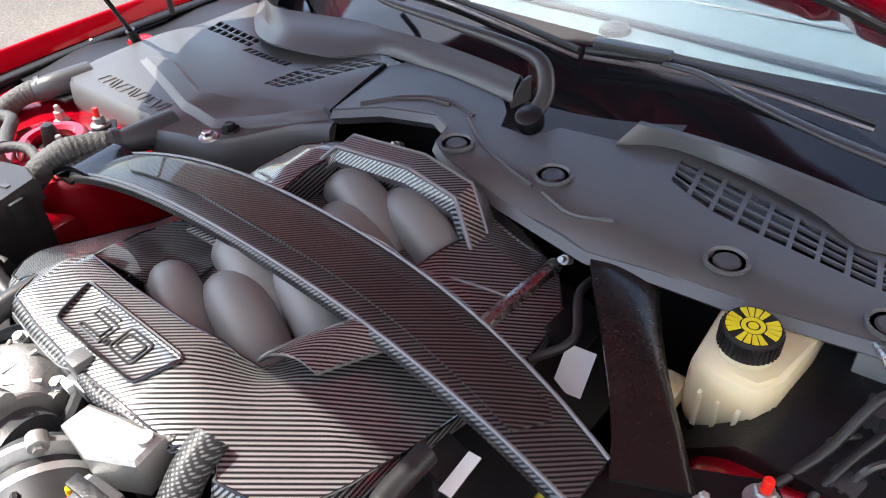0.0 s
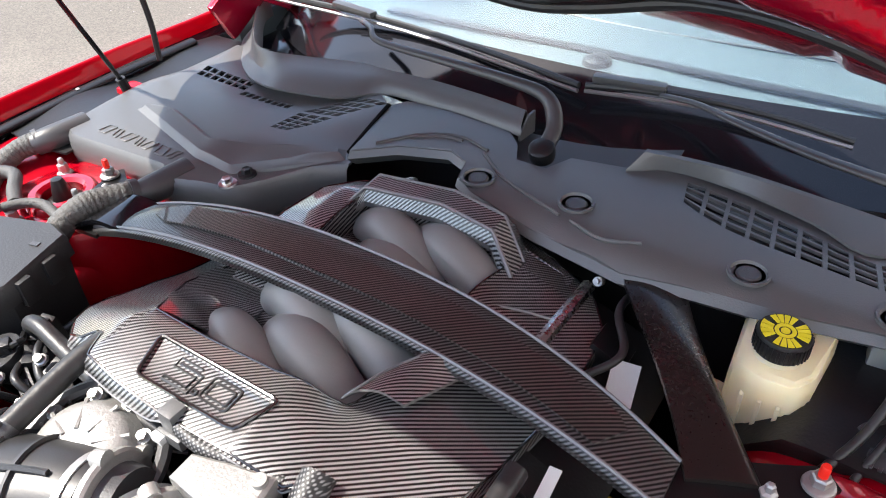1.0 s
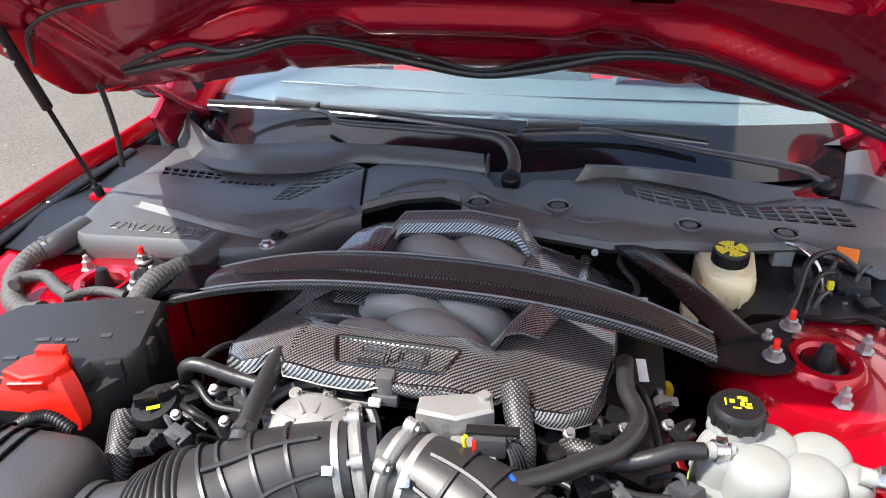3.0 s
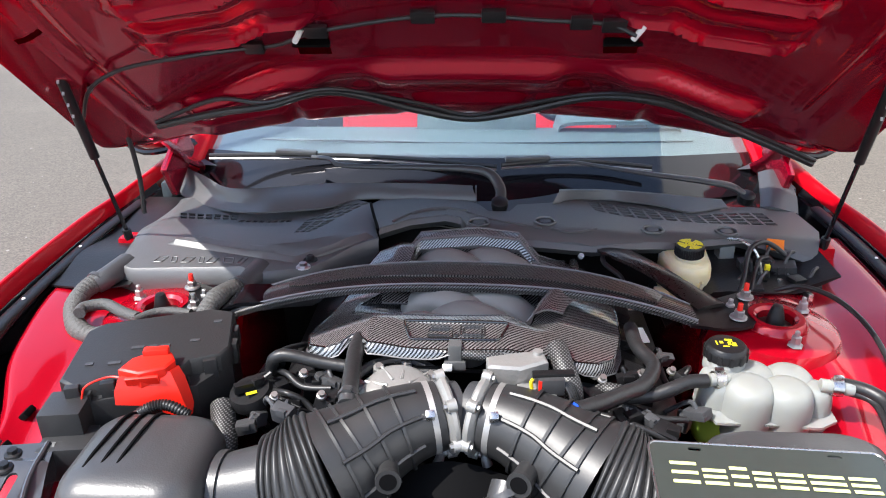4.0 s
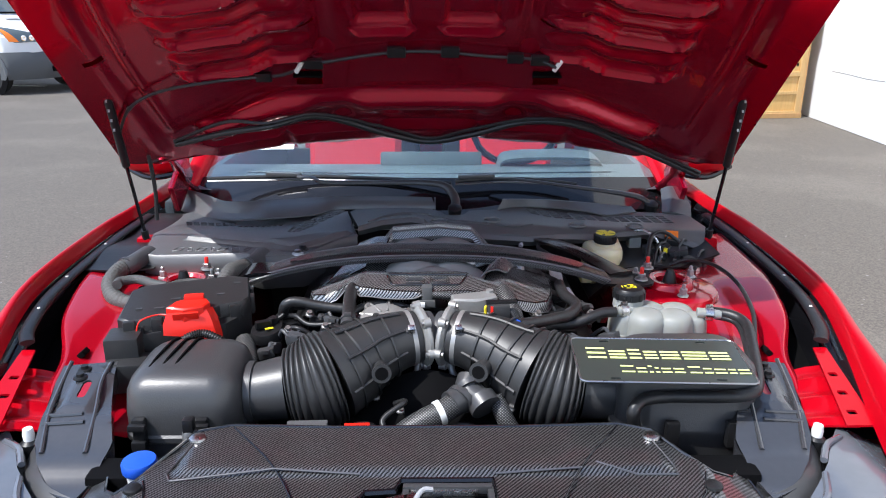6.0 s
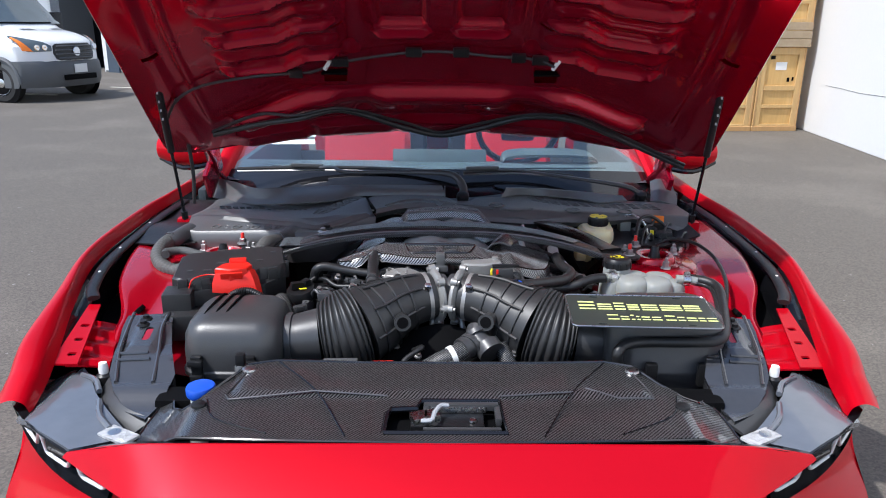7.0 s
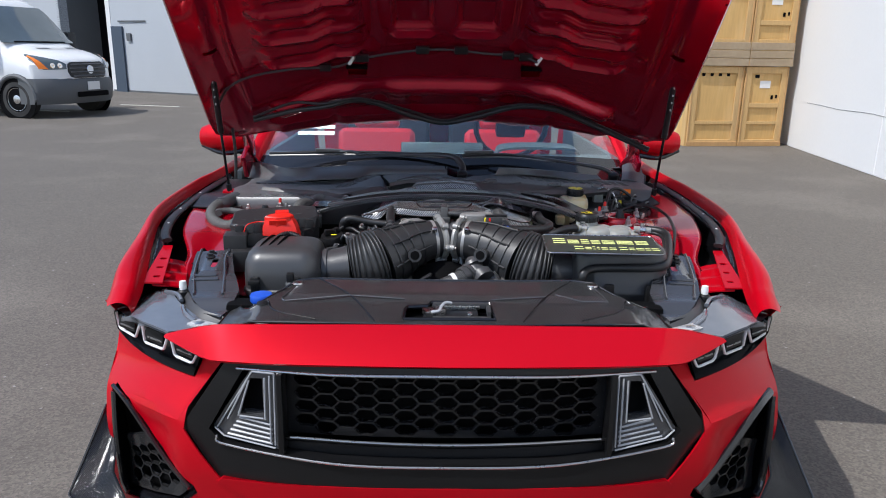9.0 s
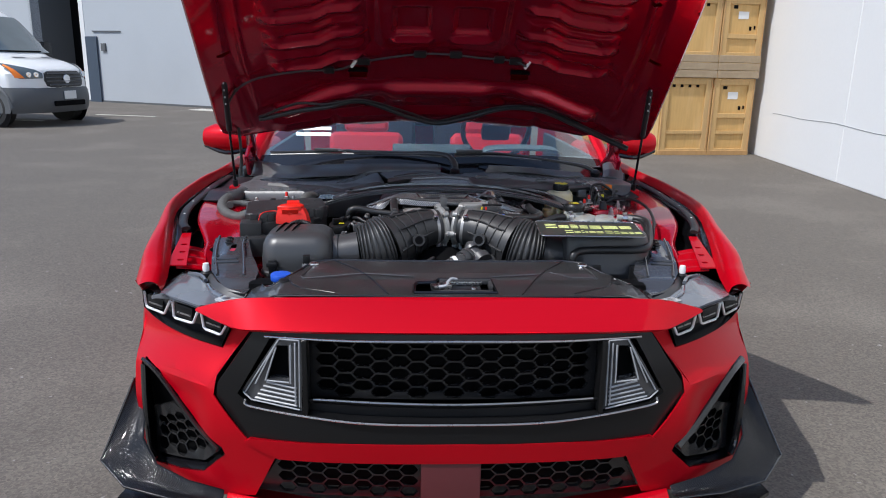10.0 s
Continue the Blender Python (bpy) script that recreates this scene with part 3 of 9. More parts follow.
def build_crate(x, y, z, w, d, h, yaw, variant):
    m = pose(x, y, z, 0, 0, yaw)
    c = thing("shipping_crate", (x, y, z), "tall plywood shipping crate with nailed battens, stacked" if z > 0.5 else "tall plywood shipping crate with nailed battens on the asphalt", "crate", "stacked shipping crates")

    def b(name, cx, cy, cz, sx, sy, sz, mat, label=""):
        q = box((cx, cy, cz), (sx, sy, sz), bev=0.004, seg=1)
        bmesh.ops.transform(q, verts=q.verts, matrix=m)
        part(name, q, mat, c, label)
    b("carcass", 0, d / 2, h / 2, w, d, h - 0.01, WOOD)
    t = 0.025
    for sx in (-1, 1):
        b("upright_batten", sx * (w / 2 - 0.05), -t / 2 - 0.001, h / 2, 0.1, t, h, WOODDARK)
        b("side_batten", sx * (w / 2 + t / 2), 0.06, h / 2, t, 0.12, h, WOODDARK)
    for k, zz in enumerate((0.05, h - 0.05)):
        b("rail_batten", 0, -t / 2 - 0.002, zz, w - 0.2, t, 0.1, WOODDARK)
    if variant:
        b("rail_batten", 0, -t / 2 - 0.002, h * 0.52, w - 0.2, t, 0.07, WOODDARK)
        b("paper_label", 0.0, -0.004, h * 0.78, 0.17, 0.004, 0.11, WHITE, "white paper shipping label")
        b("stencil_mark", -0.14, -0.004, h * 0.88, 0.07, 0.004, 0.05, DARK, "black stencilled mark")
        b("stencil_mark", 0.13, -0.004, h * 0.62, 0.04, 0.004, 0.06, DARK, "black stencilled mark")
        b("stencil_mark", 0.2, -0.004, h * 0.63, 0.03, 0.004, 0.05, DARK, "black stencilled mark")
    else:
        for k in range(4):
            b("stencil_mark", -0.22 + k * 0.13, -0.004, h * 0.9, 0.05, 0.004, 0.05, DARK, "black stencilled mark")
    b("skid_board", 0, -t - 0.004, 0.035, w + 0.02, 0.02, 0.07, WOODRED, "reddish brown skid board at the foot")
    for sx in (-1, 1):
        b("corner_post", sx * (w / 2 - 0.012), -t - 0.003, h / 2, 0.024, 0.012, h, WOODRED)
    if z > 0.5:
        for k in range(3):
            b("grey_plank", 0, -t - 0.016, 0.05 + 0.115 * k, w + 0.01, 0.018, 0.108, WOODGREY, "weathered grey plank across the front")
    b("rail_batten", 0, -t / 2 - 0.003, h * 0.30, w - 0.2, t * 0.8, 0.05, WOODDARK)
    return c


def build_crates():
    for row, z in enumerate((0.0, 1.19, 2.38)):
        build_crate(4.93 + 0.02 * row, 9.2 - 0.02 * row, z, 0.68, 1.1, 1.18, 7, True)
        build_crate(4.17 + 0.03 * row, 9.12 - 0.02 * row, z, 0.80, 1.1, 1.18, 7, False)
    build_crate(3.70, 10.6, 0.0, 0.9, 1.0, 1.18, 4, False)


def build_van():
    m = pose(-6.78, 12.75, 0, 0, 0, 74)  # local x across, -y ahead
    van = thing("delivery_van", (-6.5, 12.65, 0), "white delivery van with grey lower bumper parked on the asphalt", "van")

    def put(name, bm, mat, parent=van, label="", angle=35):
        bmesh.ops.transform(bm, verts=bm.verts, matrix=m)
        return part(name, bm, mat, parent, label, angle)
    # nose and roof line (y back, z up); the plan sweeps back to the sides
    prof = spline([(0, 0.02, 0.40), (0, -0.02, 0.72), (0, 0.02, 0.98), (0, 0.12, 1.10), (0, 0.42, 1.22), (0, 0.82, 1.32), (0, 1.18, 1.62), (0, 1.52, 1.95), (0, 1.80, 2.16), (0, 2.3, 2.28), (0, 3.2, 2.32), (0, 5.3, 2.32), (0, 5.55, 2.15), (0, 5.6, 0.45)], 5)
    front = sorted((p.z, p.y) for p in prof[:46])

    def swept(x, y):
        return 0.42 * abs(x) ** 3 * max(0.0, 1 - max(0.0, y) / 2.4)

    def narrow(z):
        return 1 - 0.12 * max(0.0, z - 1.0) / 1.1

    def nose(x, z, out=0.0):
        y = ramp_at(front, z)
        return Vector((x, y + swept(x, y) - out, z))

    rings = []
    for i in range(21):
        x = -1 + 2 * i / 20
        x = math.copysign(1 - (1 - abs(x)) ** 1.5, x)
        drop = 0.16 * abs(x) ** 7
        rings.append([Vector((x * narrow(p.z), p.y + swept(x, p.y), p.z - drop * (1 if p.z > 1.0 else 0))) for p in prof])
    put("body", skin(rings), VANWHITE, van, "", 40)
    low = [[Vector((x * 1.015, y + swept(x, 0.0), z)) for y, z in ((0.0, 0.26), (-0.05, 0.34), (-0.075, 0.50), (-0.06, 0.66), (-0.02, 0.73), (0.30, 0.73), (0.30, 0.26))] for x in (-1, -0.97, -0.9, -0.75, -0.5, -0.25, 0, 0.25, 0.5, 0.75, 0.9, 0.97, 1)]
    put("bumper", skin(low), VANGREY, van, "dark grey plastic bumper", 40)
    for s in (-1, 1):
        put("sill", box((s * 1.0, 2.62, 0.52), (0.05, 2.60, 0.26), bev=0.02), VANGREY, van, "grey plastic sill trim")
        w = put("wheel", lathe([(0.34, -0.11), (0.345, 0.0), (0.34, 0.11), (0.24, 0.12), (0.22, 0.08)], (s * 0.9, 0.80, 0.345), (s, 0, 0), 28), TYRE, van, "black tyre")
        put("rim", lathe([(0.215, 0.06), (0.21, 0.115), (0.16, 0.09), (0.10, 0.10), (0.06, 0.125), (0.0, 0.125)], (s * 0.9, 0.80, 0.345), (s, 0, 0), 24), STEEL, w, "silver steel rim")
        for k in range(8):
            a = math.tau * k / 8
            # black discs give the rim holes their dark insides
            put("rim_hole", lathe([(0.025, 0.0), (0.025, 0.006)], (s * 1.008, 0.80 + 0.155 * math.cos(a), 0.345 + 0.155 * math.sin(a)), (s, 0, 0), 10), DARK, w)
        w2 = put("wheel", lathe([(0.34, -0.11), (0.345, 0.0), (0.34, 0.11), (0.24, 0.12), (0.22, 0.08)], (s * 0.9, 4.4, 0.345), (s, 0, 0), 28), TYRE, van, "black tyre")
        put("rim", lathe([(0.215, 0.06), (0.21, 0.115), (0.16, 0.09), (0.0, 0.12)], (s * 0.9, 4.4, 0.345), (s, 0, 0), 24), STEEL, w2)
        arch = [Vector((s * 1.005, 0.80 + 0.43 * math.cos(a), 0.345 + 0.43 * math.sin(a))) for a in (math.pi * k / 12 for k in range(13))]
        put("wheel_arch", tube(arch, 0.045, 8, 1), VANGREY, van, "grey plastic wheel arch")
        lamp = [(s * 0.52, 0.90), (s * 0.50, 0.99), (s * 0.60, 1.06), (s * 0.93, 1.17), (s * 0.955, 1.14), (s * 0.90, 0.93), (s * 0.85, 0.89)]
        hl = put("headlight", sheet(lamp, lambda x, z: nose(x, z, 0.012), 0.05, (), 0.03, (0, 1, 0)), VANGLASS, van, "clear headlight with chrome reflector")
        for cx in (0.62, 0.73):
            put("reflector", lathe([(0.052, 0), (0.050, 0.012), (0.02, 0.016), (0, 0.010)], nose(s * cx, 0.965, 0.012), (s * 0.3, -1, 0.1), 16), CHROME, hl)
        put("side_marker", sheet([(s * 0.80, 0.90), (s * 0.93, 1.15), (s * 0.955, 1.13), (s * 0.91, 0.91)], lambda x, z: nose(x, z, 0.018), 0.05, (), 0.02, (0, 1, 0)), ORANGE, hl, "orange indicator lens")
        # black disc on the van's side paints the shade inside the arch
        put("arch_shade", lathe([(0.43, 0.0), (0.43, 0.012)], (s * 1.0, 0.80, 0.345), (s, 0, 0), 32), DARK, van, "black disc for the shade in the wheel housing")
        put("side_window", prism([(1.45, 1.34), (1.85, 1.84), (2.45, 1.90), (2.5, 1.31)], 0, 0.03, Matrix(((0, 0, s, s * 0.955), (1, 0, 0, 0), (0, 1, 0, 0), (0, 0, 0, 1)))), GLOSS, van, "dark door window")
        put("door_mirror", box((s * 1.12, 1.35, 1.42), (0.22, 0.14, 0.36), bev=0.05), GLOSS, van, "black door mirror")
    gr = [(-0.50, 0.86), (-0.47, 0.99), (-0.40, 1.03), (0.40, 1.03), (0.47, 0.99), (0.50, 0.86), (0.46, 0.76), (0.38, 0.735), (-0.38, 0.735), (-0.46, 0.76)]
    grille = put("grille", sheet(gr, lambda x, z: nose(x, z, 0.016), 0.05, (), 0.03, (0, 1, 0)), GLOSS, van, "black slatted grille")
    for k in range(4):
        w_ = 0.42 + 0.04 * (1 if 0 < k < 3 else 0)
        put("slat", tube([nose(x * w_, 0.775 + 0.07 * k, 0.026) for x in (-1, -0.6, -0.2, 0.2, 0.6, 1)], 0.013, 8, 3), VANGREY, grille)
    put("badge", lathe([(0.085, 0), (0.080, 0.012), (0, 0.014)], nose(0, 0.885, 0.03), (0, -1, 0), 24), CHROME, grille, "plain oval badge")
    put("number_plate", box((0, -0.085, 0.585), (0.31, 0.02, 0.155), bev=0.004), WHITE, van, "white number plate with a plain bar")
    put("lower_intake", box((0, -0.060, 0.43), (0.8, 0.05, 0.1), bev=0.02), DARK, van)
    glass = [(-0.90, 1.37), (0.90, 1.37), (0.86, 1.60), (0.76, 1.98), (0.70, 2.05), (-0.70, 2.05), (-0.76, 1.98), (-0.86, 1.60)]
    put("windscreen", sheet(glass, lambda x, z: nose(x, z, 0.016), 0.08, (), 0.01, (0, 1, 0)), VANGLASS, van, "dark reflecting windscreen")
    for x in (-0.35, 0.35):
        put("hood_vent", sheet([(x - 0.14, 1.262), (x + 0.14, 1.262), (x + 0.12, 1.285), (x - 0.12, 1.285)], lambda u, z: nose(u, z, 0.02), 0.05, (), 0.02, (0, 1, 0)), VANGREY, van, "dark vent in the van's hood")
    put("wiper", tube([nose(x, 1.39, 0.03) for x in (-0.7, -0.3, 0.1, 0.5)], 0.012, 6), DARK, van)


# ---- the car's body ----
def y0(x):
    x = abs(x)
    return -0.555 + 0.12 * x * x + 0.45 * x ** 4


def face_y(x, z):
    k = min(max((z - 0.56) / 0.1, 0), 1)
    lo = max(0.0, 0.45 - z)
    a = abs(x)
    # the lower corner lies back behind a crease
    dip = 0.030 * step01(crease_z(a) - z, 0.0, 0.07) * step01(a, 0.60, 0.68) * (1 - step01(0.37 - z, 0, 0.07))
    return y0(x) + 0.06 * k * k * (3 - 2 * k) + 0.15 * lo + dip - 0.17 * a ** 4 * step01(0.62 - z, 0.0, 0.14)


def crease_z(a):
    for (p, u), (q, v) in zip(CREASE, CREASE[1:]):
        if a <= q:
            return u + (v - u) * (a - p) / (q - p)
    return CREASE[-1][1]


def step01(x, lo, hi):
    t = min(max((x - lo) / (hi - lo), 0), 1)
    return t * t * (3 - 2 * t)


CREASE = [(0.0, 0.80), (0.561, 0.640), (0.617, 0.563), (0.694, 0.578), (0.823, 0.566), (1.0, 0.566)]


def on_face(x, z):
    return Vector((x, face_y(x, z), z))


HC, HS = math.cos(radians(37)), math.sin(radians(37))


def hood_rise(x, s):
    """Pressed relief of the hood's inner panel, in metres towards the engine."""
    a = abs(x)
    e = 0.0
    # pressed swages on either side, each a ridge with a groove ahead of it
    for c in (0.50, 0.63, 0.76, 0.89, 1.01):
        q = c - 0.034 * step01(a, 0.36, 0.45) + 0.022 * step01(a, 0.54, 0.62)
        k = bump1(a, 0.29, 0.60, 0.04)
        e += 0.013 * bump1(s, q - 0.008, q + 0.008, 0.024) * k
        e -= 0.008 * bump1(s, q + 0.035, q + 0.043, 0.020) * bump1(a, 0.36, 0.55, 0.02)
        e += 0.006 * bump1(s, q - 0.02, q + 0.07, 0.03) * k
    # paired pockets and bars in the middle
    e += 0.013 * bump1(s, 0.570, 0.584, 0.018) * bump1(a, 0.035, 0.175, 0.02)
    e -= 0.012 * bump1(s, 0.610, 0.735, 0.014) * bump1(a, 0.045, 0.165, 0.014)
    e += 0.015 * bump1(s, 0.80, 0.825, 0.020) * bump1(a, -1, 0.235, 0.03)
    e += 0.012 * bump1(s, 0.86, 0.872, 0.016) * bump1(a, -1, 0.235, 0.03)
    e += 0.012 * bump1(s, 0.96, 0.98, 0.018) * bump1(a, -1, 0.235, 0.03)
    e -= 0.006 * bump1(a, 0.225, 0.265, 0.03) * bump1(s, 0.52, 1.05, 0.06)
    # rear beam with its swept wings
    w = 0.33 - 0.075 * step01(a, 0.36, 0.60)
    e += 0.024 * bump1(s, w - 0.075, w - 0.015, 0.035) * bump1(a, -1, 0.62, 0.06) * (1 - 0.55 * bump1(a, 0.20, 0.32, 0.08))
    e += 0.010 * bump1(s, 0.05, 0.14, 0.04) * bump1(a, -1, 0.64, 0.08) * (1 - 0.7 * bump1(a, 0.13, 0.16, 0.03)) * (1 - 0.7 * bump1(a, 0.40, 0.43, 0.03))
    e += 0.006 * math.sin(a * 46) * bump1(s, 0.20, 0.25, 0.03) * bump1(a, 0.08, 0.30, 0.05)
    # flange round the edge
    e *= 1.55
    edge = 0.745 - 0.05 * step01(s, 0.5, 1.2)
    e += 0.012 * step01(a, edge - 0.02, edge + 0.01) * bump1(s, 0.12, 1.4, 0.06)
    e += 0.008 * bump1(a, edge - 0.055, edge - 0.045, 0.014) * bump1(s, 0.25, 1.1, 0.05)
    return e


def hood_point(x, s, off=0.0):
    crown = 0.115 * (abs(x) / 0.8) ** 2.4 + off
    return Vector((x, 1.0 - s * HC - HS * crown, 1.10 + s * HS - HC * crown))


def hood_half(s):
    return ramp_at([(-0.1, 0.83), (0.2, 0.850), (0.5, 0.829), (0.87, 0.802), (1.25, 0.765)], s)


def build_hood(car):
    s_rear = lambda x: 0.035 + 0.055 * (abs(x) / 0.8) ** 2 - 0.012 * math.cos(x * 22) * (1 if abs(x) < 0.6 else 0)
    n = 40
    out = [(x, s_rear(x)) for x in (-0.79 + 1.58 * i / n for i in range(n + 1))]
    out += [(hood_half(s), s) for s in (0.16 + 1.0 * i / 24 for i in range(25))]
    out += [(x, 1.22 - 0.05 * (abs(x) / 0.74) ** 2) for x in (0.74 - 1.48 * i / 24 for i in range(25))]
    out += [(-hood_half(s), s) for s in (1.16 - 1.0 * i / 24 for i in range(25))]
    holes = []
    for sx in (-1, 1):
        holes.append([(sx * 0.275, 0.355), (sx * 0.34, 0.365), (sx * 0.335, 0.425), (sx * 0.27, 0.42)])
        holes.append([(sx * 0.73, 0.60), (sx * 0.77, 0.60), (sx * 0.77, 0.615), (sx * 0.73, 0.615)])
        holes.append([(sx * 0.66, 0.86), (sx * 0.69, 0.86), (sx * 0.69, 0.875), (sx * 0.66, 0.875)])
        holes.append([(sx * 0.26, 0.62), (sx * 0.31, 0.60), (sx * 0.31, 0.607), (sx * 0.26, 0.627)])
    inner = sheet(out, lambda x, s: hood_point(x, s, 0.012 + hood_rise(x, s)), 0.0088, holes, 0.0)
    hood = part("hood_inner_panel", inner, RED_DEEP, car, "open hood's glossy dark red pressed underside", 60)
    outer = sheet(out, lambda x, s: hood_point(x, s, -0.022), 0.05, (), 0.0)
    part("hood_skin", outer, RED, hood, "red outer hood skin", 60)
    rim = [hood_point(x, s, -0.004) for x, s in out]
    part("hood_hem", tube(rim + rim[:1], 0.0165, 8, 1, False), RED_DEEP, hood, "rolled red hem round the hood's edge")
    # weather seal with its long wave
    sx = [(-0.70, 0.20), (-0.55, 0.245), (-0.43, 0.265), (-0.30, 0.235), (-0.12, 0.13), (0.0, 0.085), (0.12, 0.125), (0.28, 0.195), (0.42, 0.20), (0.55, 0.15), (0.70, 0.09), (0.80, 0.06)]
    part("weather_seal", tube([hood_point(x, s, 0.034 + hood_rise(x, s)) for x, s in sx], 0.0085, 10, 8), RUBBER, hood, "black rubber seal in a wave")
    part("weather_seal", tube([hood_point(x, s + 0.016, 0.032 + hood_rise(x, s + 0.016)) for x, s in sx], 0.005, 8, 8), RUBBER, hood, "thin lip of the rubber seal")
    # washer hose with its clips
    hx = [(-0.80, 0.33), (-0.74, 0.42), (-0.66, 0.45), (-0.52, 0.475), (-0.42, 0.44), (-0.36, 0.44), (-0.28, 0.475), (-0.10, 0.51), (0.02, 0.515), (0.14, 0.50), (0.26, 0.495), (0.315, 0.49)]
    off = lambda x, s: hood_point(x, s, 0.028 + hood_rise(x, s))
    hose = part("washer_hose", tube([off(x, s) for x, s in hx], 0.0042, 8, 6), RUBBER, hood, "thin black washer hose")
    for x, s, w in ((-0.28, 0.477, 0.045), (-0.075, 0.513, 0.045), (0.055, 0.514, 0.045), (0.215, 0.496, 0.04), (0.275, 0.494, 0.045), (-0.41, 0.44, 0.04)):
        p = off(x, s)
        part("hose_clip", box(p, (w, 0.012, 0.028), (37, 0, 0), 0.004), BLACK, hose)
    for x, s in ((-0.318, 0.462), (0.318, 0.486)):
        p = off(x, s)
        part("hose_connector", tube([p - Vector((0.008, 0, 0.01)), p + Vector((0.01, -0.01, 0.016))], 0.006, 8, 1), WHITE, hose, "white plastic connector")
    for q in (-1, 1):
        p = hood_point(q * 0.305, 0.40, 0.0)
        # black plate under the hole paints its dark inside
        part("nozzle_well", box(p + Vector((0, 0.012, 0.016)), (0.075, 0.09, 0.006), (37, 0, 0)), DARK, hood)
        # hinge arm
        part("hinge", tube([(q * 0.79, 1.18, 0.90), (q * 0.80, 1.08, 0.96), (q * 0.785, 0.99, 1.02), (q * 0.765, 0.84, 1.10)], [0.02, 0.024, 0.03, 0.02], 8, 4, squash=0.45), RED_DEEP, hood, "red hinge arm")
        part("hinge", box((q * 0.80, 1.06, 0.955), (0.02, 0.18, 0.10), (28, 0, 0), 0.01), RED_DEEP, hood, "red hinge plate")
    part("hinge_cable", tube([off(-0.74, 0.42), (-0.80, 0.70, 1.22), (-0.79, 0.78, 1.12), (-0.785, 0.80, 1.0), (-0.79, 0.80, 0.90)], 0.006, 8, 6), RUBBER, hood, "black hose hanging beside the strut")
    for q in (-1, 1):
        top, bot = Vector((q * 0.777, 0.533, 1.346)), Vector((q * 0.792, 0.712, 0.875))
        mid = bot + (top - bot) * 0.47
        st = part("gas_strut", tube([mid, top], 0.0105, 14, 1), BLACK, hood, "black gas strut")
        part("strut_rod", tube([bot, mid], 0.0048, 10, 1), GLOSS, st, "dark piston rod")
        part("ball_socket", tube([top - Vector((0, -0.01, 0.02)), top + Vector((0, -0.006, 0.02))], 0.013, 10, 1), BLACK, st)
        part("ball_socket", tube([bot - Vector((0, 0, 0.012)), bot + (top - bot) * 0.05], 0.010, 10, 1), BLACK, st)
        for k in range(4):
            c = mid + (top - mid) * (0.42 + 0.1 * k)
            part("printed_mark", box(c + Vector((0, -0.0108, -0.003)), (0.005, 0.0012, 0.010), (-20, 0, 0)), GREYPRINT, st, "small pale printed mark")
        part("strut_bracket", box(bot + Vector((0, 0.01, -0.025)), (0.05, 0.045, 0.05), bev=0.01), RED, car, "red bracket under the gas strut")


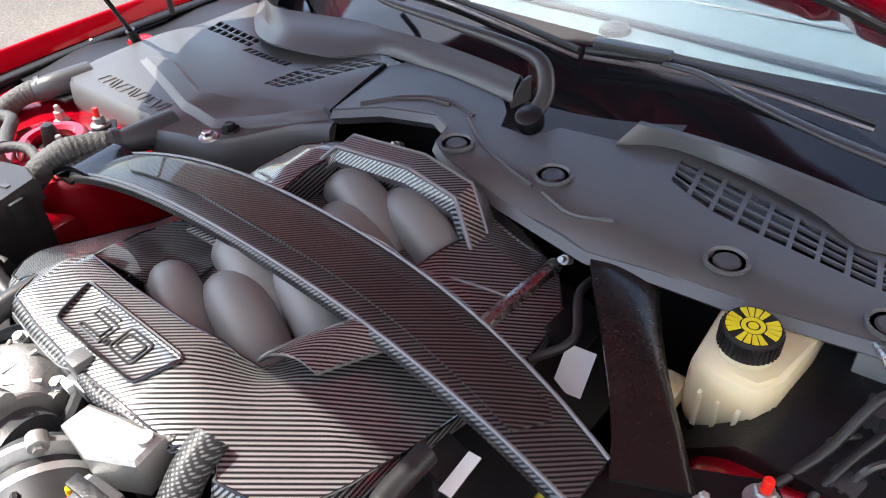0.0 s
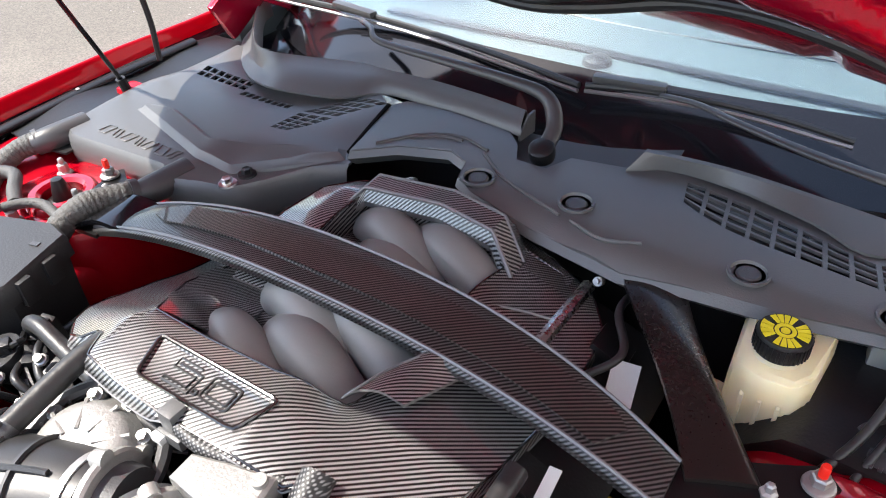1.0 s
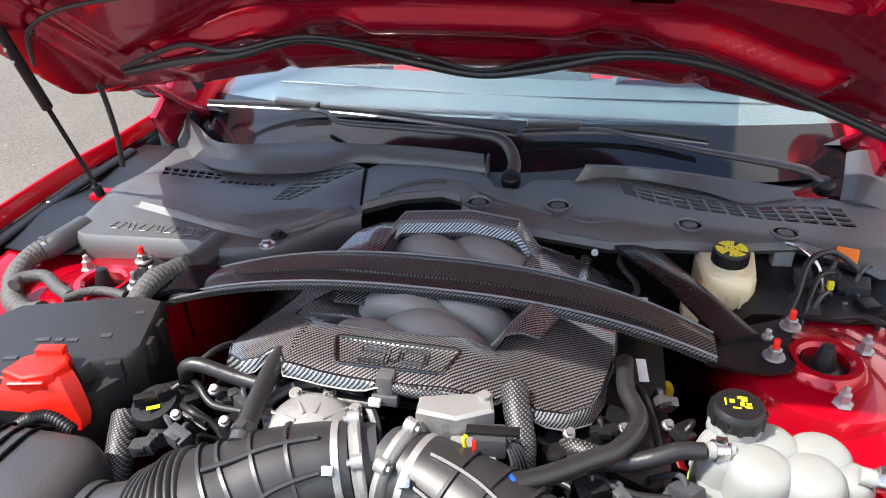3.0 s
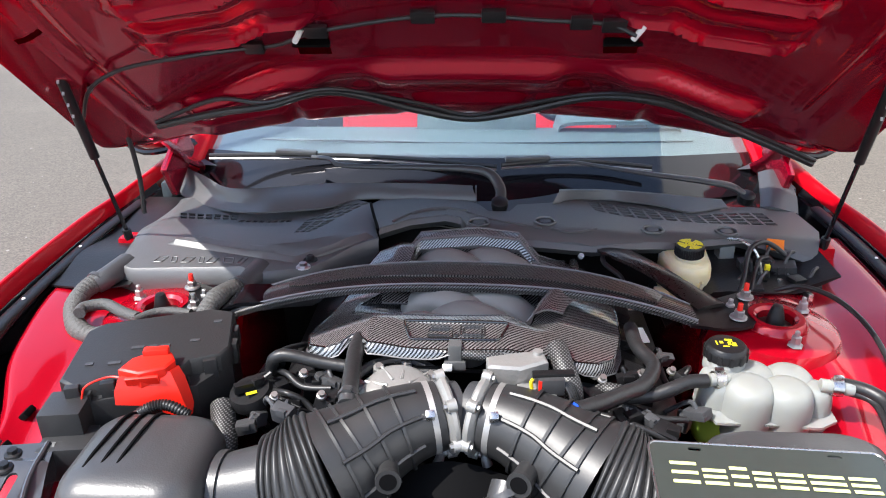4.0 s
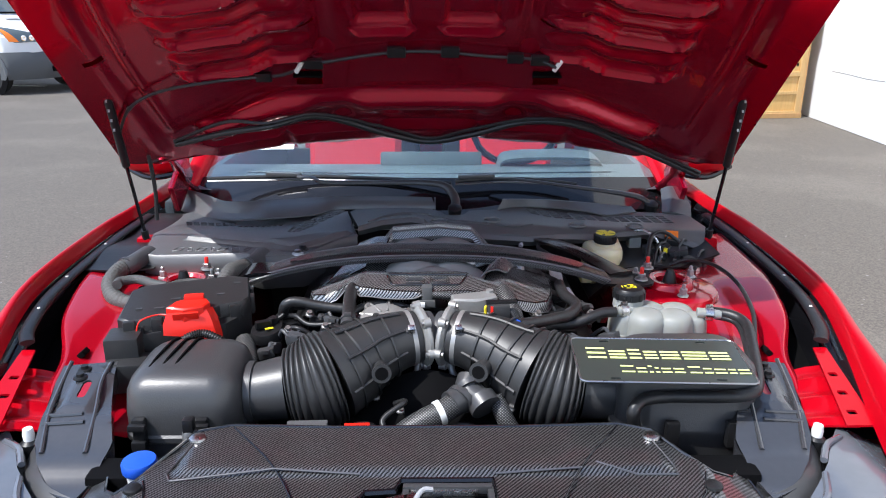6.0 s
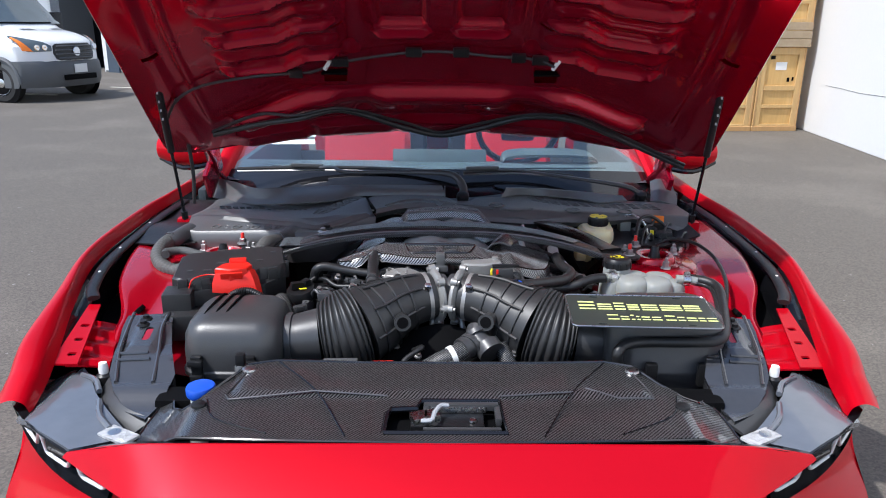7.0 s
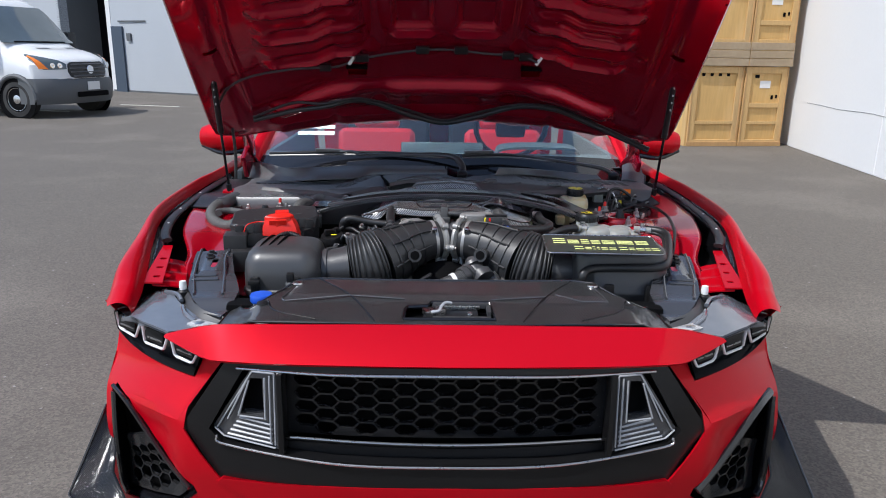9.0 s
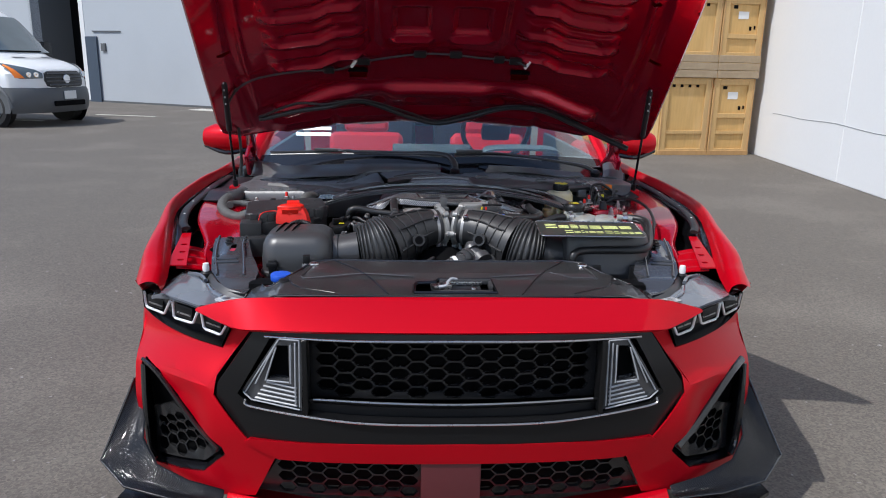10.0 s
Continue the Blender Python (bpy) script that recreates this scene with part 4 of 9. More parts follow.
def build_fascia(car):
    # red strip between hood gap and grille
    top = [(0.0, -0.436, 0.793), (0.3, -0.436, 0.792), (0.480, -0.434, 0.790), (0.555, -0.430, 0.783), (0.644, -0.405, 0.754)]
    mid = [(0.0, -0.490, 0.770), (0.3, -0.486, 0.769), (0.478, -0.474, 0.764), (0.552, -0.452, 0.755), (0.646, -0.408, 0.752)]
    low = [(0.0, -0.540, 0.738), (0.3, -0.532, 0.738), (0.480, -0.512, 0.736), (0.548, -0.470, 0.728), (0.648, -0.410, 0.749)]
    inn = [(0.0, -0.515, 0.724), (0.3, -0.508, 0.724), (0.475, -0.490, 0.722), (0.545, -0.450, 0.718), (0.640, -0.395, 0.742)]
    both = lambda r: [(-x, y, z) for x, y, z in r[:0:-1]] + r
    part("bumper_strip", patch([[p for p in both(r)] for r in (top, mid, low, [tuple(Vector(a) * 0.6 + Vector(b) * 0.4 + Vector((0, -0.004, -0.001))) for a, b in zip(low, inn)], inn)], 2, 1, 0.004, (0, 1, 0)), RED, car, "glossy red nose panel", 22)
    part("nose_return", patch([both(top), [(x, y + 0.03, z - 0.012) for x, y, z in both(top)]], 6, 2, 0.003), GLOSS, car, "black edge strip along the nose panel")
    fog = [(0.770, 0.562), (0.822, 0.574), (0.838, 0.556), (0.834, 0.315), (0.812, 0.285), (0.648, 0.312), (0.578, 0.384), (0.585, 0.404), (0.652, 0.448), (0.712, 0.508)]
    for q in (-1, 1):
        lamp_low = [(0.546, 0.726), (0.586, 0.646), (0.732, 0.654), (0.80, 0.660), (0.861, 0.672)]
        cheek = [(0.485, 0.735)] + lamp_low + [(0.862, 0.66), (0.860, 0.45), (0.848, 0.25), (0.70, 0.235), (0.505, 0.270), (0.440, 0.405), (0.512, 0.440), (0.600, 0.545), (0.594, 0.59)]
        part("bumper_cheek", sheet([(q * x, z) for x, z in cheek], on_face, 0.016, [[(q * x, z) for x, z in fog]], 0.006, (0, 1, 0), [[(q * x, z) for x, z in CREASE[1:-1]]]), RED, car, "sculpted red bumper corner", 24)
        # near-black sheet: the intake's inner shade is put into its colour
        well = part("fog_recess", sheet([(q * x, z) for x, z in fog], lambda x, z: on_face(x, z) + Vector((0, 0.075, 0)), 0.03, (), 0.004, (0, 1, 0)), DARK, car, "near-black sheet for the shade in the corner intake")
        ring = [on_face(q * x, z) for x, z in dense(fog, 0.03)]
        part("fog_surround", skin([[p + Vector((0, d, 0)) for p in ring + ring[:1]] for d in (0.08, 0.0)], False, False), GLOSS, well, "gloss black liner")
        edge = [on_face(q * x, z) + Vector((0, -0.004, 0)) for x, z in ((0.828, 0.566), (0.772, 0.552), (0.714, 0.498), (0.655, 0.440), (0.594, 0.398))]
        part("carbon_trim", tube(edge, 0.011, 8, 6, squash=0.6), CARBON_BODY, well, "carbon fibre trim strip")
        edge2 = [on_face(q * x, z) + Vector((0, -0.004, 0)) for x, z in ((0.829, 0.556), (0.826, 0.45), (0.822, 0.33), (0.800, 0.300))]
        part("carbon_trim", tube(edge2, 0.010, 8, 6, squash=0.6), CARBON_BODY, well, "carbon fibre trim strip")
        # honeycomb in the corner intake
        poly = [(q * x, z) for x, z in ((0.742, 0.462), (0.816, 0.425), (0.810, 0.296), (0.652, 0.322), (0.588, 0.386))]
        part("honeycomb", sheet(poly, lambda x, z: on_face(x, z) + Vector((0, 0.035, 0)), 0.05, honeycomb(poly, 0.040, 0.0020, 0.80), 0.012, (0, 1, 0)), GRILLE, well, "black honeycomb insert")
        # lower lip under the corner, winglet and splitter
        root = [(0.850, -0.185, 0.500), (0.840, -0.285, 0.430), (0.822, -0.368, 0.370), (0.770, -0.428, 0.328), (0.685, -0.455, 0.298), (0.592, -0.465, 0.274)]
        tip = [(0.878, -0.24, 0.490), (0.905, -0.30, 0.405), (0.938, -0.365, 0.306), (0.835, -0.480, 0.298), (0.720, -0.500, 0.276), (0.600, -0.500, 0.262)]
        wing = patch([[(q * x, y, z) for x, y, z in root], [(q * ((a + d) / 2 - 0.004), (b + e) / 2, (c + f) / 2 - 0.008) for (a, b, c), (d, e, f) in zip(root, tip)], [(q * x, y, z) for x, y, z in tip]], 1, 3, 0.006, (-q * 0.5, 0.6, 0.2))
        wl = part("winglet", wing, CARBON_DARK, car, "carbon fibre side winglet")
        part("winglet_edge", tube([(q * x, y, z) for x, y, z in tip], 0.0035, 8, 1), CARBON_BODY, wl)
        spl2 = patch([[(q * 0.87, -0.45, 0.245), (q * 0.74, -0.52, 0.225), (q * 0.60, -0.56, 0.215)], [(q * 0.85, -0.36, 0.255), (q * 0.73, -0.42, 0.24), (q * 0.60, -0.47, 0.23)]], 6, 3, 0.012)
        part("splitter", spl2, CARBON_BODY, car, "carbon fibre splitter")
        build_headlight(car, q)
    # lower red band and lower grille
    band = [(-0.522, 0.435), (-0.505, 0.448), (-0.25, 0.454), (0, 0.456), (0.25, 0.454), (0.505, 0.448), (0.522, 0.435), (0.436, 0.396), (0.24, 0.398), (0, 0.399), (-0.24, 0.398), (-0.436, 0.396)]
    part("lower_band", sheet(band, lambda x, z: on_face(x, z) + Vector((0, -0.006, 0)), 0.03, (), 0.02, (0, 1, 0)), RED, car, "red band under the grille")
    lowp = [(-0.50, 0.275), (-0.432, 0.402), (0.432, 0.402), (0.50, 0.275)]
    # sheet coloured near-black to shade the lower opening
    lg = part("lower_grille", sheet(lowp, lambda x, z: on_face(x, z) + Vector((0, 0.07, 0)), 0.06, (), 0.004, (0, 1, 0)), DARK, car, "near-black sheet for the shade in the lower intake")
    part("honeycomb", sheet(lowp, lambda x, z: on_face(x, z) + Vector((0, 0.025, 0)), 0.06, [h for h in honeycomb(lowp, 0.052, 0.0024, 0.66) if abs(sum(p[0] for p in h) / 6) > 0.075], 0.012, (0, 1, 0)), GRILLE, lg, "black honeycomb insert")
    part("sensor_plate", box((-0.006, y0(0) + 0.012, 0.345), (0.150, 0.012, 0.11), bev=0.006), material("maroon_sensor_panel", (0.10, 0.018, 0.022), 0.35, 0, 0.4), lg, "dark maroon sensor plate")
    part("lower_lip", patch([[(x, y0(x) + 0.0, 0.275 - 0.02 * (1 - abs(x))) for x in (-0.58, -0.3, 0, 0.3, 0.58)], [(x, y0(x) - 0.02, 0.245) for x in (-0.58, -0.3, 0, 0.3, 0.58)], [(x, y0(x) + 0.10, 0.225) for x in (-0.58, -0.3, 0, 0.3, 0.58)]], 5, 3, 0.004, (0, 1, 0)), RED, car, "red lower bumper lip")
    build_grille(car)


def honeycomb(poly, w, gap, flat=0.8):
    """Six-sided holes of width w inside the outline; flat: height over width."""
    out, h = [], w * flat
    xs, zs = [p[0] for p in poly], [p[1] for p in poly]
    base = min(xs)
    rows = [min(zs) + h / 2 * k for k in range(1, int((max(zs) - min(zs)) / h * 2) + 1)]
    for r, zc in enumerate(rows):
        x = base + (w * 0.75 if r % 2 else 0.0)
        while x < max(xs):
            hexa = [(x + (w / 2 - gap) * c, zc + (h / 2 - gap) * d) for c, d in ((1, 0), (0.5, 1), (-0.5, 1), (-1, 0), (-0.5, -1), (0.5, -1))]
            if all(inside(p, poly) for p in hexa):
                out.append(hexa)
            x += w * 1.5
    return out


def build_grille(car):
    outer = [(-0.482, 0.732), (-0.590, 0.575), (-0.594, 0.540), (-0.516, 0.440), (-0.25, 0.449), (0, 0.451), (0.25, 0.449), (0.516, 0.440), (0.594, 0.540), (0.590, 0.575), (0.482, 0.732), (0.25, 0.733), (0, 0.733), (-0.25, 0.733)]
    inner = [(-0.445, 0.715), (-0.535, 0.56), (-0.505, 0.535), (-0.25, 0.516), (0, 0.513), (0.25, 0.516), (0.505, 0.535), (0.535, 0.56), (0.445, 0.715), (0.25, 0.712), (0, 0.711), (-0.25, 0.712)]
    f = lambda x, z: Vector((x, y0(x) - 0.004 + 0.03 * max(0, (z - 0.6) / 0.1) ** 1.3 * 0.5, z))
    frame_ = part("grille_surround", sheet(outer, f, 0.025, [inner], 0.03, (0, 1, 0)), SATIN, car, "satin black grille surround")
    # the dark top edge's highlight, painted as a thin grey tube
    top = [f(x, 0.719 - 0.004 * (abs(x) / 0.474)) + Vector((0, -0.006, 0)) for x in (-0.46, -0.25, 0, 0.25, 0.46)]
    part("bright_edge", tube(top, 0.0030, 8, 6), CHROME_SOFT, frame_, "grey line for the highlight along the top edge")
    bot = [f(x, z) + Vector((0, -0.006, 0)) for x, z in ((-0.515, 0.552), (-0.49, 0.533), (-0.25, 0.514), (0, 0.511), (0.25, 0.514), (0.49, 0.533), (0.515, 0.552))]
    part("bright_edge", tube(bot, 0.0028, 8, 6), CHROME_SOFT, frame_, "grey bright edge along the bottom")
    # the darkness behind the grille is this sheet's own colour
    rec = part("grille_recess", sheet(outer, lambda x, z: Vector((x, y0(x) + 0.13, z)), 0.05, (), 0.004, (0, 1, 0)), DARK, car, "near-black sheet for the shade behind the grille")
    gp = [(-0.36, 0.545), (-0.36, 0.715), (0.36, 0.715), (0.36, 0.545)]
    part("honeycomb", sheet(gp, lambda x, z: Vector((x, y0(x) + 0.06, z)), 0.08, honeycomb(gp, 0.060, 0.0022, 0.56), 0.014, (0, 1, 0)), GRILLE, rec, "black honeycomb insert")
    part("cross_blade", tube([(x, y0(x) + 0.02, 0.552 - 0.006 * (1 - abs(x) / 0.35)) for x in (-0.36, -0.18, 0, 0.18, 0.36)], 0.010, 8, 6, squash=0.5), SATIN, rec, "satin black blade across the grille")
    part("bright_edge", tube([(x, y0(x) + 0.012, 0.560 - 0.006 * (1 - abs(x) / 0.35)) for x in (-0.345, -0.18, 0, 0.18, 0.345)], 0.0028, 8, 6), CHROME_SOFT, rec)
    part("lower_blade", sheet([(-0.36, 0.51), (-0.36, 0.545), (0.36, 0.545), (0.36, 0.51)], lambda x, z: Vector((x, y0(x) + 0.03, z)), 0.05, (), 0.006, (0, 1, 0)), BLACK, rec)
    for q in (-1, 1):
        o = [(0.368, 0.716), (0.427, 0.716), (0.527, 0.563), (0.500, 0.541), (0.373, 0.527)]
        i = [(0.403, 0.696), (0.430, 0.694), (0.458, 0.604), (0.403, 0.604)]
        lamp = part("daytime_lamp", sheet([(q * x, z) for x, z in o], lambda x, z: Vector((x, y0(x) + 0.012, z)), 0.03, [[(q * x, z) for x, z in i]], 0.03, (0, 1, 0)), LENSWHITE_DIM, rec, "ribbed clear daytime lamp")
        part("lamp_core", sheet([(q * x, z) for x, z in ((0.400, 0.700), (0.434, 0.698), (0.464, 0.600), (0.400, 0.600))], lambda x, z: Vector((x, y0(x) + 0.045, z)), 0.05, (), 0.004, (0, 1, 0)), DARK, lamp)
        for k in range(5):
            z = 0.540 + 0.0115 * k
            xa, xb = 0.385, 0.492 - 0.008 * k
            part("light_bar", tube([(q * xa, y0(xa) + 0.010, z), (q * xb, y0(xb) + 0.010, z + 0.010)], 0.0026, 6, 1), LENSWHITE, lamp)
        for a, b in (((0.374, 0.712), (0.378, 0.54)), ((0.424, 0.712), (0.515, 0.565)), ((0.434, 0.696), (0.488, 0.590)), ((0.385, 0.706), (0.388, 0.545)), ((0.396, 0.700), (0.399, 0.60)), ((0.432, 0.690), (0.462, 0.602)), ((0.403, 0.602), (0.458, 0.602)), ((0.374, 0.713), (0.424, 0.713)), ((0.378, 0.532), (0.500, 0.545)), ((0.500, 0.545), (0.522, 0.562))):
            part("light_guide", tube([(q * a[0], y0(a[0]) + 0.006, a[1]), (q * b[0], y0(b[0]) + 0.006, b[1])], 0.0021, 8, 1), LENSWHITE, lamp)
        part("divider", box((q * 0.362, y0(0.362) + 0.02, 0.62), (0.012, 0.05, 0.19), bev=0.003), SATIN, rec)


def lamp_face(x, z):
    return Vector((x, y0(x) + 0.022 + 0.30 * max(0.0, 0.765 - z), z))


def build_headlight(car, q):
    o = [(0.550, 0.728), (0.654, 0.754), (0.735, 0.758), (0.815, 0.755), (0.850, 0.735), (0.860, 0.676), (0.80, 0.664), (0.732, 0.657), (0.590, 0.649)]
    well = part("headlight", sheet([(q * x, z) for x, z in o], lambda x, z: lamp_face(x, z) + Vector((0, 0.035, 0)), 0.03, (), 0.01, (0, 1, 0)), GLOSS, car, "dark headlight with three white light signatures")
    ring = [lamp_face(q * x, z) for x, z in dense(o, 0.03)]
    part("lamp_rim", skin([[p + Vector((0, d, 0)) for p in ring + ring[:1]] for d in (0.036, 0.0)], False, False), GLOSS, well)
    signs = ([(0.848, 0.728), (0.853, 0.684), (0.846, 0.678), (0.776, 0.690), (0.768, 0.694), (0.738, 0.742)], [(0.728, 0.744), (0.734, 0.698), (0.728, 0.692), (0.676, 0.695), (0.668, 0.699), (0.648, 0.738)], [(0.638, 0.739), (0.638, 0.694), (0.632, 0.687), (0.594, 0.681), (0.587, 0.685), (0.560, 0.729)])
    for pts in signs:
        part("light_signature", tube([lamp_face(q * x, z) + Vector((0, 0.010, 0)) for x, z in pts], 0.0036, 8, 1), LENSBRIGHT, well, "white light guide")
        mx, mz = sum(p[0] for p in pts) / 6, sum(p[1] for p in pts) / 6 + 0.008
        c = lamp_face(q * mx, mz)
        part("projector", box(c + Vector((0, 0.024, 0)), (0.055, 0.012, 0.034), (0, q * -8, q * 25), 0.008), BLACK, well)
        part("reflector_rib", box(c + Vector((0, 0.017, -0.006)), (0.046, 0.004, 0.004), (0, q * -8, q * 25), 0.001), CHROME_SOFT, well)


def ramp_at(table, x):
    for (a, p), (b, q) in zip(table, table[1:]):
        if x <= b:
            return p + (q - p) * max(0.0, (x - a) / (b - a))
    return table[-1][1]


def build_fenders(car):
    st = [(-0.275, [(0.772, 0.752), (0.782, 0.774), (0.802, 0.782), (0.820, 0.778), (0.832, 0.772), (0.838, 0.766), (0.842, 0.762)]),
          (-0.22, [(0.776, 0.768), (0.791, 0.797), (0.815, 0.804), (0.838, 0.795), (0.856, 0.770), (0.862, 0.74), (0.863, 0.715)]),
          (-0.19, [(0.780, 0.775), (0.795, 0.805), (0.822, 0.813), (0.846, 0.802), (0.870, 0.755), (0.874, 0.66), (0.872, 0.45)]),
          (-0.10, [(0.800, 0.795), (0.818, 0.826), (0.846, 0.838), (0.870, 0.825), (0.888, 0.77), (0.892, 0.66), (0.89, 0.45)]),
          (0.10, [(0.852, 0.832), (0.859, 0.850), (0.872, 0.866), (0.898, 0.851), (0.920, 0.785), (0.926, 0.66), (0.92, 0.45)]),
          (0.35, [(0.903, 0.856), (0.909, 0.874), (0.920, 0.891), (0.936, 0.874), (0.950, 0.795), (0.955, 0.66), (0.95, 0.45)]),
          (0.75, [(0.913, 0.866), (0.919, 0.884), (0.930, 0.901), (0.950, 0.881), (0.970, 0.805), (0.975, 0.66), (0.97, 0.45)]),
          (1.10, [(0.895, 0.872), (0.902, 0.889), (0.914, 0.903), (0.942, 0.882), (0.972, 0.815), (0.98, 0.66), (0.975, 0.45)]),
          (2.2, [(0.855, 0.885), (0.880, 0.912), (0.922, 0.915), (0.954, 0.90), (0.974, 0.83), (0.98, 0.66), (0.975, 0.45)])]
    for q in (-1, 1):
        fd = part("fender", patch([[(q * x, y, z) for x, z in row[:5]] for y, row in st], 4, 5), RED, car, "glossy red front fender", 60)
        rim = [(y, row[4][1]) for y, row in st[1:8]]
        arch = [(0.36 + 0.385 * math.cos(a), 0.345 + 0.385 * math.sin(a)) for a in (math.radians(190 - 200 * k / 18) for k in range(19))]
        side = [(y, z - 0.001) for y, z in rim] + [(1.10, 0.30), (0.74, 0.28)] + arch[::-1] + [(-0.06, 0.28)] + [(face_y(0.862, z) - 0.001, z) for z in (0.30, 0.40, 0.50, 0.56, 0.61, 0.66, 0.715)]
        xt, xw = [(y, row[4][0]) for y, row in st[1:8]], [(y, row[5][0]) for y, row in st[1:8]]
        def f(y, z):
            x = ramp_at(xt, y) + (ramp_at(xw, y) - ramp_at(xt, y)) * min(1, max(0, (ramp_at(rim, y) - z) / 0.11)) - 0.05 * max(0, 0.5 - z)
            front = face_y(0.862, min(z, 0.715))
            return Vector((q * (0.861 + (x - 0.861) * step01(y - front, -0.005, 0.09)), y, z))
        part("fender_side", sheet(side, f, 0.03, (), 0.004, (-q, 0, 0)), RED, fd, "red fender side with the wheel arch", 60)
        # black gutter and seal under the hood's edge
        part("hood_gutter", patch([[(q * (row[0][0] - d), y, row[0][1] + e) for d, e in ((-0.002, 0.002), (0.010, -0.016), (0.028, -0.020), (0.034, -0.10))] for y, row in st[3:8]], 3, 5), GLOSS, car, "black gutter along the fender")
        seal = [(0.812, 0.105, 0.840), (0.836, 0.157, 0.846), (0.866, 0.30, 0.856), (0.878, 0.45, 0.860), (0.885, 0.72, 0.866), (0.870, 0.95, 0.872)]
        sl = part("fender_seal", tube([(q * x, y, z) for x, y, z in seal], 0.0145, 14, 6, squash=0.45, up=(0, 0, 1)), BLACK, car, "flat black rubber seal along the fender", 60)
        for x, y, z in ((0.854, 0.24, 0.859), (0.876, 0.42, 0.866), (0.884, 0.66, 0.872)):
            part("seal_clip", lathe([(0.004, 0), (0.003, 0.002), (0, 0.0025)], (q * x, y, z), n=10), WHITE, sl, "small pale clip")
        # red flange with slots near the lamp
        fl = [(0.745, -0.135), (0.800, -0.135), (0.822, 0.10), (0.795, 0.10)]
        holes = [rrect(0.018, 0.012, 0.003, 2, q * (0.772 + 0.01 * k), -0.10 + 0.055 * k) for k in range(3)]
        part("fender_flange", sheet([(q * x, y) for x, y in fl], lambda x, y: Vector((x, y, 0.790 + 0.16 * (y + 0.13))), 0.02, holes, 0.004), RED, car, "red slotted flange")
        # inner apron, from the fender down to the chassis rail
        rows = []
        for y, o, a, b, c in ((-0.08, 0.736, 0.74, 0.70, 0.745), (0.04, 0.751, 0.755, 0.775, 0.76), (0.14, 0.768, 0.762, 0.795, 0.785), (0.25, 0.815, 0.768, 0.826, 0.805), (0.35, 0.842, 0.769, 0.838, 0.824), (0.46, 0.860, 0.77, 0.848, 0.838), (0.56, 0.868, 0.77, 0.850, 0.835), (0.80, 0.872, 0.775, 0.856, 0.80)):
            rows.append([(q * o, y, b - 0.006), (q * (o - 0.012), y, b), (q * ((o + a) / 2 - 0.03), y, b - 0.008), (q * (a - 0.06), y, (b + c) / 2 - 0.012), (q * (a - 0.12), y, c), (q * (a - 0.20), y, c - 0.012), (q * (a - 0.27), y, c - 0.03), (q * (a - 0.30), y, c - 0.10), (q * (a - 0.31), y, c - 0.40)])
        part("inner_apron", patch(rows, 4, 5), RED_APRON, car, "glossy red inner wheel apron", 60)
        # strut tower
        c = Vector((q * 0.597, 0.428, 0))
        tw = part("strut_tower", lathe([(0.135, 0.72), (0.128, 0.80), (0.114, 0.834), (0.104, 0.839), (0.060, 0.841), (0.056, 0.852), (0.051, 0.856), (0.040, 0.856), (0.034, 0.850), (0.034, 0.82), (0.004, 0.82)], c, n=40), RED_APRON, car, "red strut tower with an open centre")
        part("damper_rod", lathe([(0.036, 0.80), (0.034, 0.835), (0.018, 0.842), (0.012, 0.868), (0.009, 0.878), (0.0, 0.879)], c, n=20), BLACK, tw, "black damper top nut")
        for k, a in enumerate((35, 155, 275) if q > 0 else (25, 145, 265)):
            p = c + Vector((0.083 * math.cos(radians(a)), 0.083 * math.sin(radians(a)), 0.842))
            part("tower_nut", join(lathe([(0.0145, 0), (0.013, 0.003), (0.009, 0.005), (0.009, 0.018), (0.005, 0.020), (0.005, 0.028), (0.003, 0.030), (0, 0.030)], p, n=6)), ZINC, tw, "zinc flange nut on its stud", 20)
        # dark backing added so no sunlit ground shows through the gap
        part("gap_backing", box((q * 0.793, 0.165, 0.742), (0.15, 0.49, 0.012), (3, 0, 0), 0.004), DARK, car, "black backing added below the gap beside the apron")
        # slots in the apron: small black boxes in place of dark openings
        for k in range(2):
            part("apron_slot", box((q * 0.728, 0.08 + 0.075 * k, 0.778 + 0.014 * k), (0.016, 0.026, 0.012), (0, q * 38, 0), 0.003), DARK, car)
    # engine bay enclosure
    # near-black box added for the dark depth; it blocks the view through
    part("bay_floor", box((0, 0.35, 0.42), (1.3, 1.5, 0.02)), DARK, car, "near-black sheet added to close the engine bay below")
    part("firewall", sheet([(-0.8, 0.40), (-0.8, 0.86), (0.8, 0.86), (0.8, 0.40)], lambda x, z: Vector((x, 0.90 + 0.03 * math.sin(x * 9), z)), 0.06, (), 0.02, (0, 1, 0)), BLACK, car, "black sound-deadened firewall")
    # black sheet laid over the red apron where shade darkens it
    part("apron_dark_sheet", sheet([(0.43, 0.555), (0.43, 0.80), (0.78, 0.80), (0.775, 0.575), (0.66, 0.548)], lambda x, y: Vector((x, y, 0.842 + 0.03 * max(0, x - 0.70) / 0.08)) if x > 0.52 else Vector((x, y, 0.842 - (0.52 - x))), 0.03, (), 0.004), BLACK, car, "black sheet for the shade behind the strut tower")
    part("apron_dark_sheet", sheet([(-0.70, 0.505), (-0.78, 0.490), (-0.870, 0.500), (-0.880, 1.02), (-0.70, 1.02)], lambda x, y: Vector((x, y, 0.862 + 0.006 * math.sin(y * 22))), 0.03, (), 0.004), BLACK, car, "black sheet beside the battery cover")
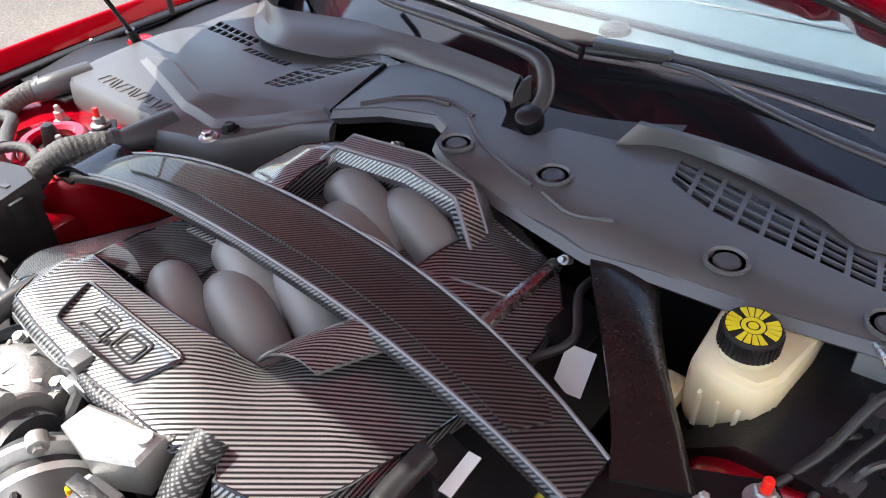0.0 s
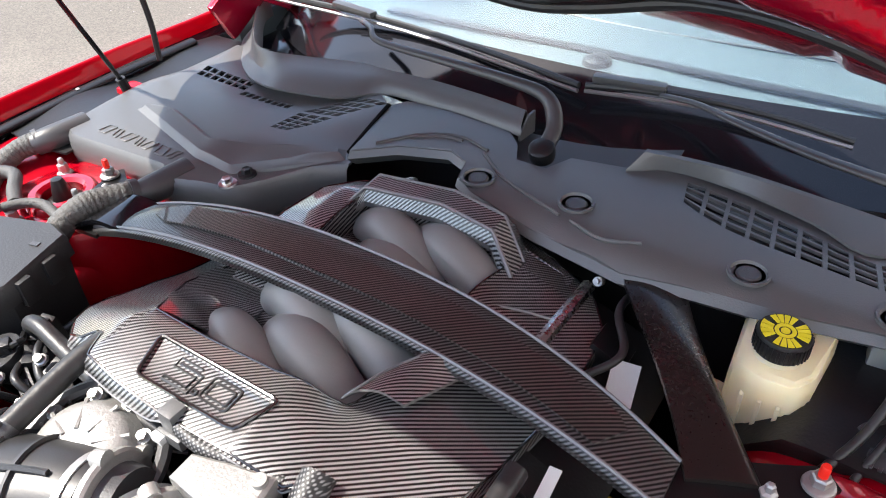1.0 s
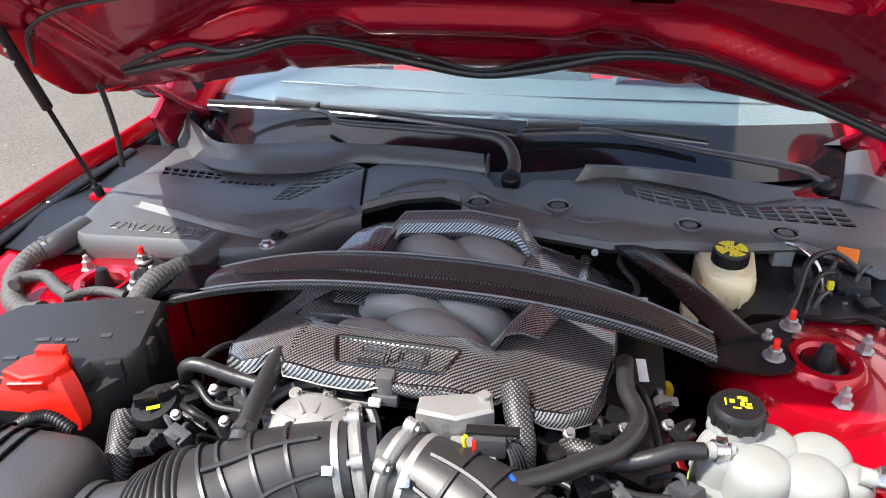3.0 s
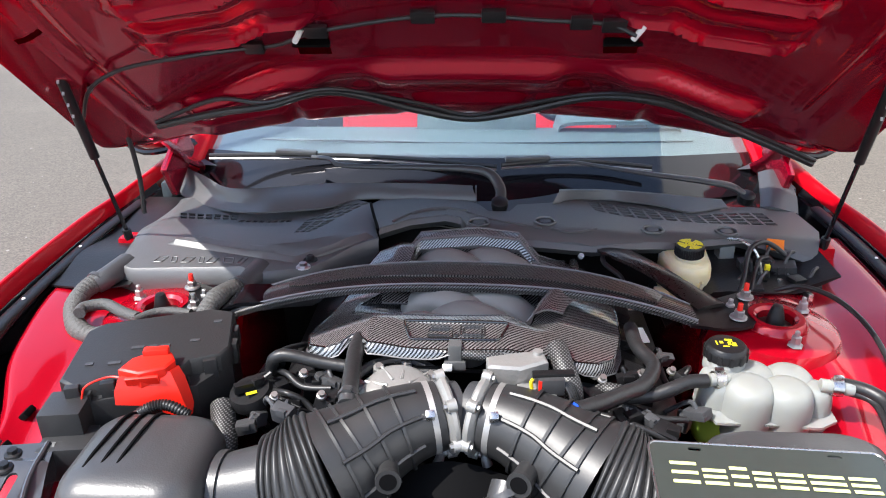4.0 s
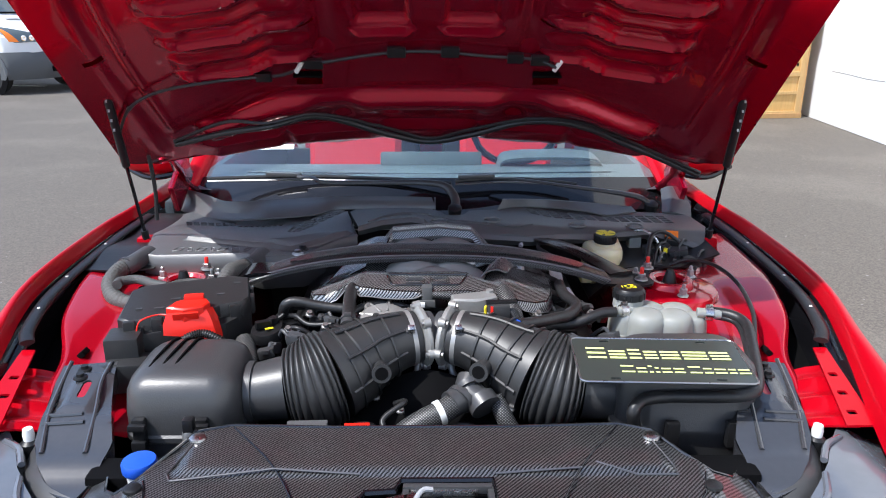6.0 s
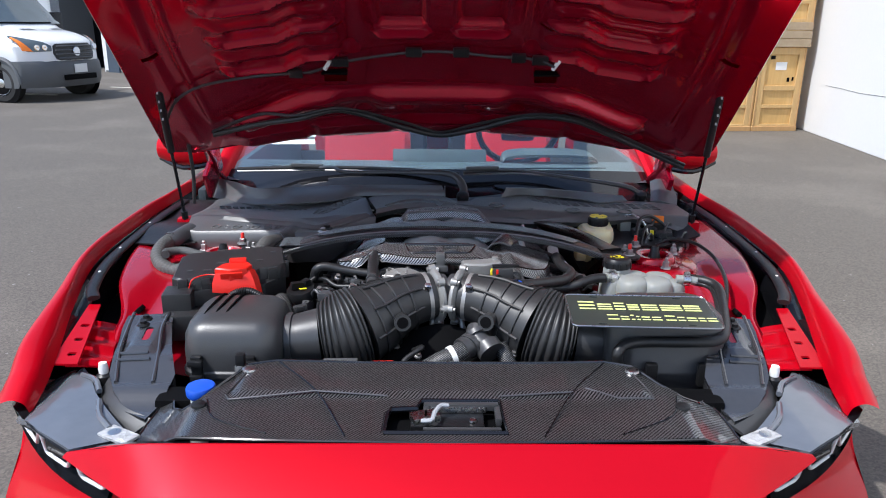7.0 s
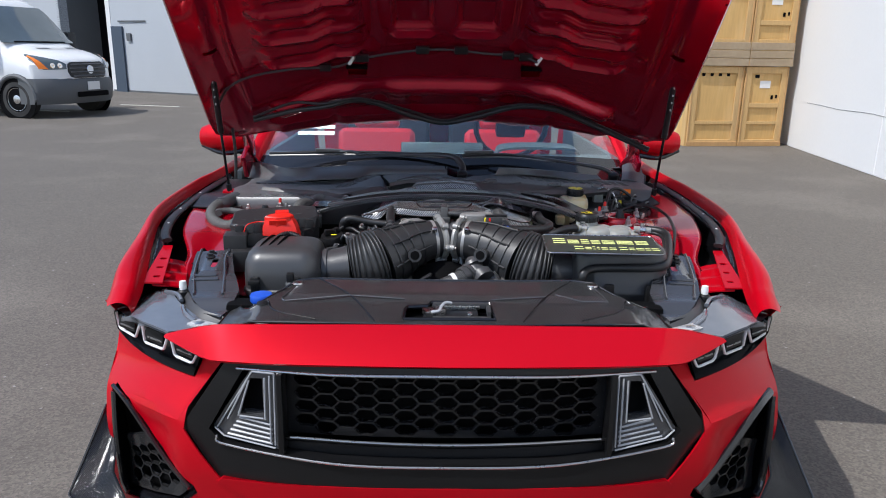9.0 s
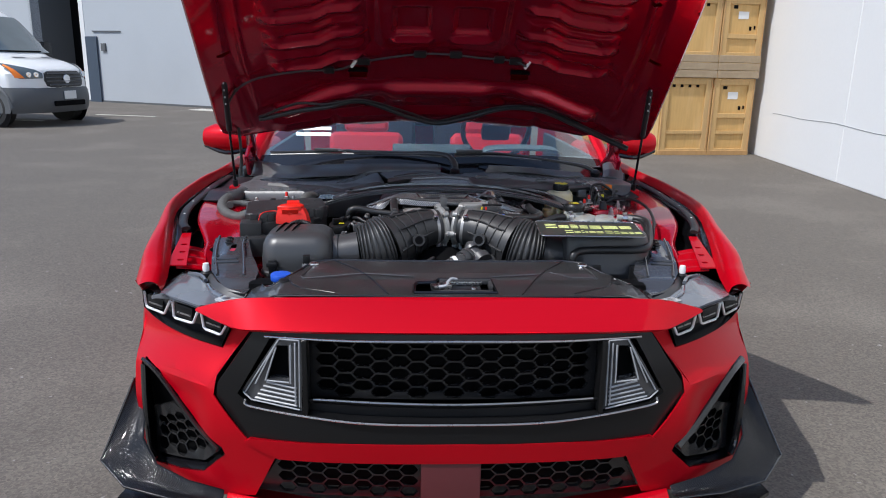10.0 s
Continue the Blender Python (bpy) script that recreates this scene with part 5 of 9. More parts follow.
    part("radiator", box((0, -0.22, 0.56), (1.1, 0.06, 0.42), bev=0.01), DARK, car, "black radiator")


def build_cabin(car):
    base = [(-0.80, 1.24, 0.905), (-0.55, 1.10, 0.935), (-0.25, 1.02, 0.950), (0, 1.00, 0.955), (0.25, 1.02, 0.950), (0.55, 1.10, 0.935), (0.80, 1.24, 0.905)]
    up = lambda k: [(x * (1 - 0.17 * k), y + 0.72 * k - 0.10 * k * (abs(x) / 0.8) ** 2, z + 0.40 * k - 0.02 * k * (abs(x) / 0.8) ** 2 + 0.03 * math.sin(math.pi * k)) for x, y, z in base]
    ws = part("windscreen", patch([up(0), up(0.33), up(0.66), up(1.0)], 5, 5, 0.005, (0, 0.5, -0.85)), GLASS, car, "clear curved windscreen reflecting the sky", 60)
    ws.visible_shadow = False
    low = lambda k, d: [(x, y, z - d) for x, y, z in up(k)]
    part("windscreen_band", patch([low(-0.14, -0.002), low(-0.08, -0.002), low(-0.02, -0.002), low(0.035, -0.002)], 5, 3, 0.002, (0, 0.5, -0.85)), GLOSS, ws, "black printed border of the glass")
    part("scuttle_tray", sheet([(-0.80, 0.90), (0.80, 0.86), (0.80, 1.24), (0.40, 1.10), (-0.40, 1.10), (-0.80, 1.24)], lambda x, y: Vector((x, y, 0.845)), 0.08, (), 0.004), GLOSS, car, "black tray under the wipers")
    part("windscreen_header", tube(up(1.0), 0.03, 8, 5), BLACK, car, "black windscreen header")
    for q in (-1, 1):
        pil = [Vector(up(k)[6 if q > 0 else 0]) + Vector((q * 0.025, 0.0, 0.0)) for k in (-0.06, 0.2, 0.5, 1.0)]
        part("windscreen_pillar", tube(pil, 0.036, 10, 4, squash=0.7), RED, car, "red windscreen pillar")
        part("door", patch([[(q * 0.925, 1.6, 0.90), (q * 0.97, 1.6, 0.80), (q * 0.975, 1.6, 0.45)], [(q * 0.925, 2.9, 0.92), (q * 0.97, 2.9, 0.82), (q * 0.975, 2.9, 0.45)]], 3, 3), RED, car, "red door side")
        mir = lathe([(0.002, -0.115), (0.055, -0.105), (0.078, -0.06), (0.085, 0.0), (0.078, 0.06), (0.052, 0.10), (0.002, 0.112)], (0, 0, 0), (1, 0, 0), 24)
        bmesh.ops.transform(mir, verts=mir.verts, matrix=pose(q * 0.925, 1.20, 1.01, 0, 0, q * 8) @ Matrix.Diagonal((1, 0.8, 0.78, 1)))
        mm = part("door_mirror", mir, RED, car, "red door mirror shell")
        part("mirror_base", tube([(q * 0.83, 1.26, 0.93), (q * 0.88, 1.22, 0.96), (q * 0.93, 1.21, 0.975)], 0.022, 8, 3), GLOSS, mm, "black mirror foot")
        part("mirror_trim", tube([(q * 0.83, 1.16, 0.962), (q * 0.93, 1.14, 0.950), (q * 1.03, 1.20, 0.975)], 0.010, 8, 4), GLOSS, mm)
    xs = (-0.83, -0.40, 0, 0.40, 0.83)
    dash = patch([[(x, 1.06 + 0.16 * abs(x), 0.898) for x in xs], [(x, 1.30, 0.902 + 0.004 * math.cos(x * 8)) for x in xs], [(x, 1.58, 0.895) for x in xs], [(x, 1.66, 0.880) for x in xs], [(x, 1.74, 0.82) for x in xs], [(x, 1.74, 0.50) for x in xs]], 4, 4)
    db = part("dashboard", dash, DASH, car, "grey dashboard top in the sun")
    part("defroster_slot", box((0.0, 1.24, 0.907), (1.05, 0.025, 0.006), bev=0.002), BLACK, db)
    part("dash_seam", tube([(x, 1.40 + 0.05 * abs(x), 0.9025) for x in (-0.68, -0.3, 0, 0.3, 0.68)], 0.003, 6, 4), BLACK, db)
    part("display", box((0.005, 1.62, 0.905), (0.40, 0.05, 0.075), (-14, 0, 0), 0.010), DASH, db, "wide centre display housing")
    part("instrument_hood", patch([[(0.27, 1.56, 0.885), (0.30, 1.56, 0.925), (0.47, 1.55, 0.935), (0.65, 1.56, 0.925), (0.68, 1.56, 0.885)], [(0.27, 1.70, 0.88), (0.30, 1.70, 0.93), (0.47, 1.70, 0.94), (0.65, 1.70, 0.93), (0.68, 1.70, 0.88)]], 4, 3, 0.012), DASH, db, "hood over the instruments")
    part("dash_sensor", lathe([(0.03, 0), (0.026, 0.012), (0.012, 0.02), (0, 0.021)], (0.0, 1.20, 0.90), n=16), BLACK, db)
    for q in (-1, 1):
        part("door_lining", box((q * 0.845, 2.0, 0.68), (0.03, 1.9, 0.42), bev=0.012), DASH, car, "grey door lining")
    part("cabin_floor", box((0, 2.4, 0.40), (1.5, 2.2, 0.05)), DARK, car)
    for q in (-1, 1):
        seat = part("front_seat", join(box((q * 0.37, 2.35, 0.70), (0.45, 0.16, 0.46), (-14, 0, 0), 0.07, 3), box((q * 0.37, 2.05, 0.52), (0.50, 0.52, 0.16), (4, 0, 0), 0.06, 3)), SEATRED, car, "red leather front seat")
        part("headrest", box((q * 0.37, 2.42, 1.02), (0.27, 0.11, 0.19), (-12, 0, 0), 0.05, 3), SEATRED, seat)
        part("rear_seat", box((q * 0.34, 3.05, 0.80), (0.55, 0.16, 0.55), (-16, 0, 0), 0.06, 3), BLACK, car, "black rear seat")
    part("rear_deck", box((0, 3.5, 0.93), (1.5, 0.7, 0.05), bev=0.02), BLACK, car, "black folded soft top")
    a = [Vector((0.37 + 0.185 * math.cos(t), 1.90 - 0.07 * math.sin(t), 1.0 + 0.175 * math.sin(t))) for t in (math.tau * k / 24 for k in range(25))]
    wheel = part("steering_wheel", tube(a, 0.015, 8, 1, False), BLACK, car, "black steering wheel")
    part("wheel_hub", box((0.37, 1.91, 0.99), (0.16, 0.06, 0.10), (25, 0, 0), 0.03), BLACK, wheel)
    for k, (x, y, z) in enumerate(((-0.56, 1.33, 1.012), (-0.56, 1.365, 1.036), (-0.56, 1.40, 1.06))):
        part("paper_sticker", box((x, y - 0.004, z + 0.004), (0.16, 0.026, 0.0015), (30, 0, 4)), WHITE, ws, "white paper sticker on the glass")



build_yard()
build_crates()
build_van()
def build_rear_body(car):
    """Sides, tail and wheels, so that the car stands on the ground."""
    for q in (-1, 1):
        rows = [[(q * 0.925, y, z0), (q * 0.97, y, z0 - 0.10), (q * w, y, 0.60), (q * (w - 0.02), y, 0.30)] for y, z0, w in ((0.95, 0.885, 0.978), (1.6, 0.90, 0.975), (2.6, 0.92, 0.975), (3.3, 0.96, 1.0), (3.9, 0.93, 0.96))]
        part("body_side", patch(rows, 4, 5, 0.01, (-q, 0, 0)), RED, car, "glossy red body side")
        for y in (0.36, 3.05):
            w = part("wheel", lathe([(0.24, -0.12), (0.335, -0.115), (0.345, -0.08), (0.345, 0.08), (0.335, 0.115), (0.25, 0.12)], (q * 0.80, y, 0.345), (q, 0, 0), 36), TYRE, car, "black low-profile tyre")
            part("rim", lathe([(0.25, -0.10), (0.25, 0.105), (0.235, 0.09), (0.07, 0.07), (0.06, 0.09), (0, 0.09)], (q * 0.80, y, 0.345), (q, 0, 0), 30), GLOSS, w, "dark alloy rim")
    tail = [[(x, 3.86, 0.95) for x in (-0.85, 0, 0.85)], [(x, 4.10 - 0.06 * (x / 0.85) ** 2, 0.93) for x in (-0.90, 0, 0.90)], [(x, 4.16 - 0.08 * (x / 0.85) ** 2, 0.70) for x in (-0.93, 0, 0.93)], [(x, 4.12 - 0.08 * (x / 0.85) ** 2, 0.35) for x in (-0.9, 0, 0.9)]]
    part("tail_panel", patch(tail, 6, 5, 0.01, (0, -1, 0)), RED, car, "red tail panel")
    part("underbody", box((0, 1.8, 0.28), (1.5, 4.2, 0.06), bev=0.01), DARK, car, "black underbody")


CAR = thing("car", (0, 1.4, 0), "glossy red sports convertible with its hood open, parked on asphalt", "car")
build_hood(CAR)
build_fascia(CAR)
build_fenders(CAR)
build_cabin(CAR)
build_rear_body(CAR)


# ---- under the hood ----
def ramp(table, x):
    for (a, p), (b, q) in zip(table, table[1:]):
        if x <= b:
            return p + (q - p) * max(0.0, (x - a) / (b - a))
    return table[-1][1]


BADGE = [(-0.090, 0.253), (-0.074, 0.203), (0.071, 0.206), (0.089, 0.254)]


def edge_depth(p, poly):
    """How far a point lies inside an outline; 0 outside."""
    if not inside(p, poly):
        return 0.0
    best = 9.0
    for i in range(len(poly)):
        a, b = Vector(poly[i - 1]), Vector(poly[i])
        t = min(1.0, max(0.0, (Vector(p) - a).dot(b - a) / (b - a).length_squared))
        best = min(best, (Vector(p) - a - (b - a) * t).length)
    return best


def cover_z(x, y):
    z = ramp([(0.180, 0.9165), (0.196, 0.9235), (0.255, 0.930), (0.285, 0.9255), (0.34, 0.909), (0.40, 0.891), (0.46, 0.882), (0.52, 0.885), (0.56, 0.900), (0.62, 0.906), (0.66, 0.893), (0.72, 0.86)], y)
    right = ramp([(0.180, 0.9165), (0.20, 0.9245), (0.30, 0.930), (0.45, 0.914), (0.50, 0.902), (0.56, 0.900), (0.62, 0.900), (0.66, 0.890), (0.72, 0.86)], y)
    z += (right - z) * step01(x, 0.11, 0.175)
    if x > 0.085:
        z -= 0.30 * (x - 0.085)
    z += 0.005 * step01(-x, 0.05, 0.14) * (1 - step01(y, 0.25, 0.30))
    if x < -0.14:
        z -= 0.38 * (-0.14 - x)
    z -= 0.014 * math.exp(-((x - 0.128) / 0.03) ** 2 - ((y - 0.312) / 0.03) ** 2)
    return z - 0.0018 * min(1.0, edge_depth((x, y), BADGE) / 0.005)


def woven_skin(rings):
    """An open skin with uv in metres, for woven panels."""
    w = skin(rings, False, False)
    uv = w.loops.layers.uv.new("UVMap")
    for face in w.faces:
        for l in face.loops:
            l[uv].uv = (l.vert.co.x + 0.6 * l.vert.co.y, l.vert.co.z + 0.4 * l.vert.co.y)
    return w


def build_engine_cover():
    ec = thing("engine_cover", (0.03, 0.42, 0.80), "woven carbon fibre engine cover with raised number badge", "engine cover")
    out = [(-0.218, 0.212), (-0.192, 0.212), (-0.176, 0.224), (-0.162, 0.224), (-0.151, 0.205), (-0.142, 0.192), (-0.09, 0.187), (0, 0.184), (0.09, 0.188), (0.145, 0.194), (0.160, 0.212), (0.180, 0.214), (0.195, 0.200), (0.235, 0.213), (0.264, 0.240), (0.278, 0.28), (0.290, 0.34), (0.297, 0.42), (0.297, 0.52), (0.290, 0.60), (0.25, 0.655), (0.16, 0.695), (0.0, 0.705), (-0.11, 0.695), (-0.18, 0.63), (-0.215, 0.55), (-0.245, 0.46), (-0.262, 0.36), (-0.262, 0.28), (-0.250, 0.235)]
    hole1 = [(-0.136, 0.281), (-0.05, 0.280), (0.05, 0.285), (0.108, 0.298), (0.126, 0.306), (0.138, 0.345), (0.165, 0.392), (0.15, 0.455), (-0.15, 0.455), (-0.20, 0.41), (-0.20, 0.362)]
    hole2 = [(-0.115, 0.53), (-0.10, 0.625), (0.10, 0.625), (0.145, 0.60), (0.13, 0.53)]
    f = lambda x, y: Vector((x, y, cover_z(x, y)))
    pan = [(x * 0.94, 0.229 + (y - 0.229) * 0.80) for x, y in BADGE]
    folds = [[(-0.142, 0.200), (-0.1365, 0.276)], [(-0.245, 0.345), (-0.21, 0.345)], [(0.085, 0.20), (0.085, 0.27)], BADGE + BADGE[:1], pan + pan[:1], [(0.155, 0.53), (0.285, 0.53)], [(0.155, 0.62), (0.27, 0.62)], [(-0.15, 0.66), (0.22, 0.66)]]
    part("cover_shell", sheet(out, f, 0.012, [hole1, hole2], 0.004, (0, 0, -1), folds), CARBON, ec, "", 24)
    # turned-down flange, deep beside the left corner and at the right end
    deep = [(-0.27, 0.020), (-0.19, 0.018), (-0.172, 0.007), (-0.160, 0.008), (-0.143, 0.017), (-0.03, 0.014), (-0.005, 0.005), (0.150, 0.005), (0.185, 0.006), (0.20, 0.018), (0.30, 0.022)]
    top, low = [], []
    for x, y in dense(out, 0.015) + [out[0]]:
        d = ramp(deep, x) if y < 0.30 else 0.016
        p = f(x, y)
        push = Vector((0.55 * (x - 0.02) if abs(x) > 0.15 else 0.0, -0.6 if y < 0.30 else 0.3, 0)) * d
        top.append(p)
        low.append(p + push - Vector((0, 0, d)))
    part("cover_flange", woven_skin([top, [(a + b) / 2 + Vector((0, -0.002, 0.002)) for a, b in zip(top, low)], low]), CARBON, ec, "turned-down carbon flange", 50)
    part("flange_edge", tube(low, 0.0013, 6, 1, False), BRIGHT_EDGE, ec, "pale line for the highlight along the flange edge")
    part("shell_edge", tube(top, 0.0016, 6, 1, False), CARBON_EDGE, ec)
    for h in (hole1, hole2):
        ring = [f(x, y) for x, y in dense(h, 0.02)]
        part("opening_wall", woven_skin([ring + ring[:1], [p + Vector((0, 0, -0.055)) for p in ring + ring[:1]]]), CARBON, ec, "carbon wall of the opening")
        part("opening_edge", tube(ring + ring[:1], 0.0015, 6, 1, False), CARBON_EDGE, ec)
    floor_ = [(-0.20, 0.29), (-0.20, 0.66), (0.22, 0.66), (0.22, 0.29)]
    part("cover_floor", sheet(floor_, lambda x, y: Vector((x, y, 0.855)), 0.04, (), 0.004), CARBON, ec, "carbon floor under the runners")
    # badge: a rounded bead round the sunk panel and outlined numerals
    ring = []
    for i, b in enumerate(BADGE):
        a, c = Vector(BADGE[i - 1]), Vector(BADGE[(i + 1) % 4])
        b = Vector(b)
        ring += [b + (a - b).normalized() * 0.009, b * 0.6 + (b + (a - b).normalized() * 0.009) * 0.2 + (b + (c - b).normalized() * 0.009) * 0.2, b + (c - b).normalized() * 0.009]
    ring = [f(x, y) + Vector((0, 0, 0.0012)) for x, y in ring]
    part("badge_frame", tube(ring + ring[:1], 0.0026, 8, 1, False), CARBON_EDGE, ec, "raised bead round the badge")
    five = [(0.034, 0.0125), (0.0, 0.0125), (0.0, 0.001), (0.034, 0.001), (0.034, -0.0125), (0.0, -0.0125)]
    five2 = [(0.034, 0.0075), (0.005, 0.0075), (0.005, 0.006), (0.040, 0.006), (0.040, -0.0175), (0.0, -0.0175), (0.0, -0.0125)]
    zero = rrect(0.040, 0.028, 0.005, 3, 0.073, 0.0)
    zero2 = rrect(0.030, 0.017, 0.003, 3, 0.073, 0.0)
    dot = rrect(0.006, 0.005, 0.001, 2, 0.046, -0.012)
    for line, shut in ((five, False), (five2, False), (zero, True), (zero2, True), (dot, True)):
        pts = [f(-0.046 + x, 0.231 + y) + Vector((0, 0, 0.0008)) for x, y in line]
        part("badge_number", tube(pts + (pts[:1] if shut else []), 0.0016, 6, 1, not shut), CARBON_NUM, ec, "raised outlined numeral")
    # scooped carbon panels inside the opening
    part("cover_shoulder", patch([[(0.118, 0.308, 0.900), (0.133, 0.316, 0.914), (0.158, 0.326, 0.918), (0.185, 0.33, 0.909)], [(0.130, 0.345, 0.896), (0.146, 0.352, 0.917), (0.168, 0.360, 0.921), (0.20, 0.37, 0.905)], [(0.145, 0.39, 0.890), (0.160, 0.390, 0.916), (0.180, 0.395, 0.922), (0.215, 0.41, 0.900)]], 5, 5, 0.004), CARBON, ec)
    part("shoulder_edge", tube([(0.121, 0.307, 0.903), (0.133, 0.316, 0.9155), (0.147, 0.352, 0.9185), (0.168, 0.384, 0.9235)], 0.0015, 6, 4), BRIGHT_EDGE, ec)
    part("inner_shoulder", patch([[(-0.136, 0.282, 0.927), (-0.17, 0.322, 0.906), (-0.200, 0.362, 0.880), (-0.197, 0.43, 0.868)], [(-0.104, 0.300, 0.905), (-0.128, 0.340, 0.886), (-0.152, 0.38, 0.868), (-0.15, 0.43, 0.862)], [(-0.080, 0.322, 0.868), (-0.085, 0.355, 0.862), (-0.095, 0.40, 0.858), (-0.095, 0.44, 0.858)]], 5, 5, 0.004), CARBON, ec, "carbon panel sloping into the opening")
    part("inner_gusset", patch([[(-0.150, 0.40, 0.885), (-0.095, 0.405, 0.880), (-0.075, 0.40, 0.868)], [(-0.150, 0.445, 0.905), (-0.090, 0.45, 0.900), (-0.060, 0.445, 0.885)]], 4, 4, 0.004), CARBON, ec)
    part("rear_groove", tube([f(0.137, 0.528) + Vector((0, 0, 0.001)), f(0.19, 0.552) + Vector((0, 0, 0.001)), f(0.238, 0.575) + Vector((0, 0, 0.001))], 0.0020, 6, 3), BRIGHT_EDGE, ec)
    # raised handle across the rear opening
    hp = [(-0.126, 0.606, 0.882), (-0.095, 0.640, 0.914), (0.03, 0.650, 0.922), (0.116, 0.642, 0.915), (0.160, 0.616, 0.872)]
    line = [Vector(p) for p in hp]
    part("cover_handle", patch([[p + Vector((0.0, -0.030, -0.014)) for p in line], [p + Vector((0, -0.020, 0.006)) for p in line], [p + Vector((0, 0.012, 0.008)) for p in line], [p + Vector((0.004, 0.035, -0.02)) for p in line]], 1, 1, 0.008), CARBON, ec, "raised carbon bar across the rear opening", 20)
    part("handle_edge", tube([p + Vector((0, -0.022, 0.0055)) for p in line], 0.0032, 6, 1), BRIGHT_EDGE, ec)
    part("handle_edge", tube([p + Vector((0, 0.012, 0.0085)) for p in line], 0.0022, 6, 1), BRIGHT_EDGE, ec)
    # intake runners, crossing over one another
    for (x, y, z), d, r in (((-0.022, 0.405, 0.876), -1, 0.034), ((0.058, 0.420, 0.872), -1, 0.035), ((0.030, 0.352, 0.870), -1, 0.036), ((-0.052, 0.322, 0.868), -1, 0.031), ((-0.020, 0.590, 0.870), -1, 0.033), ((0.070, 0.600, 0.868), -1, 0.034), ((0.010, 0.545, 0.855), -1, 0.033)):
        path = [(x - 0.078, y + 0.026, z - 0.058), (x - 0.060, y + 0.020, z - 0.014), (x - 0.015, y + 0.005, z + 0.008), (x + 0.040, y - 0.014, z - 0.006), (x + 0.070, y - 0.024, z - 0.034), (x + 0.082, y - 0.028, z - 0.075)]
        part("intake_runner", tube(path, [r * 0.86, r, r, r, r, r * 0.95], 20, 6, squash=0.92, up=(0, 0, 1)), RUNNER, ec, "satin grey curved intake runner", 60)
    # engine block and heads beneath
    blk = thing("engine_block", (0.03, 0.45, 0.43), "black engine block and valve covers under the cover", "engine")
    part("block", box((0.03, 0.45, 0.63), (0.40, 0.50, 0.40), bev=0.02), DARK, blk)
    for q in (-1, 1):
        part("valve_cover", box((0.03 + q * 0.26, 0.42, 0.755), (0.15, 0.48, 0.13), (0, q * 24, 0), 0.025), BLACK, blk, "black valve cover")
        for i in range(4):
            part("coil_pack", box((0.03 + q * 0.275, 0.26 + 0.11 * i, 0.825), (0.05, 0.045, 0.03), (0, q * 24, 0), 0.006), BLACK, blk)
        part("fuel_rail", tube([(0.03 + q * 0.20, 0.21, 0.86), (0.03 + q * 0.21, 0.66, 0.85)], 0.010, 8, 1), STEEL, blk, "steel fuel rail")


def brace_z(x):
    return 0.926 - 0.062 * (abs(x) / 0.45) ** 2.6


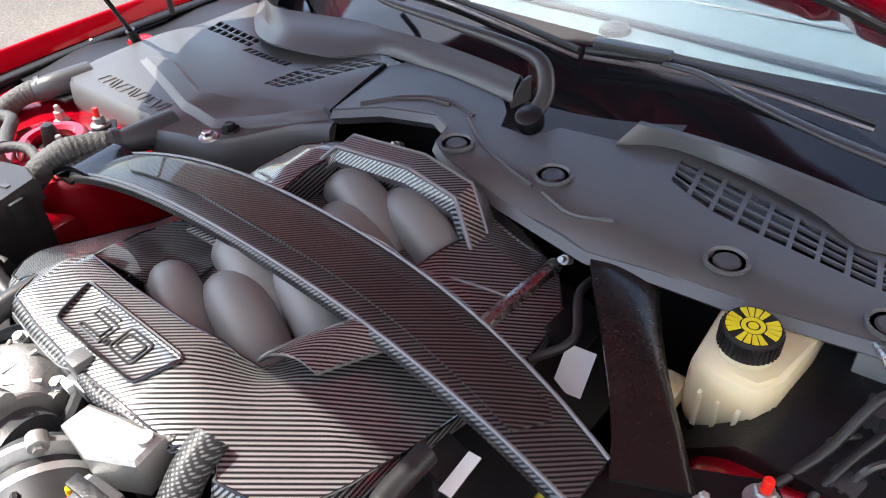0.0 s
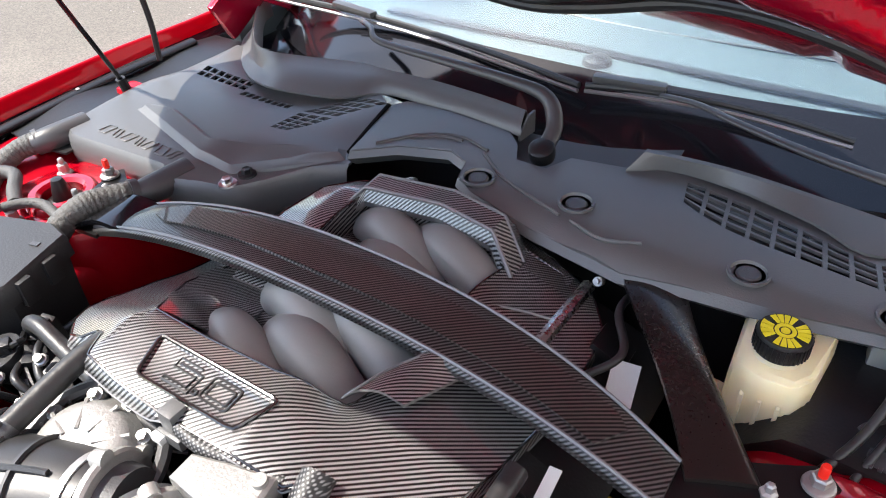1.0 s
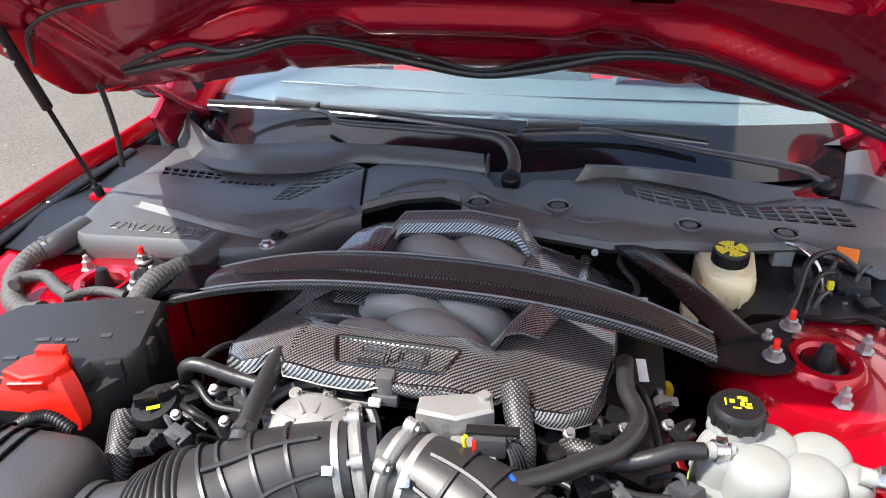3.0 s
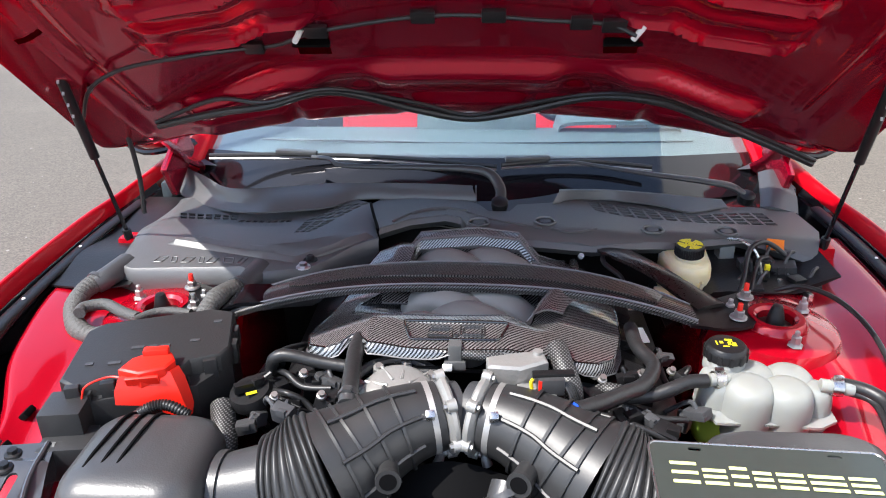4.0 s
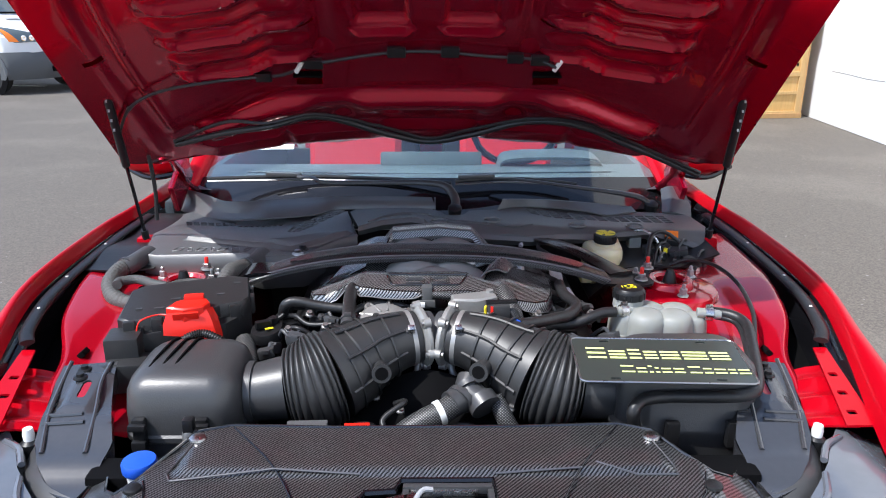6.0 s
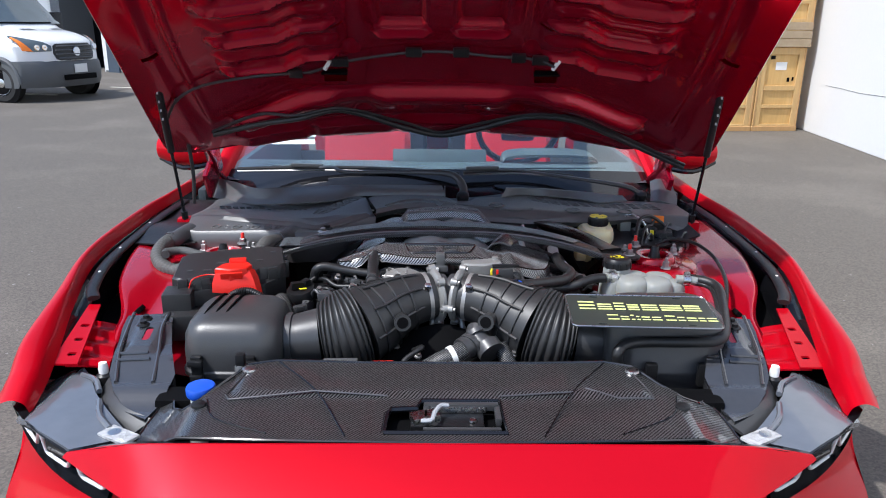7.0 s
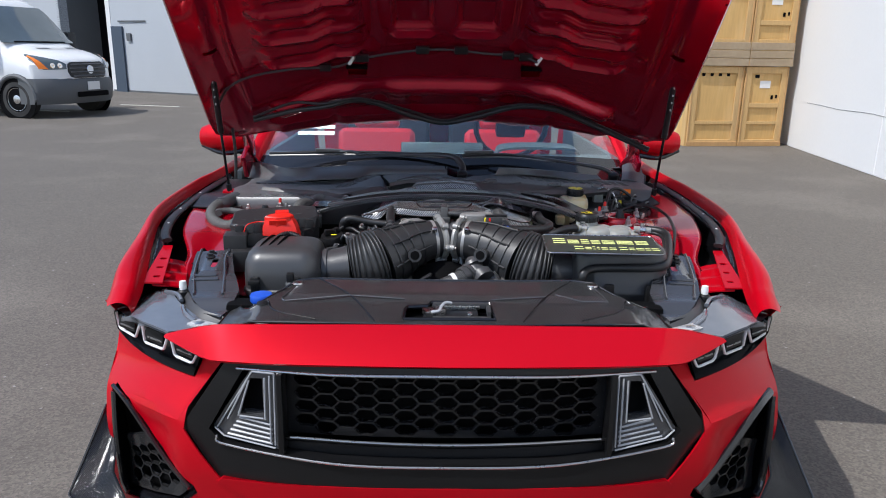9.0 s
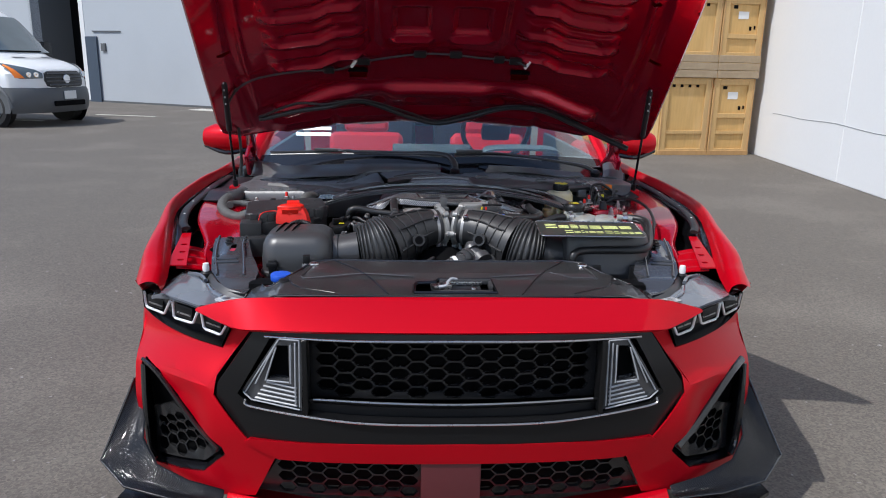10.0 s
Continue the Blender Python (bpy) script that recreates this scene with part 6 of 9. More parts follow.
def build_strut_brace():
    sb = thing("strut_brace", (0, 0.45, 0.85), "arched carbon fibre strut tower brace with satin black end plates", "strut brace")
    front = lambda x: 0.398 - 0.018 * (abs(x) / 0.45) ** 2
    rear = lambda x: 0.503 - 0.055 * (abs(x) / 0.45) ** 2.2
    xs = [-0.44 + 0.88 * i / 16 for i in range(17)]
    top = []
    for x in xs:
        a, b, z = front(x), rear(x), brace_z(x)
        top.append([(x, a - 0.001, z - 0.009), (x, a, z - 0.004), (x, a + 0.012, z), (x, (a + b) / 2, z + 0.002), (x, b - 0.012, z), (x, b, z - 0.005), (x, b + 0.001, z - 0.010)])
    part("brace_beam", patch(top, 2, 2, 0.006), CARBON_BEAM, sb, "carbon fibre beam", 50)
    # pale tubes paint the highlight on both edges of the beam
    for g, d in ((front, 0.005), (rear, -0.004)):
        part("beam_edge", tube([(x, g(x) + d, brace_z(x) - 0.001) for x in xs], 0.0024, 6, 2), BRIGHT_EDGE, sb, "pale line for the highlight along the beam edge")
    pad = [(x, y) for x, y in ((-0.335, 0.0), (-0.30, 0.013), (0.37, 0.010), (0.385, 0.0), (0.365, -0.040), (-0.30, -0.030), (-0.335, -0.015))]
    f = lambda x, v: Vector((x, (front(x) + rear(x)) / 2 + v + 0.012, brace_z(x) + 0.0055))
    part("beam_inlay", sheet(pad, f, 0.03, (), 0.003), CARBON_WARM, sb, "dark carbon inlay on the beam")
    part("beam_end", patch([[(-0.375, front(-0.375) + 0.002, brace_z(0.375) - 0.001), (-0.375, rear(-0.375) - 0.002, brace_z(0.375) - 0.001)], [(-0.43, 0.382, 0.885), (-0.43, 0.455, 0.888)], [(-0.47, 0.365, 0.868), (-0.47, 0.445, 0.868)]], 4, 4, 0.008), GLOSS, sb, "gloss black end of the beam")
    for q in (-1, 1):
        plate = [(0.425, 0.375), (0.445, 0.470), (0.50, 0.492), (0.535, 0.510), (0.560, 0.525), (0.580, 0.505), (0.560, 0.478), (0.548, 0.44), (0.553, 0.405), (0.542, 0.388), (0.52, 0.380), (0.47, 0.372)]
        part("end_plate", sheet([(q * x, y) for x, y in plate], lambda x, y: Vector((x, y, 0.862 - 0.006 * bump1(abs(x), 0.47, 1, 0.05))), 0.02, (), 0.006), SATIN, sb, "satin black mounting plate")
        for x, y in ((0.523, 0.415), (0.560, 0.497)):
            p = (q * x, y, 0.858)
            nut = part("nut", lathe([(0.0165, 0), (0.0155, 0.003), (0.012, 0.005)], p, n=24), STEEL_DULL, sb, "zinc flange nut")
            part("nut_hex", lathe([(0.0100, 0.004), (0.0100, 0.014), (0.008, 0.016)], p, n=6), STEEL_DULL, nut, "", 20)
            part("stud", lathe([(0.0050, 0.014), (0.0050, 0.029), (0.004, 0.031), (0, 0.031)], p, n=12), REDCAP if q > 0 or y > 0.45 else STEEL_DULL, nut, "stud end")
    # diagonal arm to the bulkhead
    arm = [[(0.262, 0.715, 0.872), (0.295, 0.720, 0.874), (0.345, 0.722, 0.868), (0.352, 0.722, 0.855)], [(0.292, 0.650, 0.886), (0.325, 0.655, 0.888), (0.366, 0.662, 0.880), (0.375, 0.664, 0.866)], [(0.365, 0.555, 0.888), (0.390, 0.562, 0.890), (0.420, 0.572, 0.882), (0.430, 0.576, 0.866)], [(0.415, 0.490, 0.873), (0.440, 0.495, 0.873), (0.475, 0.505, 0.868), (0.484, 0.508, 0.858)], [(0.450, 0.430, 0.866), (0.470, 0.442, 0.866), (0.505, 0.460, 0.863), (0.515, 0.466, 0.858)]]
    part("brace_arm", patch(arm, 4, 4, 0.007), SATIN_WARM, sb, "satin black diagonal arm", 60)


def cowl_z(x, y):
    z = 0.903 + 0.012 * bump1(x, -0.2, 0.35, 0.2) - 0.012 * max(0, x - 0.45) / 0.3
    z -= 0.030 * bump1(y, 0.5, 0.69 - 0.02 * bump1(x, 0.2, 0.4, 0.1), 0.05) * bump1(x, 0.0, 1, 0.05)
    return z


def slots(poly, nx, ny, skew=0.0, bar=0.25):
    """Openings of a grating inside a four-cornered field (corners in order)."""
    a, b, c, d = [Vector(p) for p in poly]
    out = []
    for i in range(nx):
        for j in range(ny):
            q = []
            for u, v in ((i + bar / 2, j + bar / 2), (i + 1 - bar / 2, j + bar / 2), (i + 1 - bar / 2, j + 1 - bar / 2), (i + bar / 2, j + 1 - bar / 2)):
                u, v = u / nx, v / ny
                q.append(tuple((a * (1 - u) + b * u) * (1 - v) + (d * (1 - u) + c * u) * v))
            out.append(q)
    return out


def build_cowl():
    cw = thing("cowl_panel", (0.2, 0.8, 0.85), "grained dark grey plastic cowl panel with a moulded air grating", "cowl panel")
    out = [(-0.196, 0.700), (-0.13, 0.745), (-0.05, 0.772), (-0.012, 0.755), (0.0, 0.715), (0.03, 0.700), (0.14, 0.682), (0.28, 0.660), (0.36, 0.672), (0.46, 0.690), (0.61, 0.710), (0.70, 0.690), (0.765, 0.665), (0.80, 0.76), (0.79, 0.88), (0.70, 0.900), (0.60, 0.895), (0.45, 0.895), (0.30, 0.890), (0.225, 0.880), (0.20, 0.86), (0.12, 0.845), (0.10, 0.80), (0.05, 0.80), (0.03, 0.84), (0.0, 0.870), (-0.22, 0.890), (-0.24, 0.86)]
    field = [(0.265, 0.795), (0.705, 0.790), (0.690, 0.868), (0.250, 0.888)]
    f = lambda x, y: Vector((x, y, cowl_z(x, y)))
    rear = [(0.25, 0.862), (0.30, 0.872), (0.38, 0.866), (0.46, 0.848), (0.54, 0.826), (0.60, 0.848), (0.66, 0.864), (0.72, 0.864)]
    front = [(0.25, 0.850), (0.30, 0.810), (0.36, 0.792), (0.54, 0.778), (0.72, 0.786)]
    holes = []
    for i in range(14):
        xa, xb = 0.258 + 0.0325 * i, 0.258 + 0.0325 * i + 0.0265
        for j in range(4):
            row = lambda x, v: (x + 0.012 * (1 - v), ramp(front, x) + (ramp(rear, x) - ramp(front, x)) * v)
            q = [row(xa, (j + 0.10) / 4), row(xb, (j + 0.10) / 4), row(xb, (j + 0.88) / 4), row(xa, (j + 0.88) / 4)]
            if min(b - a for a, b in ((q[0][1], q[3][1]), (q[1][1], q[2][1]))) > 0.006:
                holes.append(q)
    part("panel", sheet(out, f, 0.02, holes, 0.005), GREY, cw, "", 40)
    # dark sheet puts the shade below the slots into its colour
    part("grating_backing", sheet(dense(field, 0.1), lambda x, y: f(x, y) - Vector((0, 0, 0.045)), 0.04, (), 0.003), MAROON, cw, "dark sheet with red flecks behind the grating slots")
    # front lip that turns down
    lip = out[:13]
    part("front_lip", skin([[f(x, y) + Vector((0, 0.002, 0.001)) for x, y in lip], [f(x, y) + Vector((0.0, -0.008, -0.012)) for x, y in lip], [f(x, y) + Vector((0.0, 0.01, -0.03)) for x, y in lip]], False, False), GREY, cw)
    for x, y in ((0.029, 0.726), (0.180, 0.738), (0.419, 0.722), (0.585, 0.732)):
        z = cowl_z(x, y)
        s = part("fixing_recess", lathe([(0.026, 0.001), (0.0255, 0.005), (0.022, 0.005), (0.020, 0.001)], (x, y, z), n=28), GREY, cw)
        part("push_pin", lathe([(0.0155, -0.004), (0.0155, 0.001), (0.013, 0.003), (0, 0.003)], (x, y, z), n=24), GREY_DARK, s, "dark grey push pin")
    # raised bead lines
    for line in ([(0.0, 0.79), (0.06, 0.745), (0.12, 0.72), (0.17, 0.705)], [(-0.17, 0.735), (-0.12, 0.79), (-0.06, 0.815), (0.0, 0.80)], [(-0.13, 0.775), (-0.09, 0.80), (-0.05, 0.805)], [(0.19, 0.70), (0.24, 0.685), (0.29, 0.70)]):
        part("moulded_bead", tube([f(x, y) + Vector((0, 0, 0.001)) for x, y in line], 0.003, 6, 5), GREY, cw)
    # rubber flaps against the glass
    fl = [[(-0.832, 1.105, 0.862), (-0.786, 1.019, 0.866), (-0.690, 0.925, 0.874), (-0.600, 0.862, 0.884), (-0.534, 0.833, 0.893), (-0.468, 0.825, 0.899), (-0.351, 0.846, 0.902), (-0.277, 0.893, 0.908), (-0.173, 0.889, 0.911), (-0.07, 0.880, 0.914), (0.021, 0.866, 0.917)], [(-0.838, 1.160, 0.905), (-0.785, 1.075, 0.918), (-0.700, 0.985, 0.924), (-0.625, 0.915, 0.922), (-0.554, 0.888, 0.928), (-0.480, 0.898, 0.930), (-0.359, 0.922, 0.932), (-0.294, 0.921, 0.934), (-0.184, 0.921, 0.936), (-0.07, 0.910, 0.938), (0.010, 0.897, 0.939)]]
    mid = [((Vector(a) + Vector(b)) / 2 + Vector((0, -0.004 if a[0] > -0.5 else 0.008, 0.003 if a[0] > -0.5 else -0.008))) for a, b in zip(*fl)]
    fl = [fl[0], mid, fl[1], [(x, y + 0.008, z + 0.001) for x, y, z in fl[1]], [(x, y + 0.018, z - 0.035) for x, y, z in fl[1]]]
    part("glass_flap", patch(fl, 4, 2, 0.004), GREY, cw, "soft grey flap along the windscreen rising to a corner fin", 34)
    part("flap_end", prism([(0.866, 0.905), (0.866, 0.9165), (0.897, 0.9385), (0.915, 0.9385), (0.915, 0.900)], 0, 0.004, Matrix(((0, 0, 1, 0.0165), (1, 0, 0, 0), (0, 1, 0, 0), (0, 0, 0, 1)))), GREY, cw)
    fr = [[(0.205, 0.850, 0.918), (0.26, 0.880, 0.920), (0.35, 0.880, 0.918), (0.46, 0.860, 0.912), (0.53, 0.835, 0.905), (0.60, 0.868, 0.903), (0.63, 0.875, 0.902)], [(0.222, 0.872, 0.942), (0.27, 0.880, 0.940), (0.35, 0.889, 0.936), (0.46, 0.889, 0.928), (0.53, 0.890, 0.921), (0.60, 0.891, 0.914), (0.62, 0.895, 0.912)]]
    fr += [[(x, y + 0.008, z + 0.001) for x, y, z in fr[1]], [(x, y + 0.016, z - 0.035) for x, y, z in fr[1]]]
    part("glass_flap", patch(fr, 4, 1, 0.004), GREY, cw, "soft grey flap along the windscreen", 20)
    part("wiper_well", sheet([(-0.05, 0.80), (0.24, 0.80), (0.26, 1.02), (-0.02, 1.0)], lambda x, y: Vector((x, y, 0.885 + 0.28 * max(0, y - 0.87))), 0.04, (), 0.004), GREY_DARK, cw, "recess for the wiper spindle")
    part("corner_cap", patch([[(0.715, 0.90, 0.895), (0.74, 0.885, 0.900), (0.80, 0.88, 0.885)], [(0.735, 0.97, 0.905), (0.765, 0.955, 0.915), (0.82, 0.95, 0.900)], [(0.755, 1.06, 0.930), (0.785, 1.05, 0.942), (0.83, 1.05, 0.925)]], 3, 1, 0.006), GREY_DARK, cw, "dark moulded corner fin of the cowl", 25)
    part("bulkhead_front", sheet([(-0.36, 0.62), (-0.30, 0.86), (0.80, 0.86), (0.80, 0.62)], lambda x, z: Vector((x, 0.78 - 0.03 * bump1(x, 0.1, 0.9, 0.2) + 0.05 * bump1(x, -0.3, 0, 0.15), z)), 0.06, (), 0.01, (0, 1, 0)), BLACK, cw, "black bulkhead under the cowl")


def build_battery_cover():
    bc = thing("battery_cover", (-0.5, 0.7, 0.75), "dusty grey plastic battery cover with moulded lettering marks and hose outlets", "plastic cover")
    rib = [(-0.672, 0.648), (-0.655, 0.675), (-0.601, 0.684), (-0.452, 0.640), (-0.375, 0.672), (-0.231, 0.728), (-0.210, 0.704), (-0.363, 0.588), (-0.437, 0.584)]

    inset = []
    for i, b in enumerate(rib):
        a, c = Vector(rib[i - 1]), Vector(rib[(i + 1) % len(rib)])
        u, v = (Vector(b) - a).normalized(), (c - Vector(b)).normalized()
        n = Vector((u.y + v.y, -u.x - v.x))
        n = n.normalized() * (0.0115 / max(0.45, math.sqrt((1 + u.dot(v)) / 2)))
        inset.append(tuple(Vector(b) + n) if inside(tuple(Vector(b) + n), rib) else tuple(Vector(b) - n))

    def depth(x, y):
        d = min((Vector((x, y)) - geometry.intersect_point_line((x, y), rib[i - 1], rib[i])[0].to_2d()).length if 0 <= geometry.intersect_point_line((x, y), rib[i - 1], rib[i])[1] <= 1 else math.dist((x, y), rib[i]) for i in range(len(rib)))
        return d if inside((x, y), rib) else 0.0

    def z(x, y):
        v = 0.886 - 0.012 * bump1(x, -0.40, 0, 0.08) * bump1(y, 0, 0.66, 0.06)
        v -= 0.05 * max(0, 0.60 - y) * bump1(x, -1, -0.42, 0.05)
        v += 0.024 * step01(y, 0.72, 0.86) * step01(x, -0.40, -0.24) - 0.012 * step01(y, 0.74, 0.86) * (1 - step01(x, -0.50, -0.36)) - 0.03 * step01(-x, 0.74, 0.84)
        return v + 0.010 * min(1, depth(x, y) / 0.011)

    out = [(-0.735, 0.545), (-0.70, 0.530), (-0.47, 0.545), (-0.425, 0.520), (-0.385, 0.545), (-0.33, 0.560), (-0.30, 0.60), (-0.25, 0.665), (-0.198, 0.697), (-0.242, 0.858), (-0.30, 0.905), (-0.40, 0.89), (-0.55, 0.885), (-0.70, 0.96), (-0.800, 1.00), (-0.822, 0.93), (-0.800, 0.80), (-0.765, 0.68)]
    g1 = slots([(-0.715, 0.822), (-0.565, 0.815), (-0.575, 0.858), (-0.735, 0.872)], 7, 2, bar=0.24) + slots([(-0.560, 0.792), (-0.425, 0.790), (-0.425, 0.815), (-0.560, 0.818)], 8, 1, bar=0.26)
    g2 = []
    for h in slots([(-0.402, 0.722), (-0.366, 0.728), (-0.312, 0.795), (-0.395, 0.792)], 3, 5, bar=0.22) + slots([(-0.395, 0.796), (-0.310, 0.799), (-0.232, 0.862), (-0.320, 0.872)], 4, 4, bar=0.20):
        g2.append(h)
    f = lambda x, y: Vector((x, y, z(x, y)))
    part("cover_top", sheet(out, f, 0.012, g1 + g2, 0.005, (0, 0, -1), [rib + rib[:1], inset + inset[:1]]), GREY, bc, "", 30)
    # near-black sheet stands for the unlit space under the slots
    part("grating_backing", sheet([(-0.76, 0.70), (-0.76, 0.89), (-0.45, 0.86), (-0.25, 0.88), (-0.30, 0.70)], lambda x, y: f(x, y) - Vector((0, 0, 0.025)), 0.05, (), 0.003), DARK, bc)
    edge = out[:9]
    part("front_face", skin([[f(x, y) + Vector((0, 0, 0.001)) for x, y in edge], [f(x, y) + Vector((0, -0.008, -0.008)) for x, y in edge], [f(x, y) + Vector((0, -0.012, -0.035)) for x, y in edge], [f(x, y) + Vector((0, 0.0, -0.09)) for x, y in edge]], False, False), GREY, bc, "", 60)
    side = [out[0]] + out[:8:-1]
    part("side_face", skin([[f(x, y) for x, y in side], [f(x, y) + Vector((-0.012, 0, -0.02)) for x, y in side], [f(x, y) + Vector((-0.01, 0, -0.06)) for x, y in side]], False, False), GREY, bc, "", 60)
    for i, (x, w) in enumerate(((-0.655, 0.02), (-0.625, 0.012), (-0.595, 0.02), (-0.565, 0.01), (-0.54, 0.018), (-0.505, 0.022), (-0.475, 0.012))):
        mark = [Vector((x + a + 0.25 * b * (-1) ** i, 0.572 + b, z(x + a, 0.572 + b) + 0.0006)) for a, b in rrect(w * 0.95, 0.024, 0.002, 2)]
        part("moulded_mark", tube(mark + mark[:1], 0.0013, 6, 1, False), GREY, bc, "moulded unreadable mark")
    for (x, y), d in (((-0.735, 0.530), (-0.55, -0.8, -0.1)), ((-0.435, 0.515), (-0.35, -0.9, -0.05))):
        part("hose_outlet", tube([Vector((x, y + 0.05, 0.868)), Vector((x, y, 0.872)) + Vector(d) * 0.02, Vector((x, y, 0.870)) + Vector(d) * 0.05], [0.026, 0.023, 0.021], 14, 3), GREY_DARK, bc, "moulded hose outlet")
    for x, y in ((-0.342, 0.566), (-0.335, 0.602)):
        p = (x, y, z(x, y))
        s = part("bolt_washer", lathe([(0.016, 0), (0.015, 0.003), (0.010, 0.004)], p, n=20), STEEL if y < 0.58 else BLACK, bc, "flanged bolt")
        part("bolt_head", lathe([(0.009, 0.003), (0.009, 0.011), (0.007, 0.012), (0, 0.011)], p, n=6), STEEL if y < 0.58 else BLACK, s, "", 20)
    part("seam", tube([(-0.198, 0.70, 0.906), (-0.22, 0.78, 0.907), (-0.240, 0.86, 0.908)], 0.004, 6, 3), DARK, bc)
    # corrugated hoses from the outlets
    for name, pts in (("taped_hose", [(-0.452, 0.475, 0.872), (-0.468, 0.42, 0.885), (-0.478, 0.375, 0.880), (-0.482, 0.335, 0.85), (-0.485, 0.30, 0.80)]), ("taped_hose", [(-0.760, 0.50, 0.868), (-0.775, 0.46, 0.862), (-0.772, 0.41, 0.845), (-0.745, 0.37, 0.830), (-0.70, 0.35, 0.825), (-0.66, 0.34, 0.84)])):
        n = 34
        h = thing(name, pts[0], "grey cloth-taped hose near the strut tower", "hose", "taped hoses")
        part("hose_body", tube(pts, lambda t: 0.0190 + 0.0004 * math.sin(t * n * 0.7 * math.tau) + 0.0009 * math.sin(t * 23.0), 14, 40), TAPED, h, "", 80)
        part("hose_collar", tube([pts[0], Vector(pts[0]) * 0.8 + Vector(pts[1]) * 0.2], 0.0235, 14, 1), GREY_DARK, h)


build_engine_cover()
build_strut_brace()
build_cowl()
build_battery_cover()


def build_reservoir():
    br = thing("brake_fluid_reservoir", (0.49, 0.68, 0.76), "cream plastic brake fluid reservoir with a black and yellow screw cap", "fluid reservoir")
    foot = [(0.440, 0.604), (0.470, 0.590), (0.512, 0.592), (0.528, 0.616), (0.536, 0.700), (0.534, 0.800), (0.470, 0.800), (0.432, 0.70)]
    body = skin([[Vector((0.500 + (x - 0.500) * k, 0.70 + (y - 0.70) * k2 + dy, z)) for x, y in foot] for z, k, k2, dy in ((0.735, 0.66, 0.72, 0.01), (0.745, 0.76, 0.82, 0.005), (0.765, 0.84, 0.92, 0), (0.780, 0.95, 0.98, 0), (0.795, 1.0, 1.0, 0), (0.850, 1.0, 1.0, 0), (0.866, 0.97, 0.98, 0), (0.874, 0.88, 0.92, 0))])
    bmesh.ops.bevel(body, geom=[e for e in body.edges], offset=0.005, segments=2, affect="EDGES", clamp_overlap=True)
    part("tank", body, RESERVOIR, br, "cream translucent tank", 50)
    part("tank_neck", lathe([(0.028, 0.866), (0.027, 0.882)], (0.482, 0.640, 0), n=28), RESERVOIR, br)
    for k in range(3):
        part("tank_rib", box((0.462 + 0.020 * k, 0.592 - 0.001 * k, 0.812), (0.005, 0.010, 0.06), bev=0.002), RESERVOIR, br)
    part("tank_pocket", box((0.425, 0.60, 0.80), (0.03, 0.05, 0.03), bev=0.008), RESERVOIR, br)
    c = (0.482, 0.640, 0.882)
    cap = part("cap", lathe([(0.0285, 0.0), (0.0298, 0.003), (0.0298, 0.022), (0.028, 0.026), (0, 0.026)], c, n=48), BLACK, br, "black ribbed screw cap")
    for k in range(36):
        a = math.tau * k / 36
        part("cap_rib", box((c[0] + 0.0300 * math.cos(a), c[1] + 0.0300 * math.sin(a), c[2] + 0.012), (0.0018, 0.0024, 0.019), (0, 0, math.degrees(a))), BLACK, cap)
    for k in range(20):
        a0, a1 = math.tau * k / 20 + 0.03, math.tau * (k + 1) / 20 - 0.03
        if k in (3, 8, 13, 18):
            continue
        for r0, r1 in ((0.0130, 0.0262),):
            q = [(r0 * math.cos(a0), r0 * math.sin(a0)), (r1 * math.cos(a0), r1 * math.sin(a0)), (r1 * math.cos((a0 + a1) / 2), r1 * math.sin((a0 + a1) / 2)), (r1 * math.cos(a1), r1 * math.sin(a1)), (r0 * math.cos(a1), r0 * math.sin(a1))]
            part("cap_print", prism(q, 0.0, 0.0012, Matrix.Translation((c[0], c[1], c[2] + 0.0258))), YELLOW, cap, "yellow printed segment")
    part("cap_print", lathe([(0.0115, 0), (0.0115, 0.0012), (0.0070, 0.0012), (0.0070, 0)], (c[0], c[1], c[2] + 0.0258), n=28), YELLOW, cap, "yellow printed ring")
    part("cap_print", lathe([(0.005, 0), (0.005, 0.0012), (0, 0.0012)], (c[0], c[1], c[2] + 0.0258), n=20), YELLOW, cap, "yellow printed dot")
    part("data_mark", box((0.462, 0.586, 0.788), (0.008, 0.002, 0.008)), DARK, br, "small printed code patch")
    # brake master cylinder and its lines
    mc = thing("master_cylinder", (0.5, 0.62, 0.72), "black brake master cylinder and bracket below the reservoir", "brake cylinder")
    part("cylinder", tube([(0.50, 0.56, 0.755), (0.50, 0.80, 0.760)], 0.032, 14, 1), BLACK, mc)
    part("bracket", box((0.55, 0.575, 0.765), (0.11, 0.06, 0.035), (0, 8, 12), 0.006), BLACK, mc)
    for k in range(6):
        part("bracket_rib", box((0.515 + 0.016 * k, 0.560 + 0.003 * k, 0.785), (0.004, 0.055, 0.012), (0, 8, 12)), BLACK, mc)
    part("vacuum_booster", lathe([(0.02, -0.06), (0.10, -0.05), (0.125, 0), (0.125, 0.03)], (0.50, 0.86, 0.76), (0, -1, 0), 32), BLACK, mc, "black vacuum booster")


